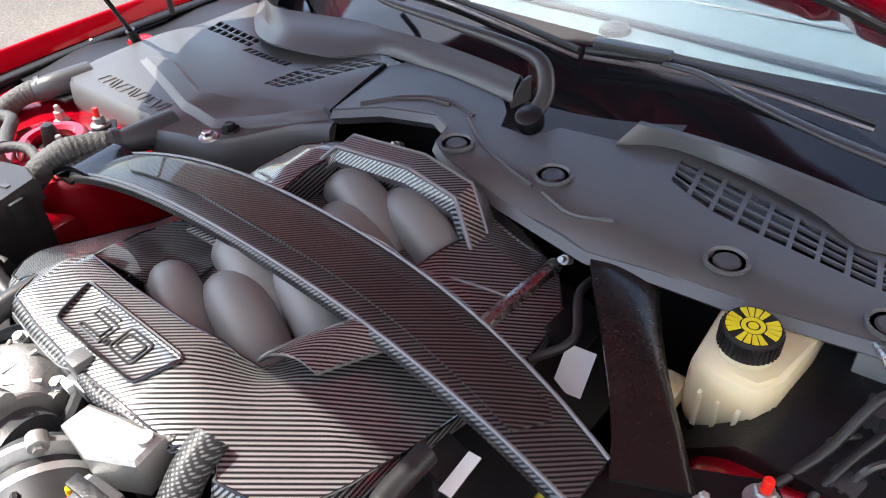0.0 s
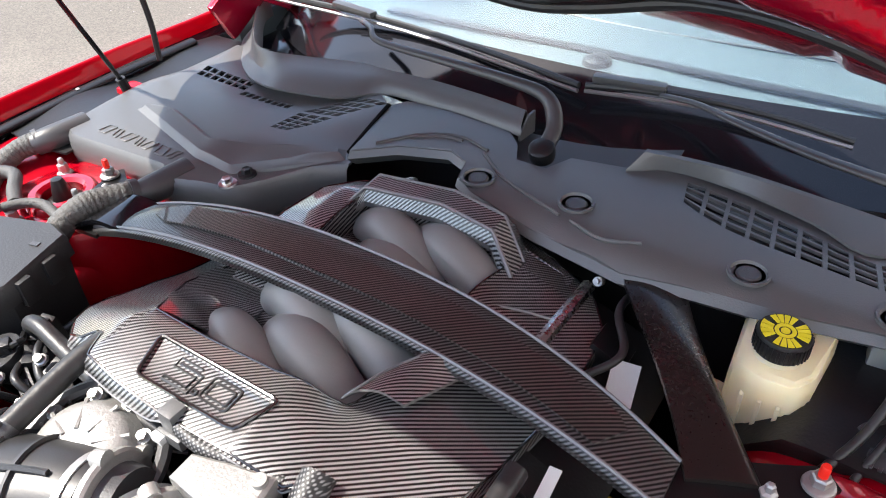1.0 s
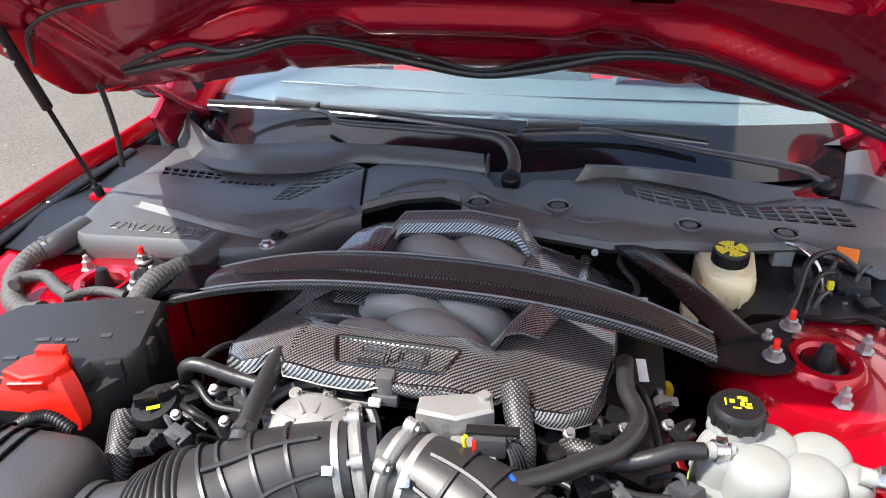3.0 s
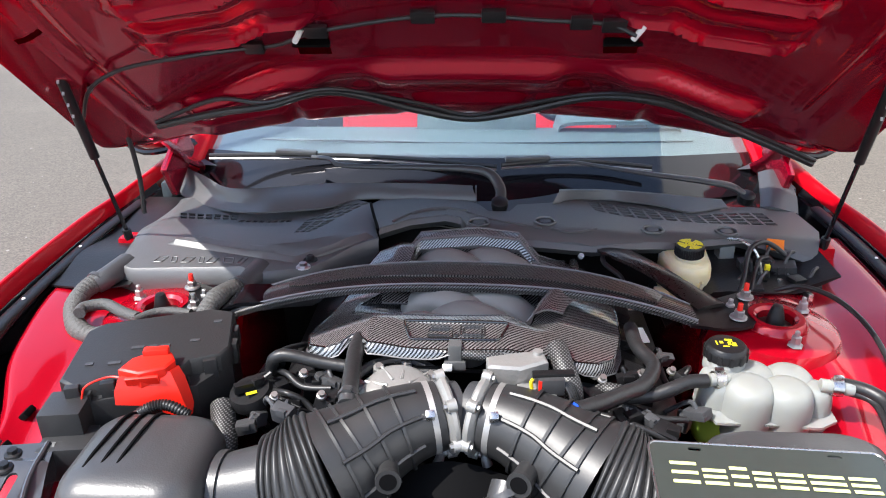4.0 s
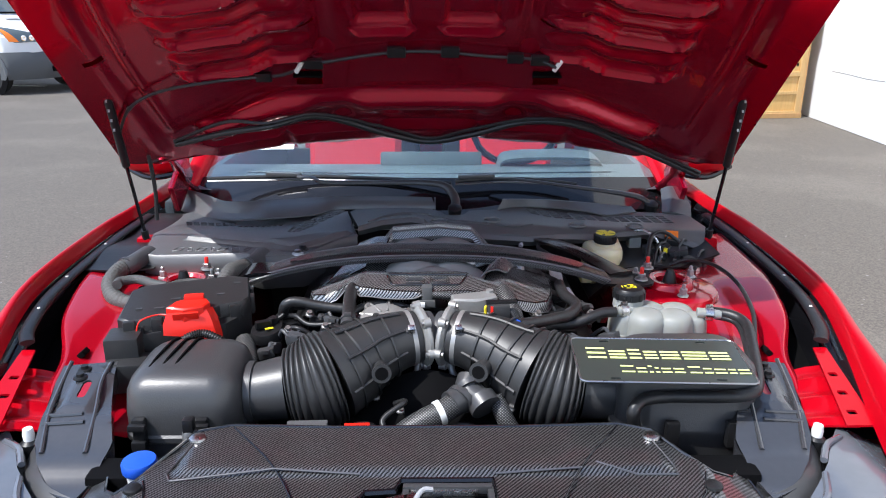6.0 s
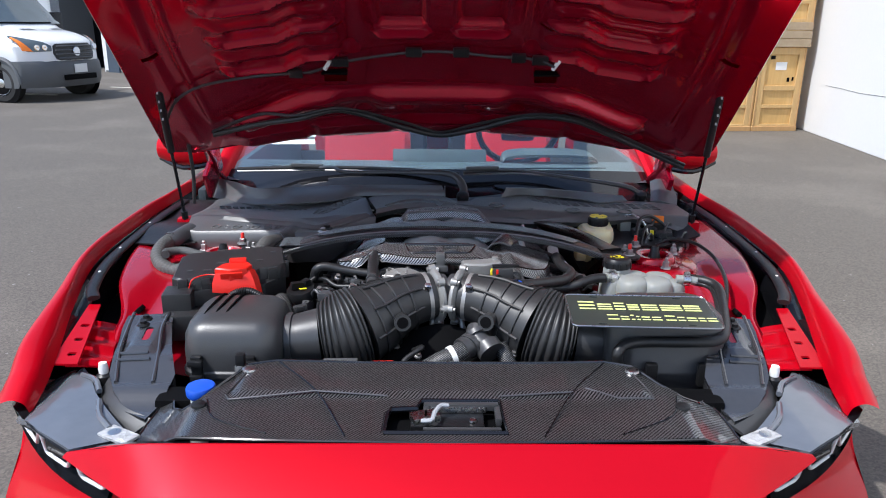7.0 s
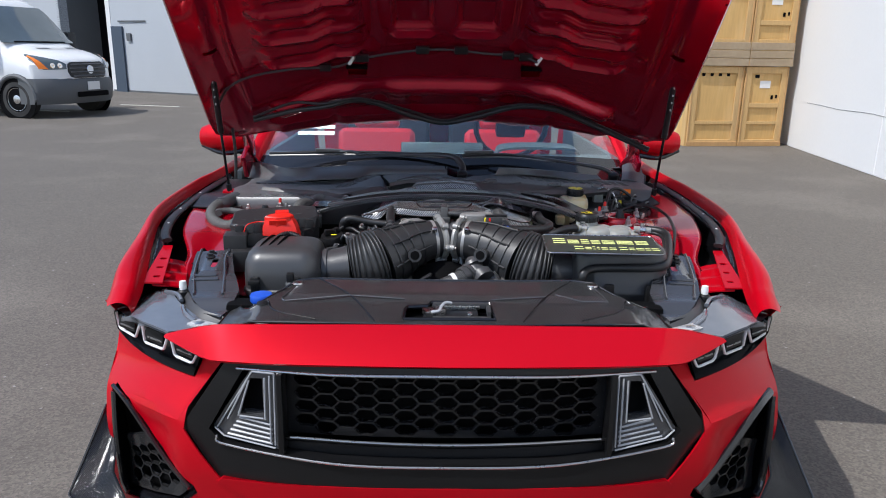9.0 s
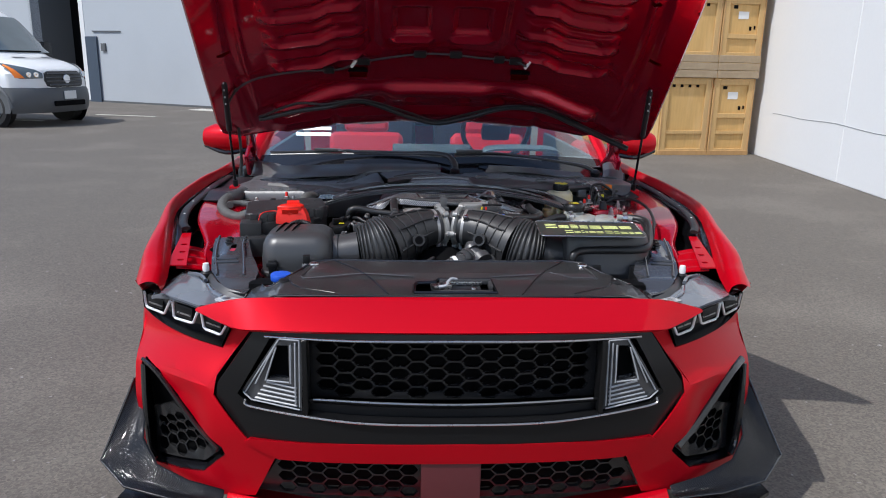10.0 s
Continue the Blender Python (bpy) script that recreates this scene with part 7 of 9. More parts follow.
def build_coolant_tank():
    ct = thing("coolant_tank", (0.50, 0.17, 0.74), "milky white coolant expansion tank with a black cap", "coolant tank")
    for x, y, r, z0, z1 in ((0.438, 0.216, 0.040, 0.74, 0.870), (0.472, 0.184, 0.042, 0.765, 0.874), (0.530, 0.182, 0.042, 0.765, 0.872), (0.486, 0.228, 0.044, 0.77, 0.870), (0.548, 0.226, 0.042, 0.77, 0.868), (0.578, 0.196, 0.030, 0.775, 0.862)):
        part("tank_lobe", lathe([(r * 0.7, z0), (r * 0.90, z0 + 0.006), (r, z0 + 0.02), (r, z1 - 0.040), (r * 0.97, z1 - 0.024), (r * 0.88, z1 - 0.011), (r * 0.72, z1 - 0.004), (r * 0.4, z1), (0, z1)], (x, y, 0), n=32), COOLANT, ct, "", 60)
    part("tank_seam", sheet([(0.415, 0.148), (0.575, 0.142), (0.606, 0.160), (0.610, 0.235), (0.575, 0.268), (0.415, 0.262), (0.396, 0.22)], lambda x, y: Vector((x, y, 0.818)), 0.03, (), 0.005), COOLANT, ct, "moulded seam of the tank")
    part("coolant", lathe([(0.036, 0.742), (0.0412, 0.76), (0.0412, 0.795), (0, 0.795)], (0.438, 0.214, 0), n=28), LIME, ct, "lime green coolant showing through")
    part("tank_neck", lathe([(0.034, 0.860), (0.033, 0.880), (0.030, 0.884)], (0.447, 0.245, 0), n=28), COOLANT, ct)
    c = (0.447, 0.245, 0.879)
    cap = part("cap", lathe([(0.0325, 0), (0.0345, 0.003), (0.0345, 0.014), (0.033, 0.020), (0.029, 0.025), (0.020, 0.0262), (0, 0.0265)], c, n=44), BLACK, ct, "black grip cap", 30)
    for k in range(12):
        a = math.tau * k / 12
        part("cap_grip", box((c[0] + 0.0345 * math.cos(a), c[1] + 0.0345 * math.sin(a), c[2] + 0.009), (0.004, 0.007, 0.015), (0, 0, math.degrees(a)), 0.0015), BLACK, cap)
    for x, y, w, d in ((0.004, 0.010, 0.012, 0.004), (0.006, 0.005, 0.007, 0.003), (-0.009, 0.002, 0.006, 0.006), (0.003, -0.002, 0.005, 0.007), (0.011, -0.001, 0.006, 0.004), (0.010, -0.007, 0.008, 0.003), (-0.004, -0.010, 0.010, 0.002), (-0.017, 0.0, 0.002, 0.012)):
        part("cap_print", box((c[0] + x, c[1] + y, c[2] + 0.0268), (w, d, 0.001)), YELLOW, cap, "yellow printed symbol bar")
    for p, q in (((0.440, 0.200, 0.866), (0.408, 0.192, 0.868)), ((0.580, 0.186, 0.868), (0.628, 0.178, 0.866))):
        part("hose_nipple", tube([p, q], 0.011, 12, 1), COOLANT, ct)
        m = (Vector(p) + Vector(q)) / 2
        part("spring_clamp", tube([m - (Vector(q) - Vector(p)).normalized() * 0.008, m + (Vector(q) - Vector(p)).normalized() * 0.008], 0.0145, 14, 1), STEEL, ct, "bright spring clamp")
        part("clamp_ear", box(m + Vector((0, 0, 0.016)), (0.014, 0.008, 0.010), bev=0.002), STEEL, ct)


def build_sign():
    m = pose(0.420, -0.078, 0.890, 4, 0, -2.5)
    sg = thing("name_plate", (0.420, -0.078, 0.885), "dark plate with two rows of yellow-green printed bars", "plate")
    holes = [rrect(0.018, 0.006, 0.003, 3, x, y) for x in (-0.09, 0.09) for y in (-0.064, 0.064)]
    pl = sheet(rrect(0.305, 0.152, 0.012, 5), lambda x, y: Vector((x, y, 0)), 0.04, holes, 0.0025)
    bmesh.ops.transform(pl, verts=pl.verts, matrix=m)
    part("plate", pl, SIGNBLK, sg)
    rim = [m @ Vector((x, y, 0.0)) for x, y in rrect(0.303, 0.150, 0.012, 5)]
    part("plate_edge", tube(rim + rim[:1], 0.0018, 6, 1, False), CHROME_SOFT, sg, "thin pale edge of the plate")

    def bar(x, y, w, h):
        b = box((x + w / 2, y + h / 2, 0.0016), (w, h, 0.0012), bev=0.0005, seg=1)
        bmesh.ops.transform(b, verts=b.verts, matrix=m)
        part("printed_bar", b, SIGNYEL, sg, "plain yellow-green printed bar")

    x = -0.128
    for w, h in ((0.034, 0.038), (0.030, 0.028), (0.022, 0.034), (0.024, 0.028), (0.034, 0.028), (0.044, 0.028), (0.034, 0.028)):
        for k in range(3):
            bar(x, k * (h - 0.006) / 2, w, 0.0058)
        x += w + 0.0055
    x = -0.076
    for w, h in ((0.023, 0.023), (0.017, 0.016), (0.007, 0.023), (0.007, 0.018), (0.017, 0.016), (0.019, 0.016), (0.0, 0), (0.021, 0.023), (0.015, 0.018), (0.020, 0.016), (0.013, 0.016), (0.020, 0.016)):
        if w:
            for k in range(2):
                bar(x, -0.046 + k * (h - 0.0045), w, 0.0042)
        x += w + 0.004


def build_air_intake():
    ab = thing("air_filter_box", (-0.44, -0.03, 0.66), "black moulded air filter box with clipped lid", "air filter box")
    o = rrect(0.205, 0.195, 0.045, 6)
    rings = []
    for z, k, dy in ((0.66, 0.90, 0), (0.745, 0.98, 0), (0.750, 1.04, 0), (0.760, 1.04, 0), (0.764, 1.0, 0), (0.80, 1.0, 0.0), (0.835, 0.975, 0.004), (0.855, 0.90, 0.008), (0.866, 0.76, 0.012), (0.870, 0.55, 0.014)):
        rings.append([Vector((-0.440 + x * k, -0.020 + y * k + dy, z)) for x, y in o])
    part("box_body", skin(rings), BLACK_SHEEN, ab, "", 40)
    for k in range(3):
        xx = -0.485 + 0.022 * k
        # black tubes draw the shade of the grooves on the lid
        part("lid_groove", tube([(xx, 0.085, 0.850), (xx - 0.006, 0.055, 0.871), (xx - 0.014, -0.02, 0.8715), (xx - 0.018, -0.055, 0.866)], 0.0028, 6, 4), DARK, ab, "moulded groove")
    for x in (-0.505, -0.395):
        cl = part("lid_clip", box((x, -0.124, 0.775), (0.022, 0.014, 0.055), bev=0.004), BLACK, ab, "black spring clip")
        part("clip_bow", box((x, -0.134, 0.790), (0.030, 0.012, 0.012), bev=0.003), BLACK, cl)
        part("clip_bow", box((x, -0.132, 0.748), (0.026, 0.016, 0.03), bev=0.005), BLACK, cl)

    def duct(name, sgn):
        t = thing(name, (sgn * 0.2, 0.02, 0.72), "black ribbed rubber intake tube from air box to throttle", "intake tube", "intake tubes")
        cx = 0.016
        path = [(cx + sgn * a, y, z) for a, y, z in ((0.385, -0.010, 0.787), (0.340, -0.009, 0.790), (0.284, -0.002, 0.795))]
        part("smooth_duct", tube(path, [0.056, 0.055, 0.062], 32, 5), BLACK_SHEEN, t, "smooth black duct", 60)
        part("duct_ring", tube([(cx + sgn * 0.352, -0.009, 0.7895), (cx + sgn * 0.340, -0.009, 0.790)], 0.0595, 32, 1), BLACK_SHEEN, t)
        bel = [(cx + sgn * a, y, z) for a, y, z in ((0.276, -0.002, 0.795), (0.235, 0.003, 0.802), (0.198, 0.018, 0.811))]
        part("bellows", tube(bel, lambda u: 0.070 + 0.018 * math.sin(math.pi * min(0.55, u * 0.7)) + 0.0065 * abs(math.cos(u * 8.5 * math.pi)) ** 0.7, 44, 60), RUBBER_SHEEN, t, "ribbed rubber bellows", 80)
        sm = [(cx + sgn * a, y, z) for a, y, z in ((0.200, 0.017, 0.811), (0.166, 0.038, 0.822), (0.128, 0.062, 0.838), (0.080, 0.084, 0.850), (0.035, 0.099, 0.855))]
        rr = [0.090, 0.082, 0.071, 0.060, 0.053]
        part("elbow", tube(sm, rr, 36, 6), RUBBER_SHEEN, t, "smooth rubber elbow", 60)
        line = spline(sm, 6)
        rad = lambda i: ramp([(0, rr[0]), (6, rr[1]), (12, rr[2]), (18, rr[3]), (24, rr[4])], i)
        for i in (4, 8, 12, 16):
            d = (line[i + 1] - line[i - 1]).normalized()
            part("hoop_rib", tube([line[i] - d * 0.0022, line[i] + d * 0.0022], rad(i) + 0.0042, 36, 1), RUBBER_SHEEN, t)
        for a in (20, 62, 104):
            pts = []
            for i in range(1, 20):
                d = (line[i + 1] - line[i - 1]).normalized()
                side = d.cross(Vector((0, 0, 1))).normalized()
                if side.y > 0:
                    side = -side
                up = Vector((0, 0, 1))
                pts.append(line[i] + (side * math.cos(radians(a - 20)) + up * math.sin(radians(a - 20))) * (rad(i) + 0.0015))
            part("long_rib", tube(pts, 0.0036, 6, 1), RUBBER_SHEEN, t)
        # breather stub below
        root = Vector((cx + sgn * 0.112, 0.040, 0.826))
        tip = Vector((cx + sgn * 0.099, -0.034, 0.841)) if sgn < 0 else Vector((cx + sgn * 0.082, -0.034, 0.843))
        part("breather_stub", tube([root, root * 0.4 + tip * 0.6 + Vector((0, 0, 0.002)), tip], [0.020, 0.0165, 0.0160], 20, 3), RUBBER_SHEEN, t, "short rubber stub", 50)
        d = (tip - root).normalized()
        part("stub_rim", tube([tip - d * 0.006, tip + d * 0.002], 0.0185, 20, 1), RUBBER_SHEEN, t)
        # solid black disc shows the bore's inner shade
        part("stub_bore", tube([tip + d * 0.001, tip + d * 0.0028], 0.0125, 18, 1), DARK, t, "black disc for the dark open end of the stub")
        cl = line[22]
        d = (line[23] - line[21]).normalized()
        part("hose_clamp", tube([cl - d * 0.0045, cl + d * 0.0045], 0.0565, 36, 1), ZINC, t, "slotted steel hose clamp")
        part("clamp_screw", box(cl + Vector((-sgn * 0.004, -0.046, 0.038)), (0.014, 0.012, 0.024), (35, 0, 8), 0.003), STEEL, t)

    duct("intake_tube", -1)
    duct("intake_tube", 1)
    # second filter box below the plate
    rb = thing("air_filter_box", (0.50, -0.03, 0.66), "black air filter box under the plate", "air filter box")
    rings = [[Vector((0.480 + x * k * 1.28, -0.020 + y * k * 0.85, z)) for x, y in o] for z, k in ((0.66, 0.95), (0.74, 1.0), (0.752, 1.05), (0.762, 1.05), (0.768, 0.99), (0.850, 0.97), (0.874, 0.90), (0.886, 0.75))]
    part("box_body", skin(rings), BLACK_SHEEN, rb, "", 40)
    for x in (0.44, 0.55):
        part("lid_clip", box((x, -0.122, 0.765), (0.024, 0.016, 0.05), bev=0.004), BLACK, rb, "black spring clip")
    # throttle bodies
    tb = thing("throttle_body", (0.02, 0.13, 0.78), "cast aluminium twin throttle body with sensors", "throttle body")
    for sgn in (-1, 1):
        ax = Vector((sgn * 0.93, -0.34, -0.06)).normalized()
        at = Vector((0.016 + sgn * 0.030, 0.101, 0.855))
        part("throttle_flange", lathe([(0.050, -0.010), (0.060, -0.010), (0.063, -0.007), (0.063, -0.001), (0.058, 0.003), (0.053, 0.006)], at, ax, 40), ALU, tb, "cast aluminium flange")
        # dark grey instead of ALU: shade between the flanges put into the colour
        part("throttle_barrel", lathe([(0.046, -0.028), (0.050, -0.009)], at, ax, 32), GREY_DARK, tb, "throttle barrel in dark grey for the shade")
        e1 = ax.orthogonal().normalized()
        e2 = ax.cross(e1)
        for k in range(6):
            a = radians(30 + 60 * k)
            p = at + (e1 * math.cos(a) + e2 * math.sin(a)) * 0.062
            part("bolt_boss", tube([p - ax * 0.010, p + ax * 0.004], [0.0100, 0.0092], 12, 1), ALU, tb)
            part("boss_bolt", tube([p + ax * 0.003, p + ax * 0.009], 0.0052, 6, 1), STEEL_DULL, tb, "", 20)
        part("lower_lug", tube([at + Vector((sgn * 0.002, -0.006, -0.050)), at + Vector((sgn * 0.005, -0.014, -0.070)), at + Vector((sgn * 0.009, -0.018, -0.082))], [0.008, 0.007, 0.009], 12, 3), ALU, tb)
    hs = [(0.052, 0.140), (0.050, 0.170), (0.090, 0.182), (0.140, 0.194), (0.148, 0.160), (0.104, 0.136)]
    part("valve_housing", prism(hs, 0.868, 0.919, None, 0.010, 3), ALU, tb, "pale cast motor housing", 40)
    part("housing_lug", tube([(0.132, 0.180, 0.905), (0.132, 0.180, 0.924)], 0.008, 14, 1), ALU, tb)
    part("valve_housing", box((0.128, 0.118, 0.858), (0.06, 0.04, 0.07), (0, 0, 4), 0.008), ALU, tb)
    drum, lean = Vector((-0.088, 0.132, 0.842)), Vector((0.10, -0.30, 0.95)).normalized()
    part("gear_cover", lathe([(0.060, 0.0), (0.066, 0.006), (0.066, 0.020), (0.061, 0.026), (0.056, 0.038), (0.048, 0.046), (0.020, 0.049), (0, 0.049)], drum, lean, 44), ALU, tb, "round cast motor cover", 40)
    e1 = lean.orthogonal().normalized()
    e2 = lean.cross(e1)
    for k in range(9):
        a = math.tau * k / 9
        q = drum + (e1 * math.cos(a) + e2 * math.sin(a)) * 0.066
        part("bolt_boss", tube([q, q + lean * 0.030], [0.0105, 0.0090], 12, 1), ALU, tb)
        part("boss_bolt", tube([q + lean * 0.029, q + lean * 0.036], 0.0058, 6, 1), STEEL_DULL, tb, "", 20)
        part("cover_rib", tube([drum + lean * 0.049 + (e1 * math.cos(a) + e2 * math.sin(a)) * 0.020, drum + lean * 0.041 + (e1 * math.cos(a) + e2 * math.sin(a)) * 0.057], 0.0028, 6, 1), ALU, tb)
    arc = [drum + lean * 0.016 + (e1 * math.cos(a) + e2 * math.sin(a)) * 0.084 for a in (math.tau * k / 40 for k in range(41))]
    part("plenum_ring", tube(arc, 0.0085, 8, 1, False), BLACK_SHEEN, tb, "black ribbed plenum mouth")
    for p in arc[:-1:3]:
        out = (p - drum - lean * 0.016).normalized()
        part("plenum_rib", tube([p + lean * 0.004 - out * 0.010, p + out * 0.016 - lean * 0.020], 0.0024, 6, 1), BLACK_SHEEN, tb)
    part("gasket", patch([[(-0.07, 0.185, 0.872), (0.0, 0.192, 0.876), (0.08, 0.195, 0.872)], [(-0.075, 0.205, 0.862), (0.0, 0.210, 0.866), (0.09, 0.212, 0.862)]], 6, 2, 0.006), BLACK, tb)
    cn = part("plug", box((0.148, 0.122, 0.903), (0.040, 0.030, 0.030), (0, 0, 8), 0.004), BLACK_SHEEN, tb, "black wiring plug")
    part("plug_lock", box((0.132, 0.1065, 0.906), (0.0055, 0.004, 0.022), bev=0.001), REDCAP, cn, "red locking tab")
    part("plug_bracket", box((0.152, 0.122, 0.9205), (0.064, 0.013, 0.006), (0, 0, 6), 0.002), BLACK, cn)
    part("plug_seal", tube([(0.120, 0.112, 0.898), (0.1185, 0.112, 0.910), (0.121, 0.113, 0.916)], 0.0028, 8, 3), YELLOW, cn, "yellow seal")
    for k in range(5):
        part("plug_wire", tube([(0.158 + 0.003 * k, 0.120, 0.905), (0.172 + 0.003 * k, 0.112 + 0.002 * k, 0.902), (0.182 + 0.004 * k, 0.095 + 0.004 * k, 0.880 - 0.003 * k), (0.186 + 0.004 * k, 0.085, 0.850)], 0.0024, 6, 4), RUBBER, cn)
    part("pressure_sensor", join(box((0.0, 0.19, 0.912), (0.022, 0.022, 0.035), bev=0.004), box((0.0, 0.185, 0.893), (0.036, 0.020, 0.016), bev=0.004)), GREY, tb, "grey pressure sensor")
    part("sensor_clip", box((-0.012, 0.172, 0.893), (0.016, 0.008, 0.010), bev=0.002), WHITE, tb)


def build_fuse_box():
    fb = thing("fuse_box", (-0.51, 0.22, 0.76), "dusty black fuse box with moulded marks on its lid", "fuse box")
    top = [(-0.648, 0.255), (-0.630, 0.280), (-0.455, 0.335), (-0.415, 0.328), (-0.388, 0.222), (-0.398, 0.200), (-0.440, 0.180), (-0.446, 0.160), (-0.60, 0.108), (-0.626, 0.122)]
    tilt = lambda x, y: 0.893 + 0.05 * (y - 0.22)
    part("lid", sheet(top, lambda x, y: Vector((x, y, tilt(x, y))), 0.03, (), 0.012), BLACK_DUST, fb)
    loop = dense(top, 0.05)
    sk = skin([[Vector((x, y, tilt(x, y) - d)) + Vector(((x + 0.51) * k, (y - 0.22) * k, 0)) for x, y in loop + loop[:1]] for d, k in ((0.0, 0.0), (0.004, 0.03), (0.035, 0.04), (0.036, -0.02), (0.13, -0.06))], False, False)
    part("housing", sk, BLACK_DUST, fb, "", 40)
    for x, y, a in ((-0.410, 0.190, 22), (-0.462, 0.150, 18), (-0.388, 0.245, 100), (-0.400, 0.290, 100), (-0.55, 0.118, 18), (-0.60, 0.102, 18)):
        part("lid_clip", box((x, y, 0.868), (0.022, 0.014, 0.04), (0, 0, a), 0.003), BLACK_DUST, fb, "lid clip")
    for x, y, w in ((-0.54, 0.21, 0.02), (-0.515, 0.214, 0.012), (-0.495, 0.217, 0.016), (-0.45, 0.235, 0.016), (-0.60, 0.16, 0.012), (-0.56, 0.165, 0.02), (-0.43, 0.295, 0.014)):
        part("moulded_mark", box((x, y, tilt(x, y) + 0.001), (w, 0.008, 0.0016), (0, 0, 14)), GREY_DARK, fb, "moulded unreadable mark")
    part("relay_box", box((-0.605, 0.085, 0.835), (0.065, 0.065, 0.07), (0, 0, 8), 0.006), BLACK_DUST, fb)
    for k in range(5):
        part("housing_rib", box((-0.575 + 0.035 * k, 0.105 + 0.012 * k, 0.845), (0.004, 0.012, 0.06), (0, 0, 14)), BLACK_DUST, fb)
    part("lower_housing", prism([(-0.63, 0.12), (-0.60, 0.09), (-0.42, 0.15), (-0.385, 0.22), (-0.41, 0.32), (-0.62, 0.27)], 0.74, 0.862, None, 0.006), BLACK_DUST, fb, "lower half of the housing", 30)
    part("relay_box", box((-0.59, 0.05, 0.800), (0.08, 0.06, 0.06), (0, 0, 8), 0.006), BLACK_DUST, fb)
    part("thin_wire", tube([(-0.585, 0.095, 0.865), (-0.575, 0.10, 0.89), (-0.545, 0.12, 0.895), (-0.51, 0.115, 0.893)], 0.0018, 6, 5), REDCAP, fb, "thin red wire")
    rc = thing("terminal_cover", (-0.46, 0.10, 0.82), "bright red plastic battery terminal cover on the fuse box", "terminal cover")
    top = [(-0.528, 0.118), (-0.520, 0.150), (-0.500, 0.168), (-0.462, 0.172), (-0.448, 0.150), (-0.455, 0.126), (-0.490, 0.108)]
    cap = prism(top, 0.880, 0.912, None, 0.007, 3)
    part("cover_cap", cap, REDCAP, rc, "", 40)
    part("cover_flap", skin([[Vector(p) for p in r] for r in ([(-0.526, 0.112, 0.900), (-0.450, 0.130, 0.902), (-0.444, 0.150, 0.900), (-0.515, 0.135, 0.900)], [(-0.530, 0.098, 0.882), (-0.440, 0.122, 0.884), (-0.434, 0.145, 0.884), (-0.520, 0.125, 0.882)], [(-0.530, 0.094, 0.860), (-0.432, 0.120, 0.852), (-0.426, 0.140, 0.852), (-0.520, 0.115, 0.860)], [(-0.470, 0.108, 0.850), (-0.428, 0.120, 0.838), (-0.424, 0.138, 0.838), (-0.462, 0.128, 0.850)], [(-0.455, 0.108, 0.826), (-0.430, 0.116, 0.820), (-0.426, 0.132, 0.820), (-0.450, 0.126, 0.826)])]), REDCAP, rc, "hanging flap of the cover", 30)
    part("cover_tab", box((-0.485, 0.166, 0.914), (0.040, 0.016, 0.014), (0, 0, 10), 0.004), REDCAP, rc)
    part("cover_rib", box((-0.488, 0.112, 0.895), (0.050, 0.006, 0.018), (20, 0, 12), 0.002), REDCAP, rc)
    oc = thing("oil_filler_cap", (-0.335, 0.165, 0.76), "black oil filler cap with a yellow mark", "filler cap")
    part("filler_neck", tube([(-0.30, 0.20, 0.74), (-0.325, 0.18, 0.79), (-0.335, 0.168, 0.825)], 0.026, 16, 3), BLACK, oc)
    part("cap_body", lathe([(0.026, 0), (0.036, 0.004), (0.037, 0.016), (0.033, 0.026), (0, 0.027)], (-0.335, 0.167, 0.822), (-0.12, -0.2, 1), 20), BLACK, oc, "", 30)
    part("cap_grip", box((-0.338, 0.162, 0.855), (0.050, 0.012, 0.018), (10, 5, 35), 0.004), BLACK, oc)
    part("cap_print", box((-0.330, 0.148, 0.851), (0.018, 0.006, 0.001), (12, 5, 35)), YELLOW, oc, "yellow printed mark")


def rad_z(x, y):
    z = 0.807 + 0.06 * (y + 0.175)
    z += 0.008 * bump1(x, -0.385, 0.385, 0.012) * bump1(y, -0.288, -0.02, 0.010)
    z -= 0.05 * max(0, abs(x) - 0.44) / 0.1
    return z


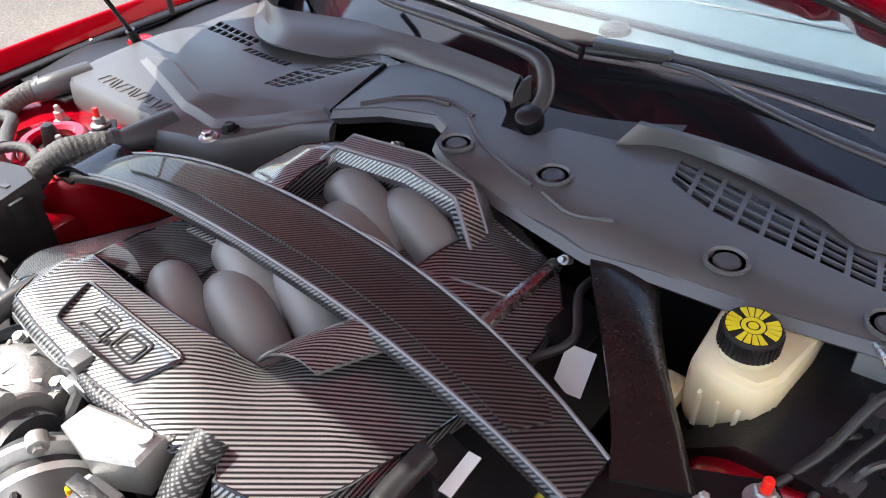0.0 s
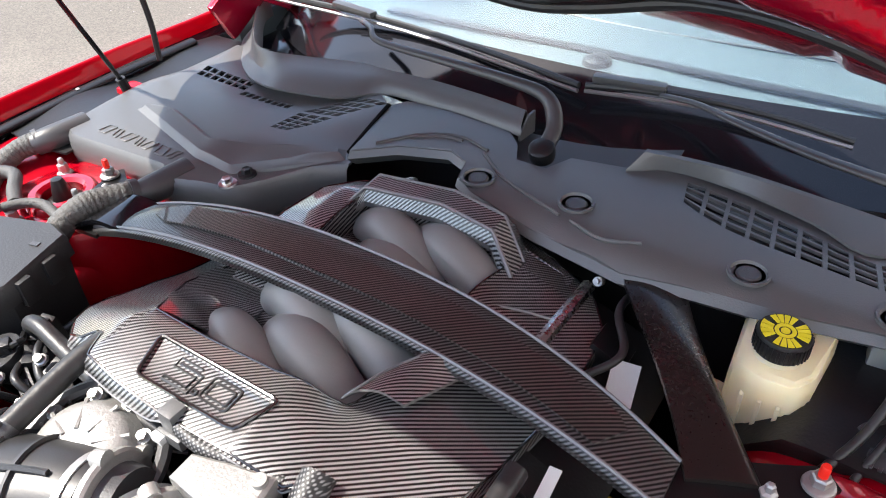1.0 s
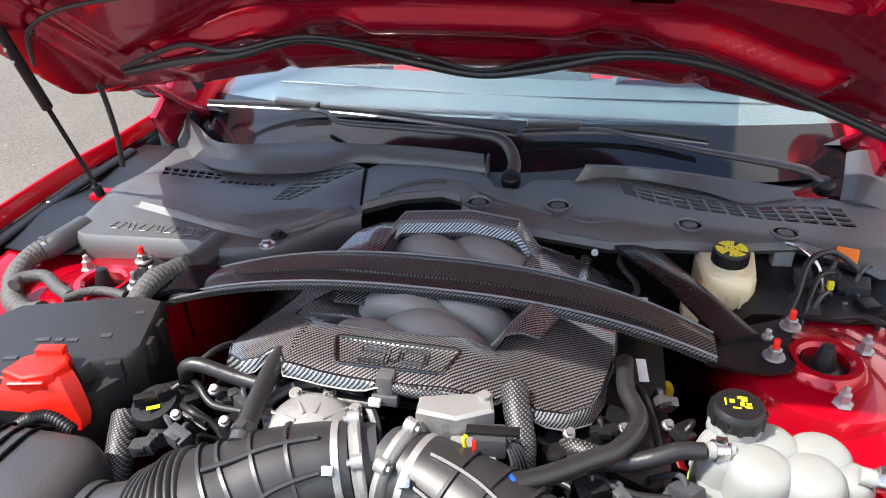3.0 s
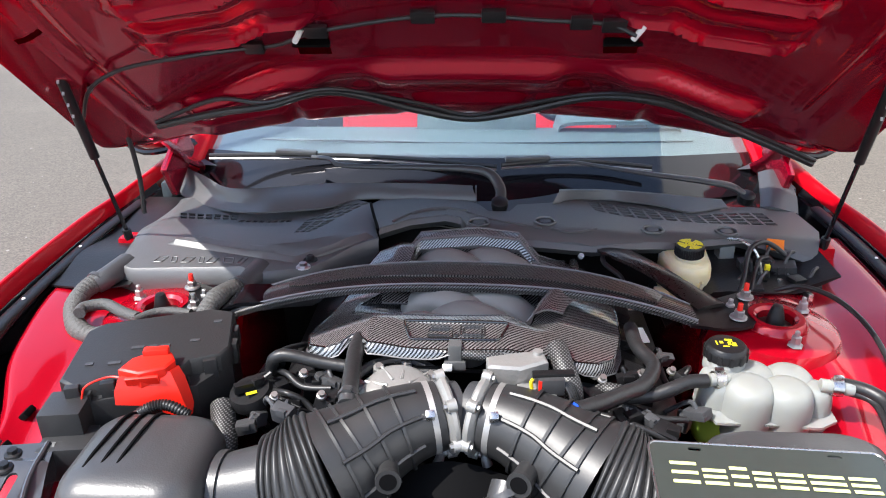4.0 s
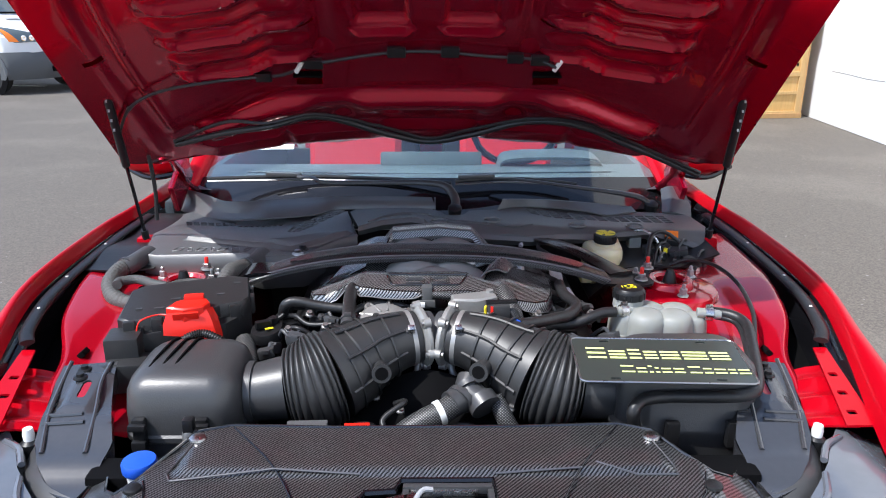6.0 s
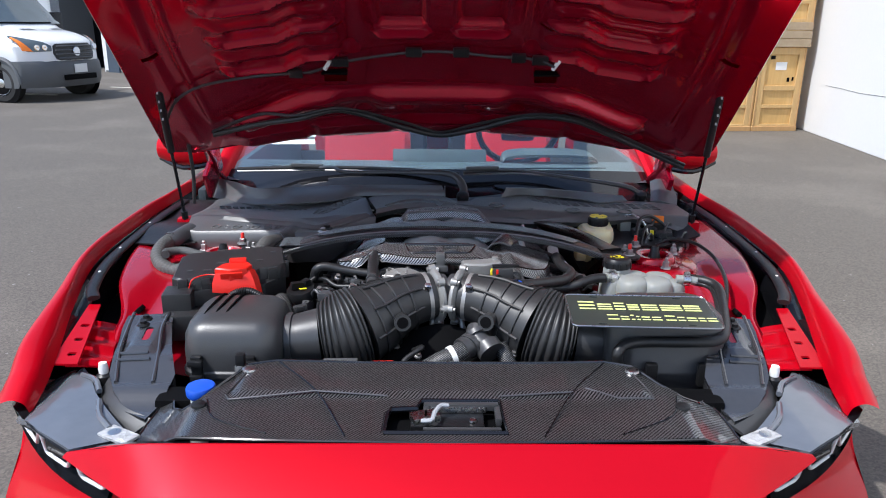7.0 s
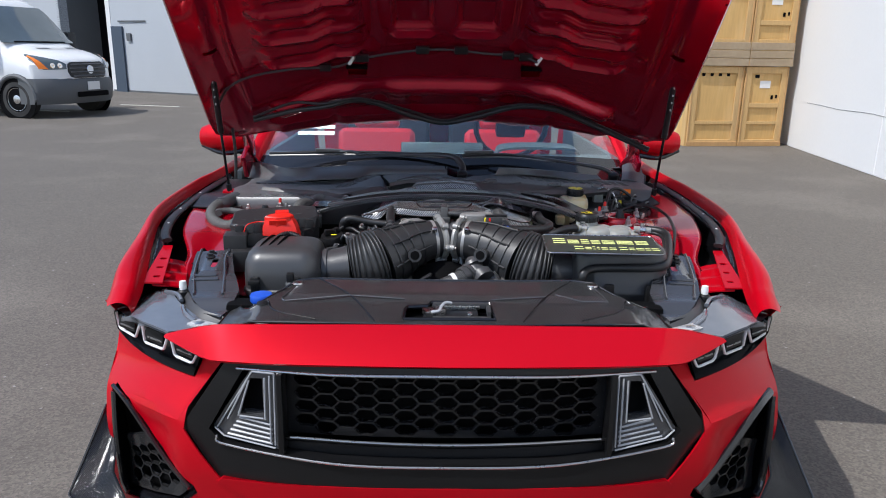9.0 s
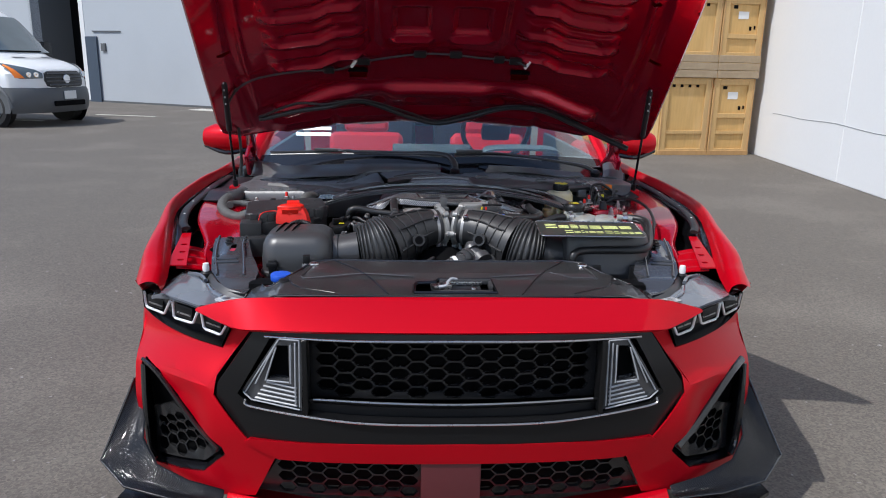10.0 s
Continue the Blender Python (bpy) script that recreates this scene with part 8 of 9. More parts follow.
def build_radiator_cover():
    rc = thing("radiator_cover", (0, -0.27, 0.75), "woven carbon fibre radiator cover with a latch opening", "radiator cover")
    out = [(-0.550, -0.385), (-0.546, -0.30), (-0.534, -0.215), (-0.516, -0.235), (-0.498, -0.285), (-0.474, -0.308), (-0.445, -0.298), (-0.420, -0.250), (-0.380, -0.185), (-0.327, -0.168), (-0.15, -0.175), (0.16, -0.175), (0.328, -0.168), (0.380, -0.185), (0.42, -0.240), (0.455, -0.275), (0.490, -0.265), (0.520, -0.225), (0.536, -0.300), (0.545, -0.385), (0.45, -0.410), (0.25, -0.425), (0, -0.430), (-0.25, -0.425), (-0.45, -0.410)]
    hole = [(-0.100, -0.402), (-0.098, -0.345), (-0.090, -0.330), (-0.045, -0.326), (-0.036, -0.302), (0.105, -0.302), (0.112, -0.402)]
    f = lambda x, y: Vector((x, y, rad_z(x, y)))
    part("cover_sheet", sheet(out, f, 0.012, [hole], 0.004), CARBON_RAD, rc, "", 40)
    back = [f(x, y) for x, y in out[8:14]]
    part("rear_lip", skin([back, [p + Vector((0, 0.012, -0.008)) for p in back], [p + Vector((0, 0.014, -0.05)) for p in back]], False, False), CARBON_EDGE, rc)
    loop = [f(x, y) for x, y in out]
    part("sheet_edge", tube(loop + loop[:1], 0.003, 6, 1, False), CARBON_EDGE, rc)
    for line in ([(-0.322, -0.175), (-0.233, -0.282), (-0.165, -0.412)], [(0.325, -0.175), (0.245, -0.282), (0.175, -0.412)], [(-0.43, -0.30), (-0.40, -0.36), (-0.30, -0.405)], [(0.44, -0.285), (0.41, -0.35), (0.31, -0.405)]):
        part("cover_crease", tube([f(x, y) + Vector((0, 0, 0.0012)) for x, y in line], 0.0016, 6, 4), GLOSS, rc)
    for line in ([(-0.39, -0.302), (-0.235, -0.284), (-0.10, -0.290)], [(0.11, -0.290), (0.245, -0.284)], [(0.27, -0.270), (0.33, -0.292), (0.395, -0.292), (0.392, -0.265), (0.372, -0.215)], [(-0.39, -0.302), (-0.40, -0.285), (-0.388, -0.245), (-0.375, -0.21)]):
        # lighter tubes carry the glint of the raised edges in their colour
        part("raised_edge", tube([f(x, y) + Vector((0, 0, 0.002)) for x, y in line], 0.0018, 6, 1), CARBON_BRIGHT, rc, "pale highlight line on the raised carbon edge")
    ring = [f(x, y) for x, y in hole]
    part("latch_frame", tube(ring + ring[:1], 0.0055, 6, 1, False), GLOSS, rc)
    # black box paints the dark inside of the latch opening
    part("latch_well", box((0.008, -0.352, 0.760), (0.22, 0.10, 0.03), bev=0.004), DARK, rc)
    lt = thing("hood_latch", (0.0, -0.355, 0.77), "bare steel hood latch with a pale release hook", "latch")
    part("latch_cage", join(box((0.035, -0.322, 0.800), (0.135, 0.010, 0.014), bev=0.003), box((-0.028, -0.345, 0.795), (0.010, 0.05, 0.016), bev=0.003), box((0.100, -0.345, 0.795), (0.010, 0.05, 0.016), bev=0.003), box((0.035, -0.392, 0.792), (0.135, 0.008, 0.012), bev=0.003)), BLACK_SHEEN, lt, "black pressed cage of the latch")
    part("latch_plate", box((0.01, -0.345, 0.785), (0.13, 0.06, 0.012), bev=0.004), BLACK, lt)
    part("latch_bar", box((0.03, -0.325, 0.797), (0.10, 0.012, 0.010), bev=0.003), STEEL, lt)
    part("latch_jaw", box((-0.03, -0.352, 0.796), (0.05, 0.03, 0.014), (0, 0, 20), 0.004), STEEL, lt)
    part("release_hook", tube([(-0.035, -0.375, 0.802), (-0.018, -0.382, 0.808), (-0.012, -0.362, 0.812), (-0.002, -0.345, 0.815), (0.012, -0.340, 0.812)], 0.0040, 8, 5), LENSWHITE, lt, "pale release hook")
    part("latch_screw", lathe([(0.007, 0), (0.006, 0.004), (0, 0.005)], (0.055, -0.36, 0.792), n=12), STEEL, lt)
    for x in (-0.44, 0.44, -0.375, 0.375):
        y = -0.318 if abs(x) > 0.4 else -0.205
        p = f(x, y)
        part("push_fastener", lathe([(0.014, 0.0), (0.013, 0.004), (0.008, 0.006), (0, 0.006)], p, n=20), BLACK if abs(x) > 0.4 else STEEL, rc, "round fastener")
    for q in (-1, 1):
        # upright black side brackets of the radiator support
        sb = thing("support_bracket", (q * 0.62, -0.1, 0.70), "black pressed radiator support bracket with two bolts", "bracket", "support brackets")
        slot = rrect(0.016, 0.042, 0.007, 4, q * 0.632, -0.045)
        top = [(0.602, 0.038), (0.700, 0.025), (0.697, -0.02), (0.686, -0.08), (0.668, -0.165), (0.640, -0.215), (0.600, -0.262), (0.553, -0.289), (0.536, -0.235), (0.536, -0.165), (0.570, -0.08), (0.592, -0.01)]
        g = lambda x, y: Vector((x, y, lerp([(-0.26, 0.752), (-0.20, 0.775), (-0.10, 0.800), (0.05, 0.832)], y) + 0.008 * bump1(abs(x), 0.60, 0.66, 0.015) * bump1(y, -0.10, 0.0, 0.015)))
        br = part("pressing", sheet([(q * x, y) for x, y in top], g, 0.010, [slot], 0.004), BRACKET, sb, "", 30)
        for line in ([(0.612, 0.035), (0.606, -0.03), (0.590, -0.10), (0.572, -0.19)], [(0.690, 0.035), (0.682, -0.04), (0.668, -0.11), (0.645, -0.19)], [(0.610, -0.105), (0.640, -0.108), (0.672, -0.110)], [(0.600, -0.125), (0.640, -0.128), (0.668, -0.130)]):
            part("pressed_ridge", tube([g(q * x, y) + Vector((0, 0, 0.001)) for x, y in line], 0.0042, 8, 4), BRACKET, br)
        red = []
        for k in range(13):
            u = k / 12
            w = 0.004 * math.sin(k * math.pi / 2)
            a, b = Vector((q * (0.700 + 0.055 * u), -0.095 + 0.195 * u, 0.762 + 0.012 * u + w * 0.6)), Vector((q * (0.780 + 0.045 * u), -0.118 + 0.215 * u, 0.777 + 0.012 * u + w * 0.3))
            red.append([a, a.lerp(b, 0.4) + Vector((0, 0, 0.002 + w)), a.lerp(b, 0.75) + Vector((0, 0, 0.001 + w)), b])
        part("apron_front", patch(red, 2, 4, 0.004), RED, CAR, "red pressed panel ahead of the apron", 60)
        edge = [g(q * x, y) for x, y in top]
        part("pressing_flange", skin([edge + edge[:1], [p + Vector((0, 0, -0.035)) for p in edge + edge[:1]]], False, False), BRACKET, sb)
        tail = [[(q * 0.660, -0.17, 0.775), (q * 0.695, -0.13, 0.755), (q * 0.705, -0.10, 0.70)], [(q * 0.615, -0.245, 0.760), (q * 0.660, -0.235, 0.735), (q * 0.675, -0.215, 0.68)], [(q * 0.540, -0.285, 0.750), (q * 0.575, -0.305, 0.725), (q * 0.590, -0.30, 0.68)]]
        part("air_guide", patch(tail, 4, 4, 0.006), BLACK_SHEEN, sb, "curved black air guide", 60)
        for x, y in ((0.655, 0.012), (0.650, -0.018)):
            p = g(q * x, y)
            b = part("bolt", lathe([(0.013, 0), (0.012, 0.003), (0.009, 0.004)], p, n=20), BLACK, sb, "black flange bolt")
            part("bolt_head", lathe([(0.0075, 0.003), (0.0075, 0.010), (0, 0.010)], p, n=6), BLACK, b, "", 20)
        # top of the lamp housing, seen through the gap
        lh = thing("lamp_housing", (q * 0.70, -0.25, 0.70), "clear grey plastic top of the headlamp housing", "lamp housing", "lamp housings")
        poly = [(0.555, -0.345), (0.60, -0.300), (0.640, -0.255), (0.680, -0.205), (0.715, -0.145), (0.755, -0.092), (0.832, -0.105), (0.828, -0.19), (0.800, -0.275), (0.72, -0.345), (0.640, -0.400)]
        part("housing_top", sheet([(q * x, y) for x, y in poly], lambda x, y: Vector((x, y, 0.748 + 0.014 * math.sin((abs(x) - 0.55) * 9) - 0.02 * max(0, abs(x) - 0.76) / 0.05)), 0.02, (), 0.01), LAMPTOP, lh, "", 60)
        part("housing_rib", tube([(q * 0.675, -0.20, 0.762), (q * 0.70, -0.16, 0.766), (q * 0.74, -0.13, 0.762)], 0.006, 8, 5), LAMPTOP, lh)
        part("housing_rib", tube([(q * 0.60, -0.33, 0.757), (q * 0.635, -0.29, 0.76), (q * 0.66, -0.235, 0.760)], 0.006, 8, 5), LAMPTOP, lh)
        part("housing_screw", lathe([(0.014, 0), (0.012, 0.005), (0, 0.006)], (q * 0.585, -0.345, 0.755), n=12), STEEL, lh)
        part("foil_patch", box((q * 0.575, -0.352, 0.757), (0.07, 0.035, 0.006), (0, 0, q * 30), 0.002), CRUMPLED, lh, "crumpled clear film")
        bl = thing("rubber_buffer", (q * 0.688, -0.145, 0.74), "white-tipped black rubber hood buffer", "buffer", "hood buffers")
        part("buffer_foot", lathe([(0.018, 0.735), (0.016, 0.77), (0.010, 0.775)], (q * 0.688, -0.145, 0), n=16), BLACK, bl)
        part("buffer_tip", lathe([(0.009, 0.772), (0.010, 0.785), (0.008, 0.797), (0, 0.798)], (q * 0.688, -0.145, 0), n=16), WHITE, bl, "white plastic tip")
    # washer filler
    wf = thing("washer_filler", (-0.462, -0.236, 0.72), "white washer filler neck with a blue cap", "filler cap")
    part("neck", lathe([(0.022, 0.71), (0.022, 0.776)], (-0.462, -0.236, 0), n=24), WHITE, wf, "white filler neck")
    part("blue_cap", lathe([(0.0265, 0.776), (0.028, 0.779), (0.028, 0.791), (0.026, 0.795), (0, 0.797)], (-0.462, -0.236, 0), n=32), BLUE, wf, "blue snap cap")
    sn = thing("air_sensor", (-0.40, -0.155, 0.74), "grey temperature sensor on a stalk", "sensor")
    part("stalk", lathe([(0.014, 0.73), (0.013, 0.80), (0.010, 0.805)], (-0.402, -0.165, 0), n=14), GREY, sn)
    part("sensor_head", box((-0.402, -0.165, 0.815), (0.018, 0.018, 0.026), bev=0.004), BLACK, sn)


def build_wipers():
    def wiper(name, cap, arm, blade0, blade1, label, clip, capaxis=(0, -0.35, 0.94)):
        w = thing(name, cap, label, "wiper", "windscreen wipers")
        part("spindle_cap", lathe([(0.019, -0.012), (0.021, 0.0), (0.020, 0.010), (0.016, 0.013), (0, 0.014)], cap, capaxis, 20), BLACK, w, "round spindle cap")
        part("arm", tube(arm, [0.014, 0.0135, 0.010, 0.0075, 0.0060, 0.0055], 10, 6, squash=0.65, up=(0, 0, 1)), BLACK_SHEEN, w, "black wiper arm", 60)
        a, b = Vector(blade0), Vector(blade1)
        mid = (a + b) / 2 + Vector((0, 0.012, 0.010))
        part("blade", tube([a, (a + mid) / 2 + Vector((0, 0.004, 0.002)), mid, (b + mid) / 2 + Vector((0, 0.004, 0.002)), b], 0.0050, 8, 5, squash=1.2, up=(0, 0, 1)), RUBBER, w, "rubber wiper blade")
        part("blade_strip", tube([a + Vector((0, -0.004, -0.008)), mid + Vector((0, -0.004, -0.010)), b + Vector((0, -0.004, -0.008))], 0.0035, 6, 5), STEEL_DULL, w, "grey steel strip of the blade")
        part("blade_clip", box(a + (b - a) * clip + Vector((0, 0.006, 0.016)), (0.115, 0.020, 0.013), (0, 0, math.degrees(math.atan2(b.y - a.y, b.x - a.x))), 0.005), BLACK_SHEEN, w)

    wiper("wiper", (0.077, 0.832, 0.920), [(0.078, 0.836, 0.922), (0.078, 0.868, 0.948), (0.050, 0.893, 0.978), (-0.014, 0.898, 0.988), (-0.15, 0.918, 0.984), (-0.318, 0.945, 0.978), (-0.361, 0.974, 0.986), (-0.415, 1.010, 0.980)], (-0.720, 1.085, 0.958), (0.070, 0.966, 0.972), "long black wiper resting on the windscreen base", 0.32)
    wiper("wiper", (0.690, 0.935, 0.905), [(0.690, 0.938, 0.908), (0.655, 0.944, 0.930), (0.590, 0.938, 0.945), (0.45, 0.930, 0.966), (0.33, 0.945, 0.980), (0.26, 0.968, 0.984), (0.20, 0.975, 0.982)], (0.082, 0.964, 0.976), (0.47, 1.020, 0.955), "black wiper resting on the windscreen base", 0.17)


def hose(name, pts, r, mat, label, group="engine bay hoses", n=12):
    bm = tube(pts, r, n, 7)
    return solo(name, bm, mat, label, "hose", group, angle=60)


def build_hoses():
    hose("coolant_hose", [(0.405, 0.190, 0.868), (0.375, 0.185, 0.868), (0.345, 0.175, 0.860), (0.31, 0.17, 0.850), (0.24, 0.16, 0.85)], 0.0115, RUBBER, "black rubber coolant hose into the tank")
    hose("coolant_hose", [(0.606, 0.193, 0.868), (0.650, 0.169, 0.868), (0.665, 0.128, 0.862), (0.639, 0.026, 0.848), (0.604, -0.076, 0.840), (0.573, -0.109, 0.836), (0.508, -0.111, 0.834), (0.429, -0.107, 0.832), (0.383, -0.117, 0.830), (0.364, -0.131, 0.815), (0.377, -0.118, 0.765)], 0.0115, RUBBER, "black hose curving round the plate")
    hose("coolant_hose", [(0.613, 0.181, 0.862), (0.652, 0.155, 0.858), (0.641, 0.074, 0.850), (0.601, -0.047, 0.842), (0.571, -0.092, 0.838), (0.514, -0.095, 0.836), (0.434, -0.091, 0.834)], 0.006, RUBBER, "thin black line beside the coolant hose")
    hose("heater_hose", [(0.309, 0.347, 0.872), (0.311, 0.287, 0.870), (0.328, 0.231, 0.868), (0.302, 0.172, 0.870), (0.265, 0.140, 0.875), (0.230, 0.108, 0.882), (0.201, 0.085, 0.888), (0.183, 0.073, 0.892)], 0.0125, RUBBER, "black hose with a blue clip")
    hose("taped_loom", [(-0.737, 0.374, 0.862), (-0.739, 0.397, 0.862), (-0.703, 0.411, 0.862), (-0.655, 0.382, 0.862), (-0.614, 0.361, 0.862)], 0.0115, TAPED, "grey cloth-taped wiring loom over the strut tower", "wiring", 10)
    hose("taped_loom", [(-0.611, 0.340, 0.868), (-0.590, 0.368, 0.868), (-0.559, 0.379, 0.868), (-0.514, 0.372, 0.868)], 0.0085, TAPED, "grey cloth-taped wiring loom over the strut tower", "wiring", 10)
    solo("hose_clip", box((0.183, 0.075, 0.894), (0.013, 0.012, 0.013), (0, 0, 35), 0.003), BLUE, "small blue clip on a hose", "clip")
    solo("hose_label", box((0.336, 0.36, 0.848), (0.014, 0.05, 0.002), (0, 0, 5)), WHITE, "white printed label on a hose", "label")
    solo("paper_tag", box((0.337, 0.553, 0.819), (0.034, 0.052, 0.0015), (38, 6, 14)), WHITE, "white paper tag with small print", "tag")
    hose("breather_hose", [(-0.160, 0.225, 0.912), (-0.162, 0.19, 0.910), (-0.160, 0.14, 0.903), (-0.157, 0.095, 0.896)], 0.0135, RUBBER, "black breather hose to the intake tube")
    solo("hose_fitting", join(tube([(-0.157, 0.097, 0.897), (-0.156, 0.072, 0.890)], 0.0145, 16, 1), tube([(-0.157, 0.090, 0.8955), (-0.157, 0.084, 0.894)], 0.0165, 16, 1), box((-0.157, 0.085, 0.908), (0.014, 0.012, 0.010), bev=0.003)), BLACK_SHEEN, "black quick-release hose fitting on the breather", "fitting")
    hose("vacuum_pipe", [(-0.315, 0.215, 0.850), (-0.305, 0.205, 0.880), (-0.280, 0.205, 0.888), (-0.22, 0.200, 0.878), (-0.12, 0.190, 0.872), (-0.02, 0.188, 0.872)], 0.011, RUBBER, "black pipe running along the engine")
    hose("braided_hose", [(0.165, 0.222, 0.905), (0.172, 0.190, 0.895), (0.185, 0.150, 0.87), (0.183, 0.11, 0.83), (0.175, 0.08, 0.77)], 0.018, BRAID, "braided sleeve hose leaving the cover")
    hose("braided_hose", [(0.012, 0.185, 0.912), (0.05, 0.182, 0.910), (0.095, 0.190, 0.905), (0.14, 0.20, 0.90)], 0.0085, BRAID, "thin braided hose behind the throttle")
    hose("braided_hose", [(-0.385, 0.155, 0.82), (-0.365, 0.10, 0.80), (-0.355, 0.06, 0.76), (-0.34, 0.03, 0.70)], 0.020, BRAID, "thick braided sleeve beside the fuse box")
    hose("braided_hose", [(0.235, 0.21, 0.82), (0.245, 0.19, 0.845), (0.27, 0.18, 0.848), (0.31, 0.178, 0.846)], 0.013, BRAID, "braided hose under the cover")
    hose("radiator_hose", [(-0.066, -0.095, 0.705), (-0.045, -0.085, 0.740), (-0.004, -0.076, 0.766), (0.031, -0.066, 0.779), (0.056, -0.049, 0.788)], 0.022, BRAID, "wide braided radiator hose", n=18)
    solo("hose_band", tube([(0.020, -0.070, 0.776), (0.030, -0.066, 0.779)], 0.0240, 20, 1), WHITE, "white band on the radiator hose", "hose band")
    solo("hose_joint", join(tube([(0.045, -0.054, 0.786), (0.080, -0.026, 0.795)], 0.026, 20, 1), tube([(0.061, -0.046, 0.790), (0.068, -0.038, 0.793)], 0.029, 20, 1), tube([(0.084, -0.005, 0.815), (0.080, -0.026, 0.800), (0.109, -0.047, 0.785)], 0.025, 18, 3), tube([(0.078, -0.017, 0.812), (0.082, -0.024, 0.806)], 0.029, 18, 1), tube([(0.101, -0.038, 0.790), (0.112, -0.055, 0.780)], 0.030, 18, 1)), BLACK_SHEEN, "black plastic Y-piece in the radiator hose", "hose joint", angle=50)
    hose("radiator_hose", [(0.132, -0.026, 0.785), (0.146, -0.053, 0.760), (0.164, -0.062, 0.730)], 0.017, BRAID, "braided hose below the Y-piece", n=16)
    hose("brake_line", [(0.64, 0.625, 0.835), (0.625, 0.64, 0.885), (0.60, 0.665, 0.905), (0.58, 0.70, 0.895)], 0.0035, STEEL, "bent steel brake line beside the reservoir", "brake lines", 8)
    hose("wiring", [(0.560, 0.540, 0.83), (0.585, 0.585, 0.855), (0.605, 0.635, 0.895), (0.635, 0.66, 0.905), (0.665, 0.67, 0.895), (0.70, 0.66, 0.87)], 0.0055, RUBBER, "black wiring looping beside the reservoir", "wiring", 8)
    hose("wiring", [(0.590, 0.545, 0.83), (0.605, 0.585, 0.855), (0.625, 0.625, 0.878), (0.648, 0.640, 0.880)], 0.0045, RUBBER, "black wiring looping beside the reservoir", "wiring", 8)
    hose("wiring", [(0.60, 0.55, 0.80), (0.66, 0.55, 0.81), (0.70, 0.57, 0.825), (0.70, 0.61, 0.835)], 0.006, BRAID, "ribbed black loom by the strut tower", "wiring", 8)
    hose("wiring", [(0.635, 0.545, 0.850), (0.675, 0.520, 0.872), (0.712, 0.450, 0.882), (0.730, 0.350, 0.875), (0.718, 0.230, 0.858), (0.695, 0.150, 0.832), (0.675, 0.100, 0.800)], 0.0050, RUBBER, "thin black cable over the apron", "wiring", 8)
    solo("wire_marker", box((0.645, 0.625, 0.862), (0.010, 0.010, 0.014), bev=0.002), YELLOW, "small yellow marker on the wiring", "marker")
    solo("warning_tag", join(box((0.680, 0.690, 0.886), (0.036, 0.026, 0.003), (40, 0, -14), 0.001), box((0.684, 0.702, 0.893), (0.034, 0.010, 0.003), (-25, 0, -14), 0.001)), ORANGE, "orange folded warning tag on the wiring", "tag")
    ab = thing("brake_hydraulic_unit", (0.66, 0.61, 0.76), "black hydraulic brake unit with bolts and plugs", "brake unit")
    part("unit_body", box((0.665, 0.620, 0.800), (0.10, 0.08, 0.06), (0, 0, -8), 0.008), BLACK, ab)
    for k in range(3):
        for j in range(2):
            part("unit_bolt", lathe([(0.010, 0), (0.010, 0.008), (0.005, 0.010), (0.005, 0.018), (0, 0.018)], (0.635 + 0.03 * k, 0.600 + 0.035 * j, 0.829), n=8), STEEL if (k + j) % 2 else BLACK, ab, "", 25)
    part("unit_plug", box((0.70, 0.60, 0.835), (0.03, 0.03, 0.035), (0, 0, 20), 0.005), BLACK, ab)
    part("unit_bracket", box((0.70, 0.57, 0.815), (0.012, 0.05, 0.05), (0, 10, 20), 0.003), STEEL, ab, "grey metal bracket")
    part("unit_cap", box((0.585, 0.725, 0.860), (0.035, 0.03, 0.05), (0, 0, 6), 0.004), COOLANT, ab, "white plastic cover")
    for x, y, z, w, d, h, a in ((0.575, 0.600, 0.800, 0.05, 0.030, 0.05, 15), (0.612, 0.575, 0.815, 0.030, 0.024, 0.06, -10), (0.640, 0.560, 0.800, 0.045, 0.03, 0.03, 25), (0.690, 0.650, 0.845, 0.05, 0.035, 0.03, -12), (0.655, 0.672, 0.840, 0.035, 0.03, 0.05, 8), (0.612, 0.660, 0.838, 0.028, 0.028, 0.055, 0), (0.725, 0.600, 0.830, 0.035, 0.05, 0.03, 10)):
        b = box((x, y, z), (w, d, h), (6, -8, a), 0.004)
        for k in range(3):
            join(b, box((x + w * 0.3 * (k - 1), y - d * 0.5, z + h * 0.1), (0.004, 0.006, h * 0.8), (6, -8, a), 0.001))
        join(b, tube([(x, y, z + h * 0.4), (x + 0.01, y + 0.01, z + h * 0.5 + 0.018), (x + 0.03, y + 0.035, z + h * 0.5 + 0.012), (x + 0.045, y + 0.06, z - 0.01)], 0.0038, 7, 4))
        solo("wiring_connector", b, BLACK_SHEEN, "black wiring plug beside the brake unit", "connector", "brake unit connectors")
    # knock-on details along the front of the engine
    dp = thing("dipstick", (0.37, 0.27, 0.78), "yellow loop handle of the oil dipstick", "dipstick")
    part("loop", tube([(0.381 + 0.010 * math.cos(a), 0.430 + 0.004 * math.cos(a), 0.752 + 0.018 * math.sin(a)) for a in (math.tau * k / 16 for k in range(17))], 0.0056, 8, 1, False), YELLOW, dp)
    part("web", lathe([(0.0105, -0.002), (0.0105, 0.002)], (0.381, 0.431, 0.752), (0.35, -0.93, 0.1), 16), YELLOW, dp)
    part("stick", tube([(0.381, 0.432, 0.735), (0.374, 0.44, 0.66)], 0.005, 6, 1), STEEL, dp)
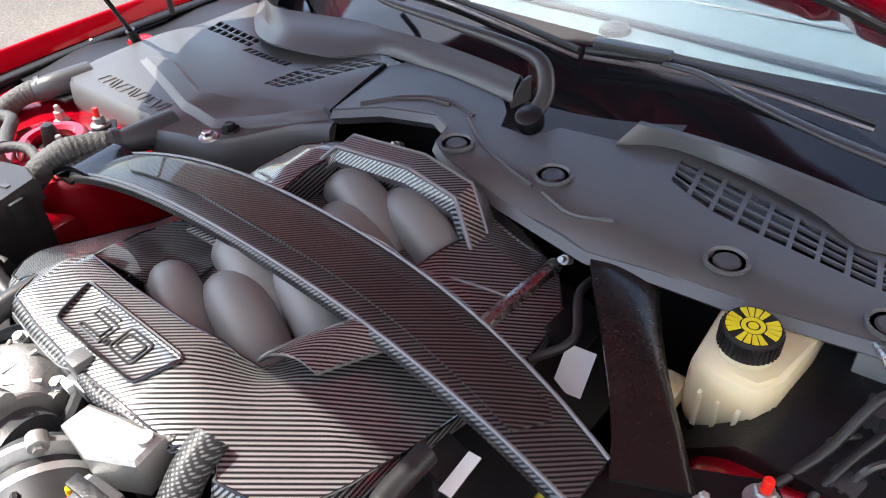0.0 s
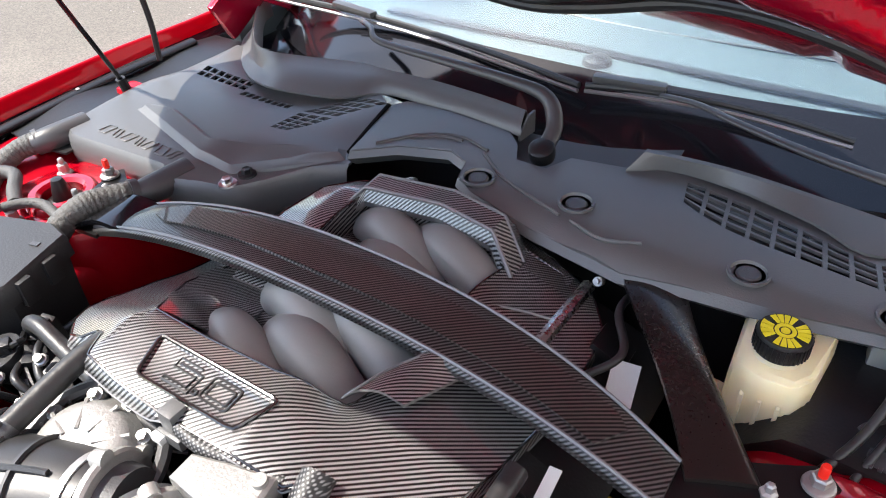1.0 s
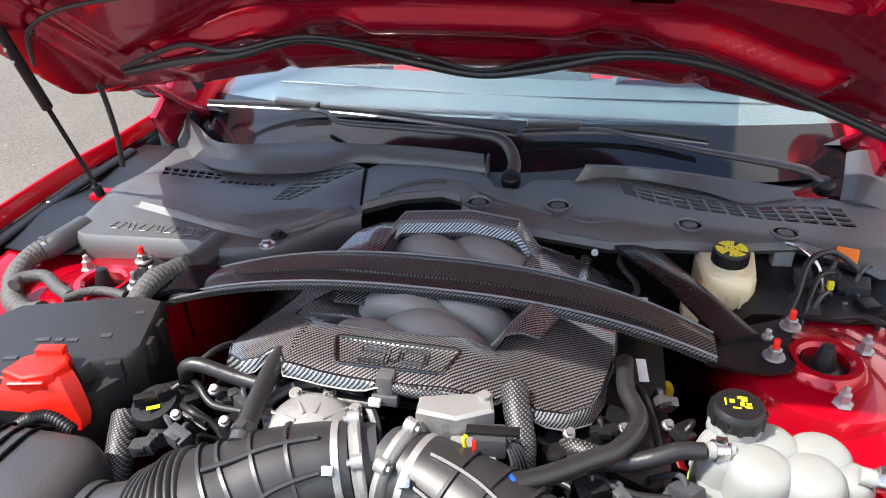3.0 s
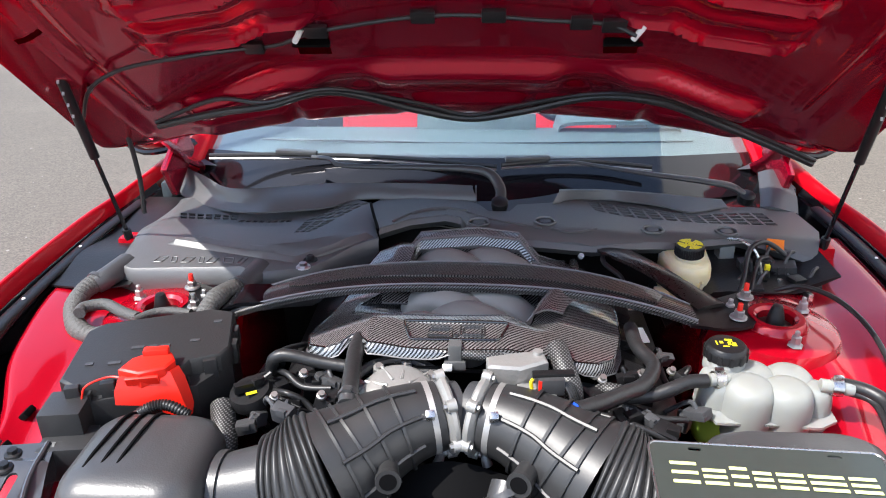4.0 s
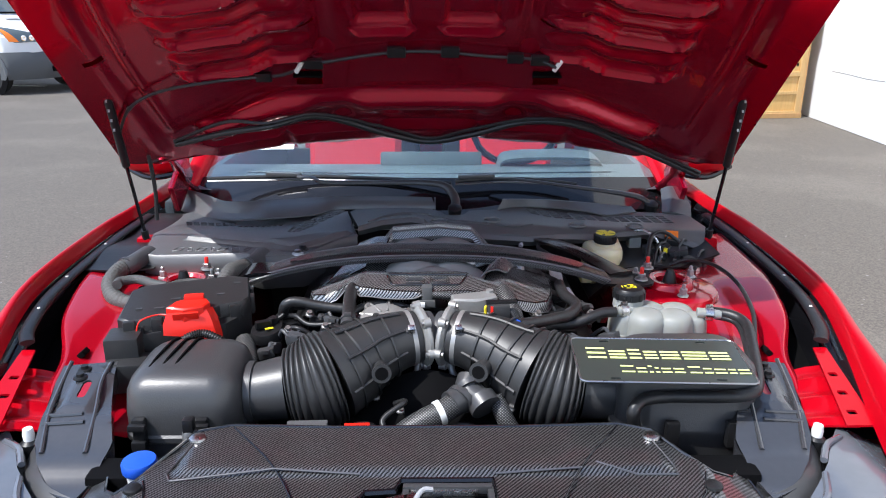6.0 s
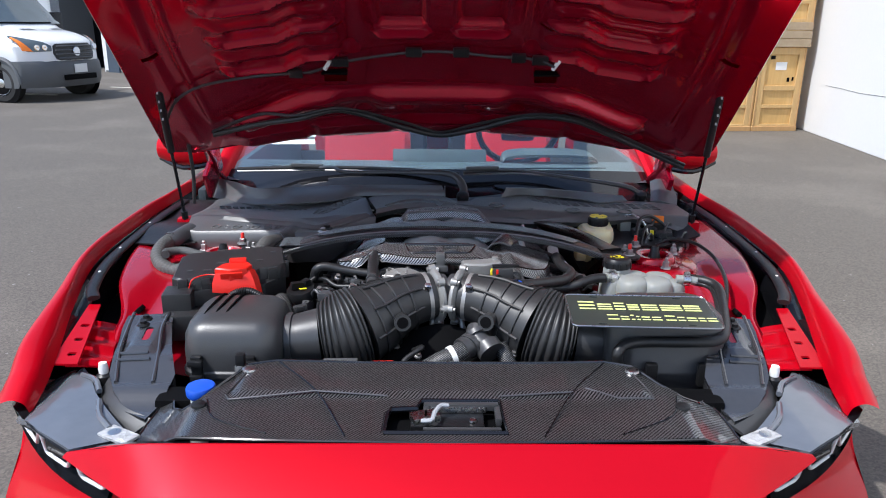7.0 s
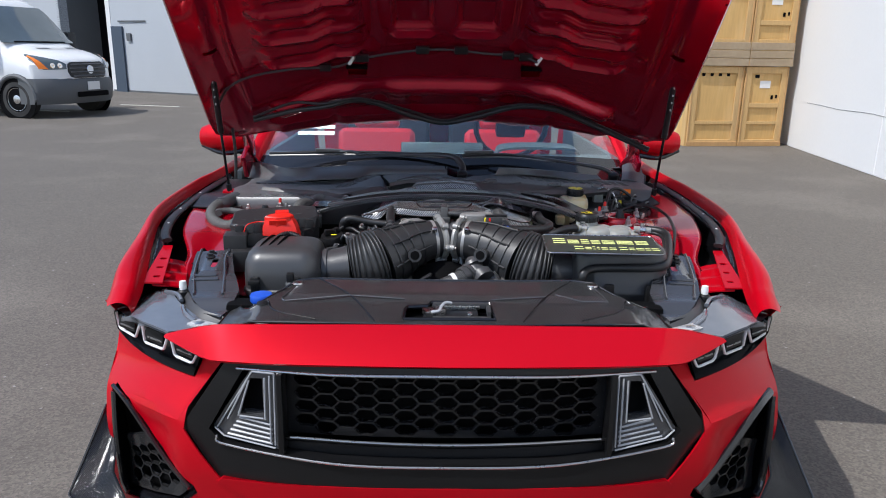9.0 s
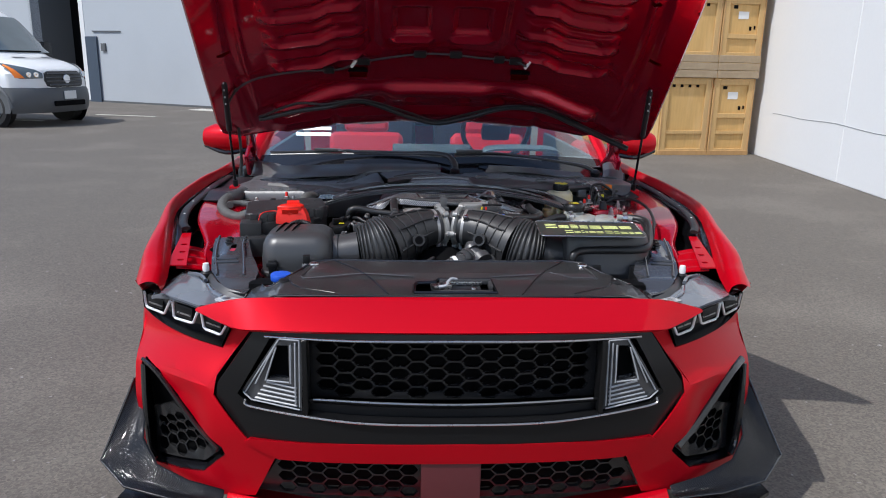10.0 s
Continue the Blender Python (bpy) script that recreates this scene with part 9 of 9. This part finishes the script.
    solo("heat_shield", patch([[(0.346, 0.405, 0.748), (0.360, 0.395, 0.754), (0.376, 0.400, 0.744)], [(0.366, 0.370, 0.722), (0.382, 0.362, 0.728), (0.398, 0.368, 0.716)], [(0.390, 0.335, 0.690), (0.406, 0.328, 0.696), (0.422, 0.334, 0.684)]], 4, 4, 0.004), STEEL, "bright folded metal heat shield strip", "heat shield")
    for x, y, z, s, a, lab in ((-0.305, 0.225, 0.855, (0.02, 0.016, 0.05), 20, "black injector plug on the engine"), (-0.30, 0.19, 0.83, (0.04, 0.03, 0.03), 40, "black wiring connector on the engine"), (-0.27, 0.16, 0.825, (0.05, 0.02, 0.025), -20, "black wiring connector on the engine"), (-0.24, 0.19, 0.835, (0.03, 0.03, 0.04), 10, "black wiring connector on the engine"), (-0.20, 0.15, 0.84, (0.05, 0.03, 0.03), 60, "black cable bracket on the engine"), (0.27, 0.14, 0.825, (0.05, 0.03, 0.03), 30, "black wiring connector on the engine"), (0.33, 0.12, 0.815, (0.04, 0.03, 0.03), -25, "black wiring connector on the engine"), (0.30, 0.21, 0.80, (0.06, 0.03, 0.03), 10, "black cable bracket on the engine"), (0.22, 0.17, 0.84, (0.03, 0.025, 0.03), 45, "black wiring connector on the engine")):
        b = box((x, y, z), s, (15, 10, a), 0.004)
        join(b, box((x + 0.01, y - 0.008, z + s[2] * 0.4), (s[0] * 0.5, s[1] * 0.6, 0.014), (0, 0, a), 0.002))
        solo("wiring_connector", b, BLACK, lab, "connector", "engine connectors")
    for k, pts in enumerate(([(-0.31, 0.22, 0.85), (-0.28, 0.19, 0.86), (-0.25, 0.17, 0.85), (-0.2, 0.16, 0.855)], [(-0.30, 0.17, 0.84), (-0.27, 0.15, 0.85), (-0.24, 0.15, 0.83), (-0.21, 0.13, 0.80)], [(0.20, 0.19, 0.85), (0.26, 0.16, 0.84), (0.32, 0.14, 0.83), (0.37, 0.15, 0.82)], [(0.22, 0.15, 0.83), (0.28, 0.12, 0.83), (0.35, 0.10, 0.81)], [(-0.06, -0.02, 0.77), (-0.04, -0.05, 0.79), (-0.08, -0.08, 0.77), (-0.06, -0.11, 0.75)], [(0.29, 0.36, 0.82), (0.33, 0.33, 0.84), (0.35, 0.28, 0.83), (0.36, 0.22, 0.82)], [(-0.30, 0.38, 0.80), (-0.33, 0.32, 0.82), (-0.36, 0.26, 0.80), (-0.37, 0.2, 0.78)], [(0.30, 0.52, 0.84), (0.33, 0.56, 0.86), (0.30, 0.62, 0.87), (0.31, 0.70, 0.86)])):
        hose("wiring", pts, 0.0055, RUBBER, "black taped wiring loom on the engine", "wiring", 8)
    rng = random.Random(7)
    for k in range(30):
        left = k % 2
        x, y, z = (rng.uniform(-0.34, -0.19), rng.uniform(0.10, 0.27), rng.uniform(0.80, 0.865)) if left else (rng.uniform(0.21, 0.40), rng.uniform(0.10, 0.34), rng.uniform(0.79, 0.85))
        s, a = (rng.uniform(0.016, 0.04), rng.uniform(0.014, 0.028), rng.uniform(0.014, 0.03)), rng.uniform(-60, 60)
        b = box((x, y, z), s, (rng.uniform(-25, 25), rng.uniform(-25, 25), a), 0.003)
        join(b, tube([(x, y, z), (x + rng.uniform(-0.02, 0.02), y + 0.015, z + 0.012), (x + rng.uniform(-0.05, 0.05), y + 0.04, z - 0.03)], 0.0042, 7, 4))
        join(b, box((x, y - s[1] * 0.5, z + s[2] * 0.3), (s[0] * 0.5, 0.008, s[2] * 0.5), (0, 0, a), 0.002))
        solo("wiring_connector", b, (BLACK_SHEEN, BLACK, GREY_DARK)[k % 3], "black wiring connector and lead on the engine", "connector", "engine connectors")
    # small metal bolts added to give glints among the dark parts
    for x, y, z in ((-0.25, 0.18, 0.868), (-0.21, 0.13, 0.862), (-0.29, 0.14, 0.85), (0.24, 0.20, 0.858), (0.31, 0.23, 0.85), (0.37, 0.27, 0.83), (-0.10, 0.02, 0.76), (-0.05, -0.03, 0.76), (0.16, -0.04, 0.77), (0.03, 0.0, 0.74)):
        solo("bright_bolt", lathe([(0.009, 0), (0.008, 0.003), (0.0055, 0.004), (0.0055, 0.010), (0, 0.010)], (x, y, z), (0.2, -0.4, 1), 8), STEEL_DULL, "dull zinc bolt added for its glint on the engine", "bolt", "engine bolts", angle=25)
    # near-black colour makes this cover pass for the dark pit below the elbows
    solo("front_cover", patch([[(x, 0.06, 0.80 - 0.3 * abs(x)) for x in (-0.2, -0.1, 0, 0.1, 0.2)], [(x, -0.01, 0.745 - 0.15 * abs(x)) for x in (-0.2, -0.1, 0, 0.1, 0.2)], [(x, -0.05, 0.66) for x in (-0.2, -0.1, 0, 0.1, 0.2)]], 4, 4, 0.01), DARK, "engine front cover in near-black for the deep shade", "engine")
    for x in (-0.12, -0.03, 0.07):
        solo("drive_pulley", join(lathe([(0.045, 0), (0.045, 0.006), (0.040, 0.010), (0.040, 0.016), (0.045, 0.020), (0.045, 0.024), (0.02, 0.026), (0, 0.022)], (x, -0.055, 0.70 + 0.05 * abs(x)), (0, -1, 0.1), 28)), BLACK, "black ribbed belt pulley on the engine", "pulley", "belt pulleys")
    solo("corrugated_loom", tube([(-0.505, 0.070, 0.842), (-0.475, 0.084, 0.862), (-0.445, 0.090, 0.866), (-0.410, 0.085, 0.852)], lambda t: 0.0085 + 0.0012 * math.sin(t * 22 * math.tau), 10, 30), RUBBER, "black corrugated wiring loom", "hose", "engine bay hoses", angle=80)
    solo("red_seal_tab", box((-0.119, -0.150, 0.80), (0.045, 0.012, 0.010), (0, 0, 3), 0.003), REDCAP, "small red plastic tab by the radiator", "tab")
    solo("grey_plug", box((-0.205, -0.148, 0.798), (0.07, 0.02, 0.018), (0, 0, 2), 0.003), GREY, "grey wiring plug near the radiator", "connector", "engine connectors")
    for x, y, z in ((-0.275, 0.71, 0.80), (-0.12, 0.765, 0.84), (0.10, 0.70, 0.86), (0.255, 0.665, 0.862)):
        solo("bulkhead_stud", join(tube([(x, y, z), (x, y - 0.012, z + 0.008)], 0.0065, 10, 1), tube([(x, y - 0.010, z + 0.007), (x, y - 0.02, z + 0.014)], 0.004, 8, 1)), STEEL_DULL, "small zinc stud on the bulkhead", "stud", "bulkhead studs")


build_reservoir()
build_coolant_tank()
build_air_intake()
build_sign()
build_fuse_box()
build_radiator_cover()
build_wipers()
build_hoses()
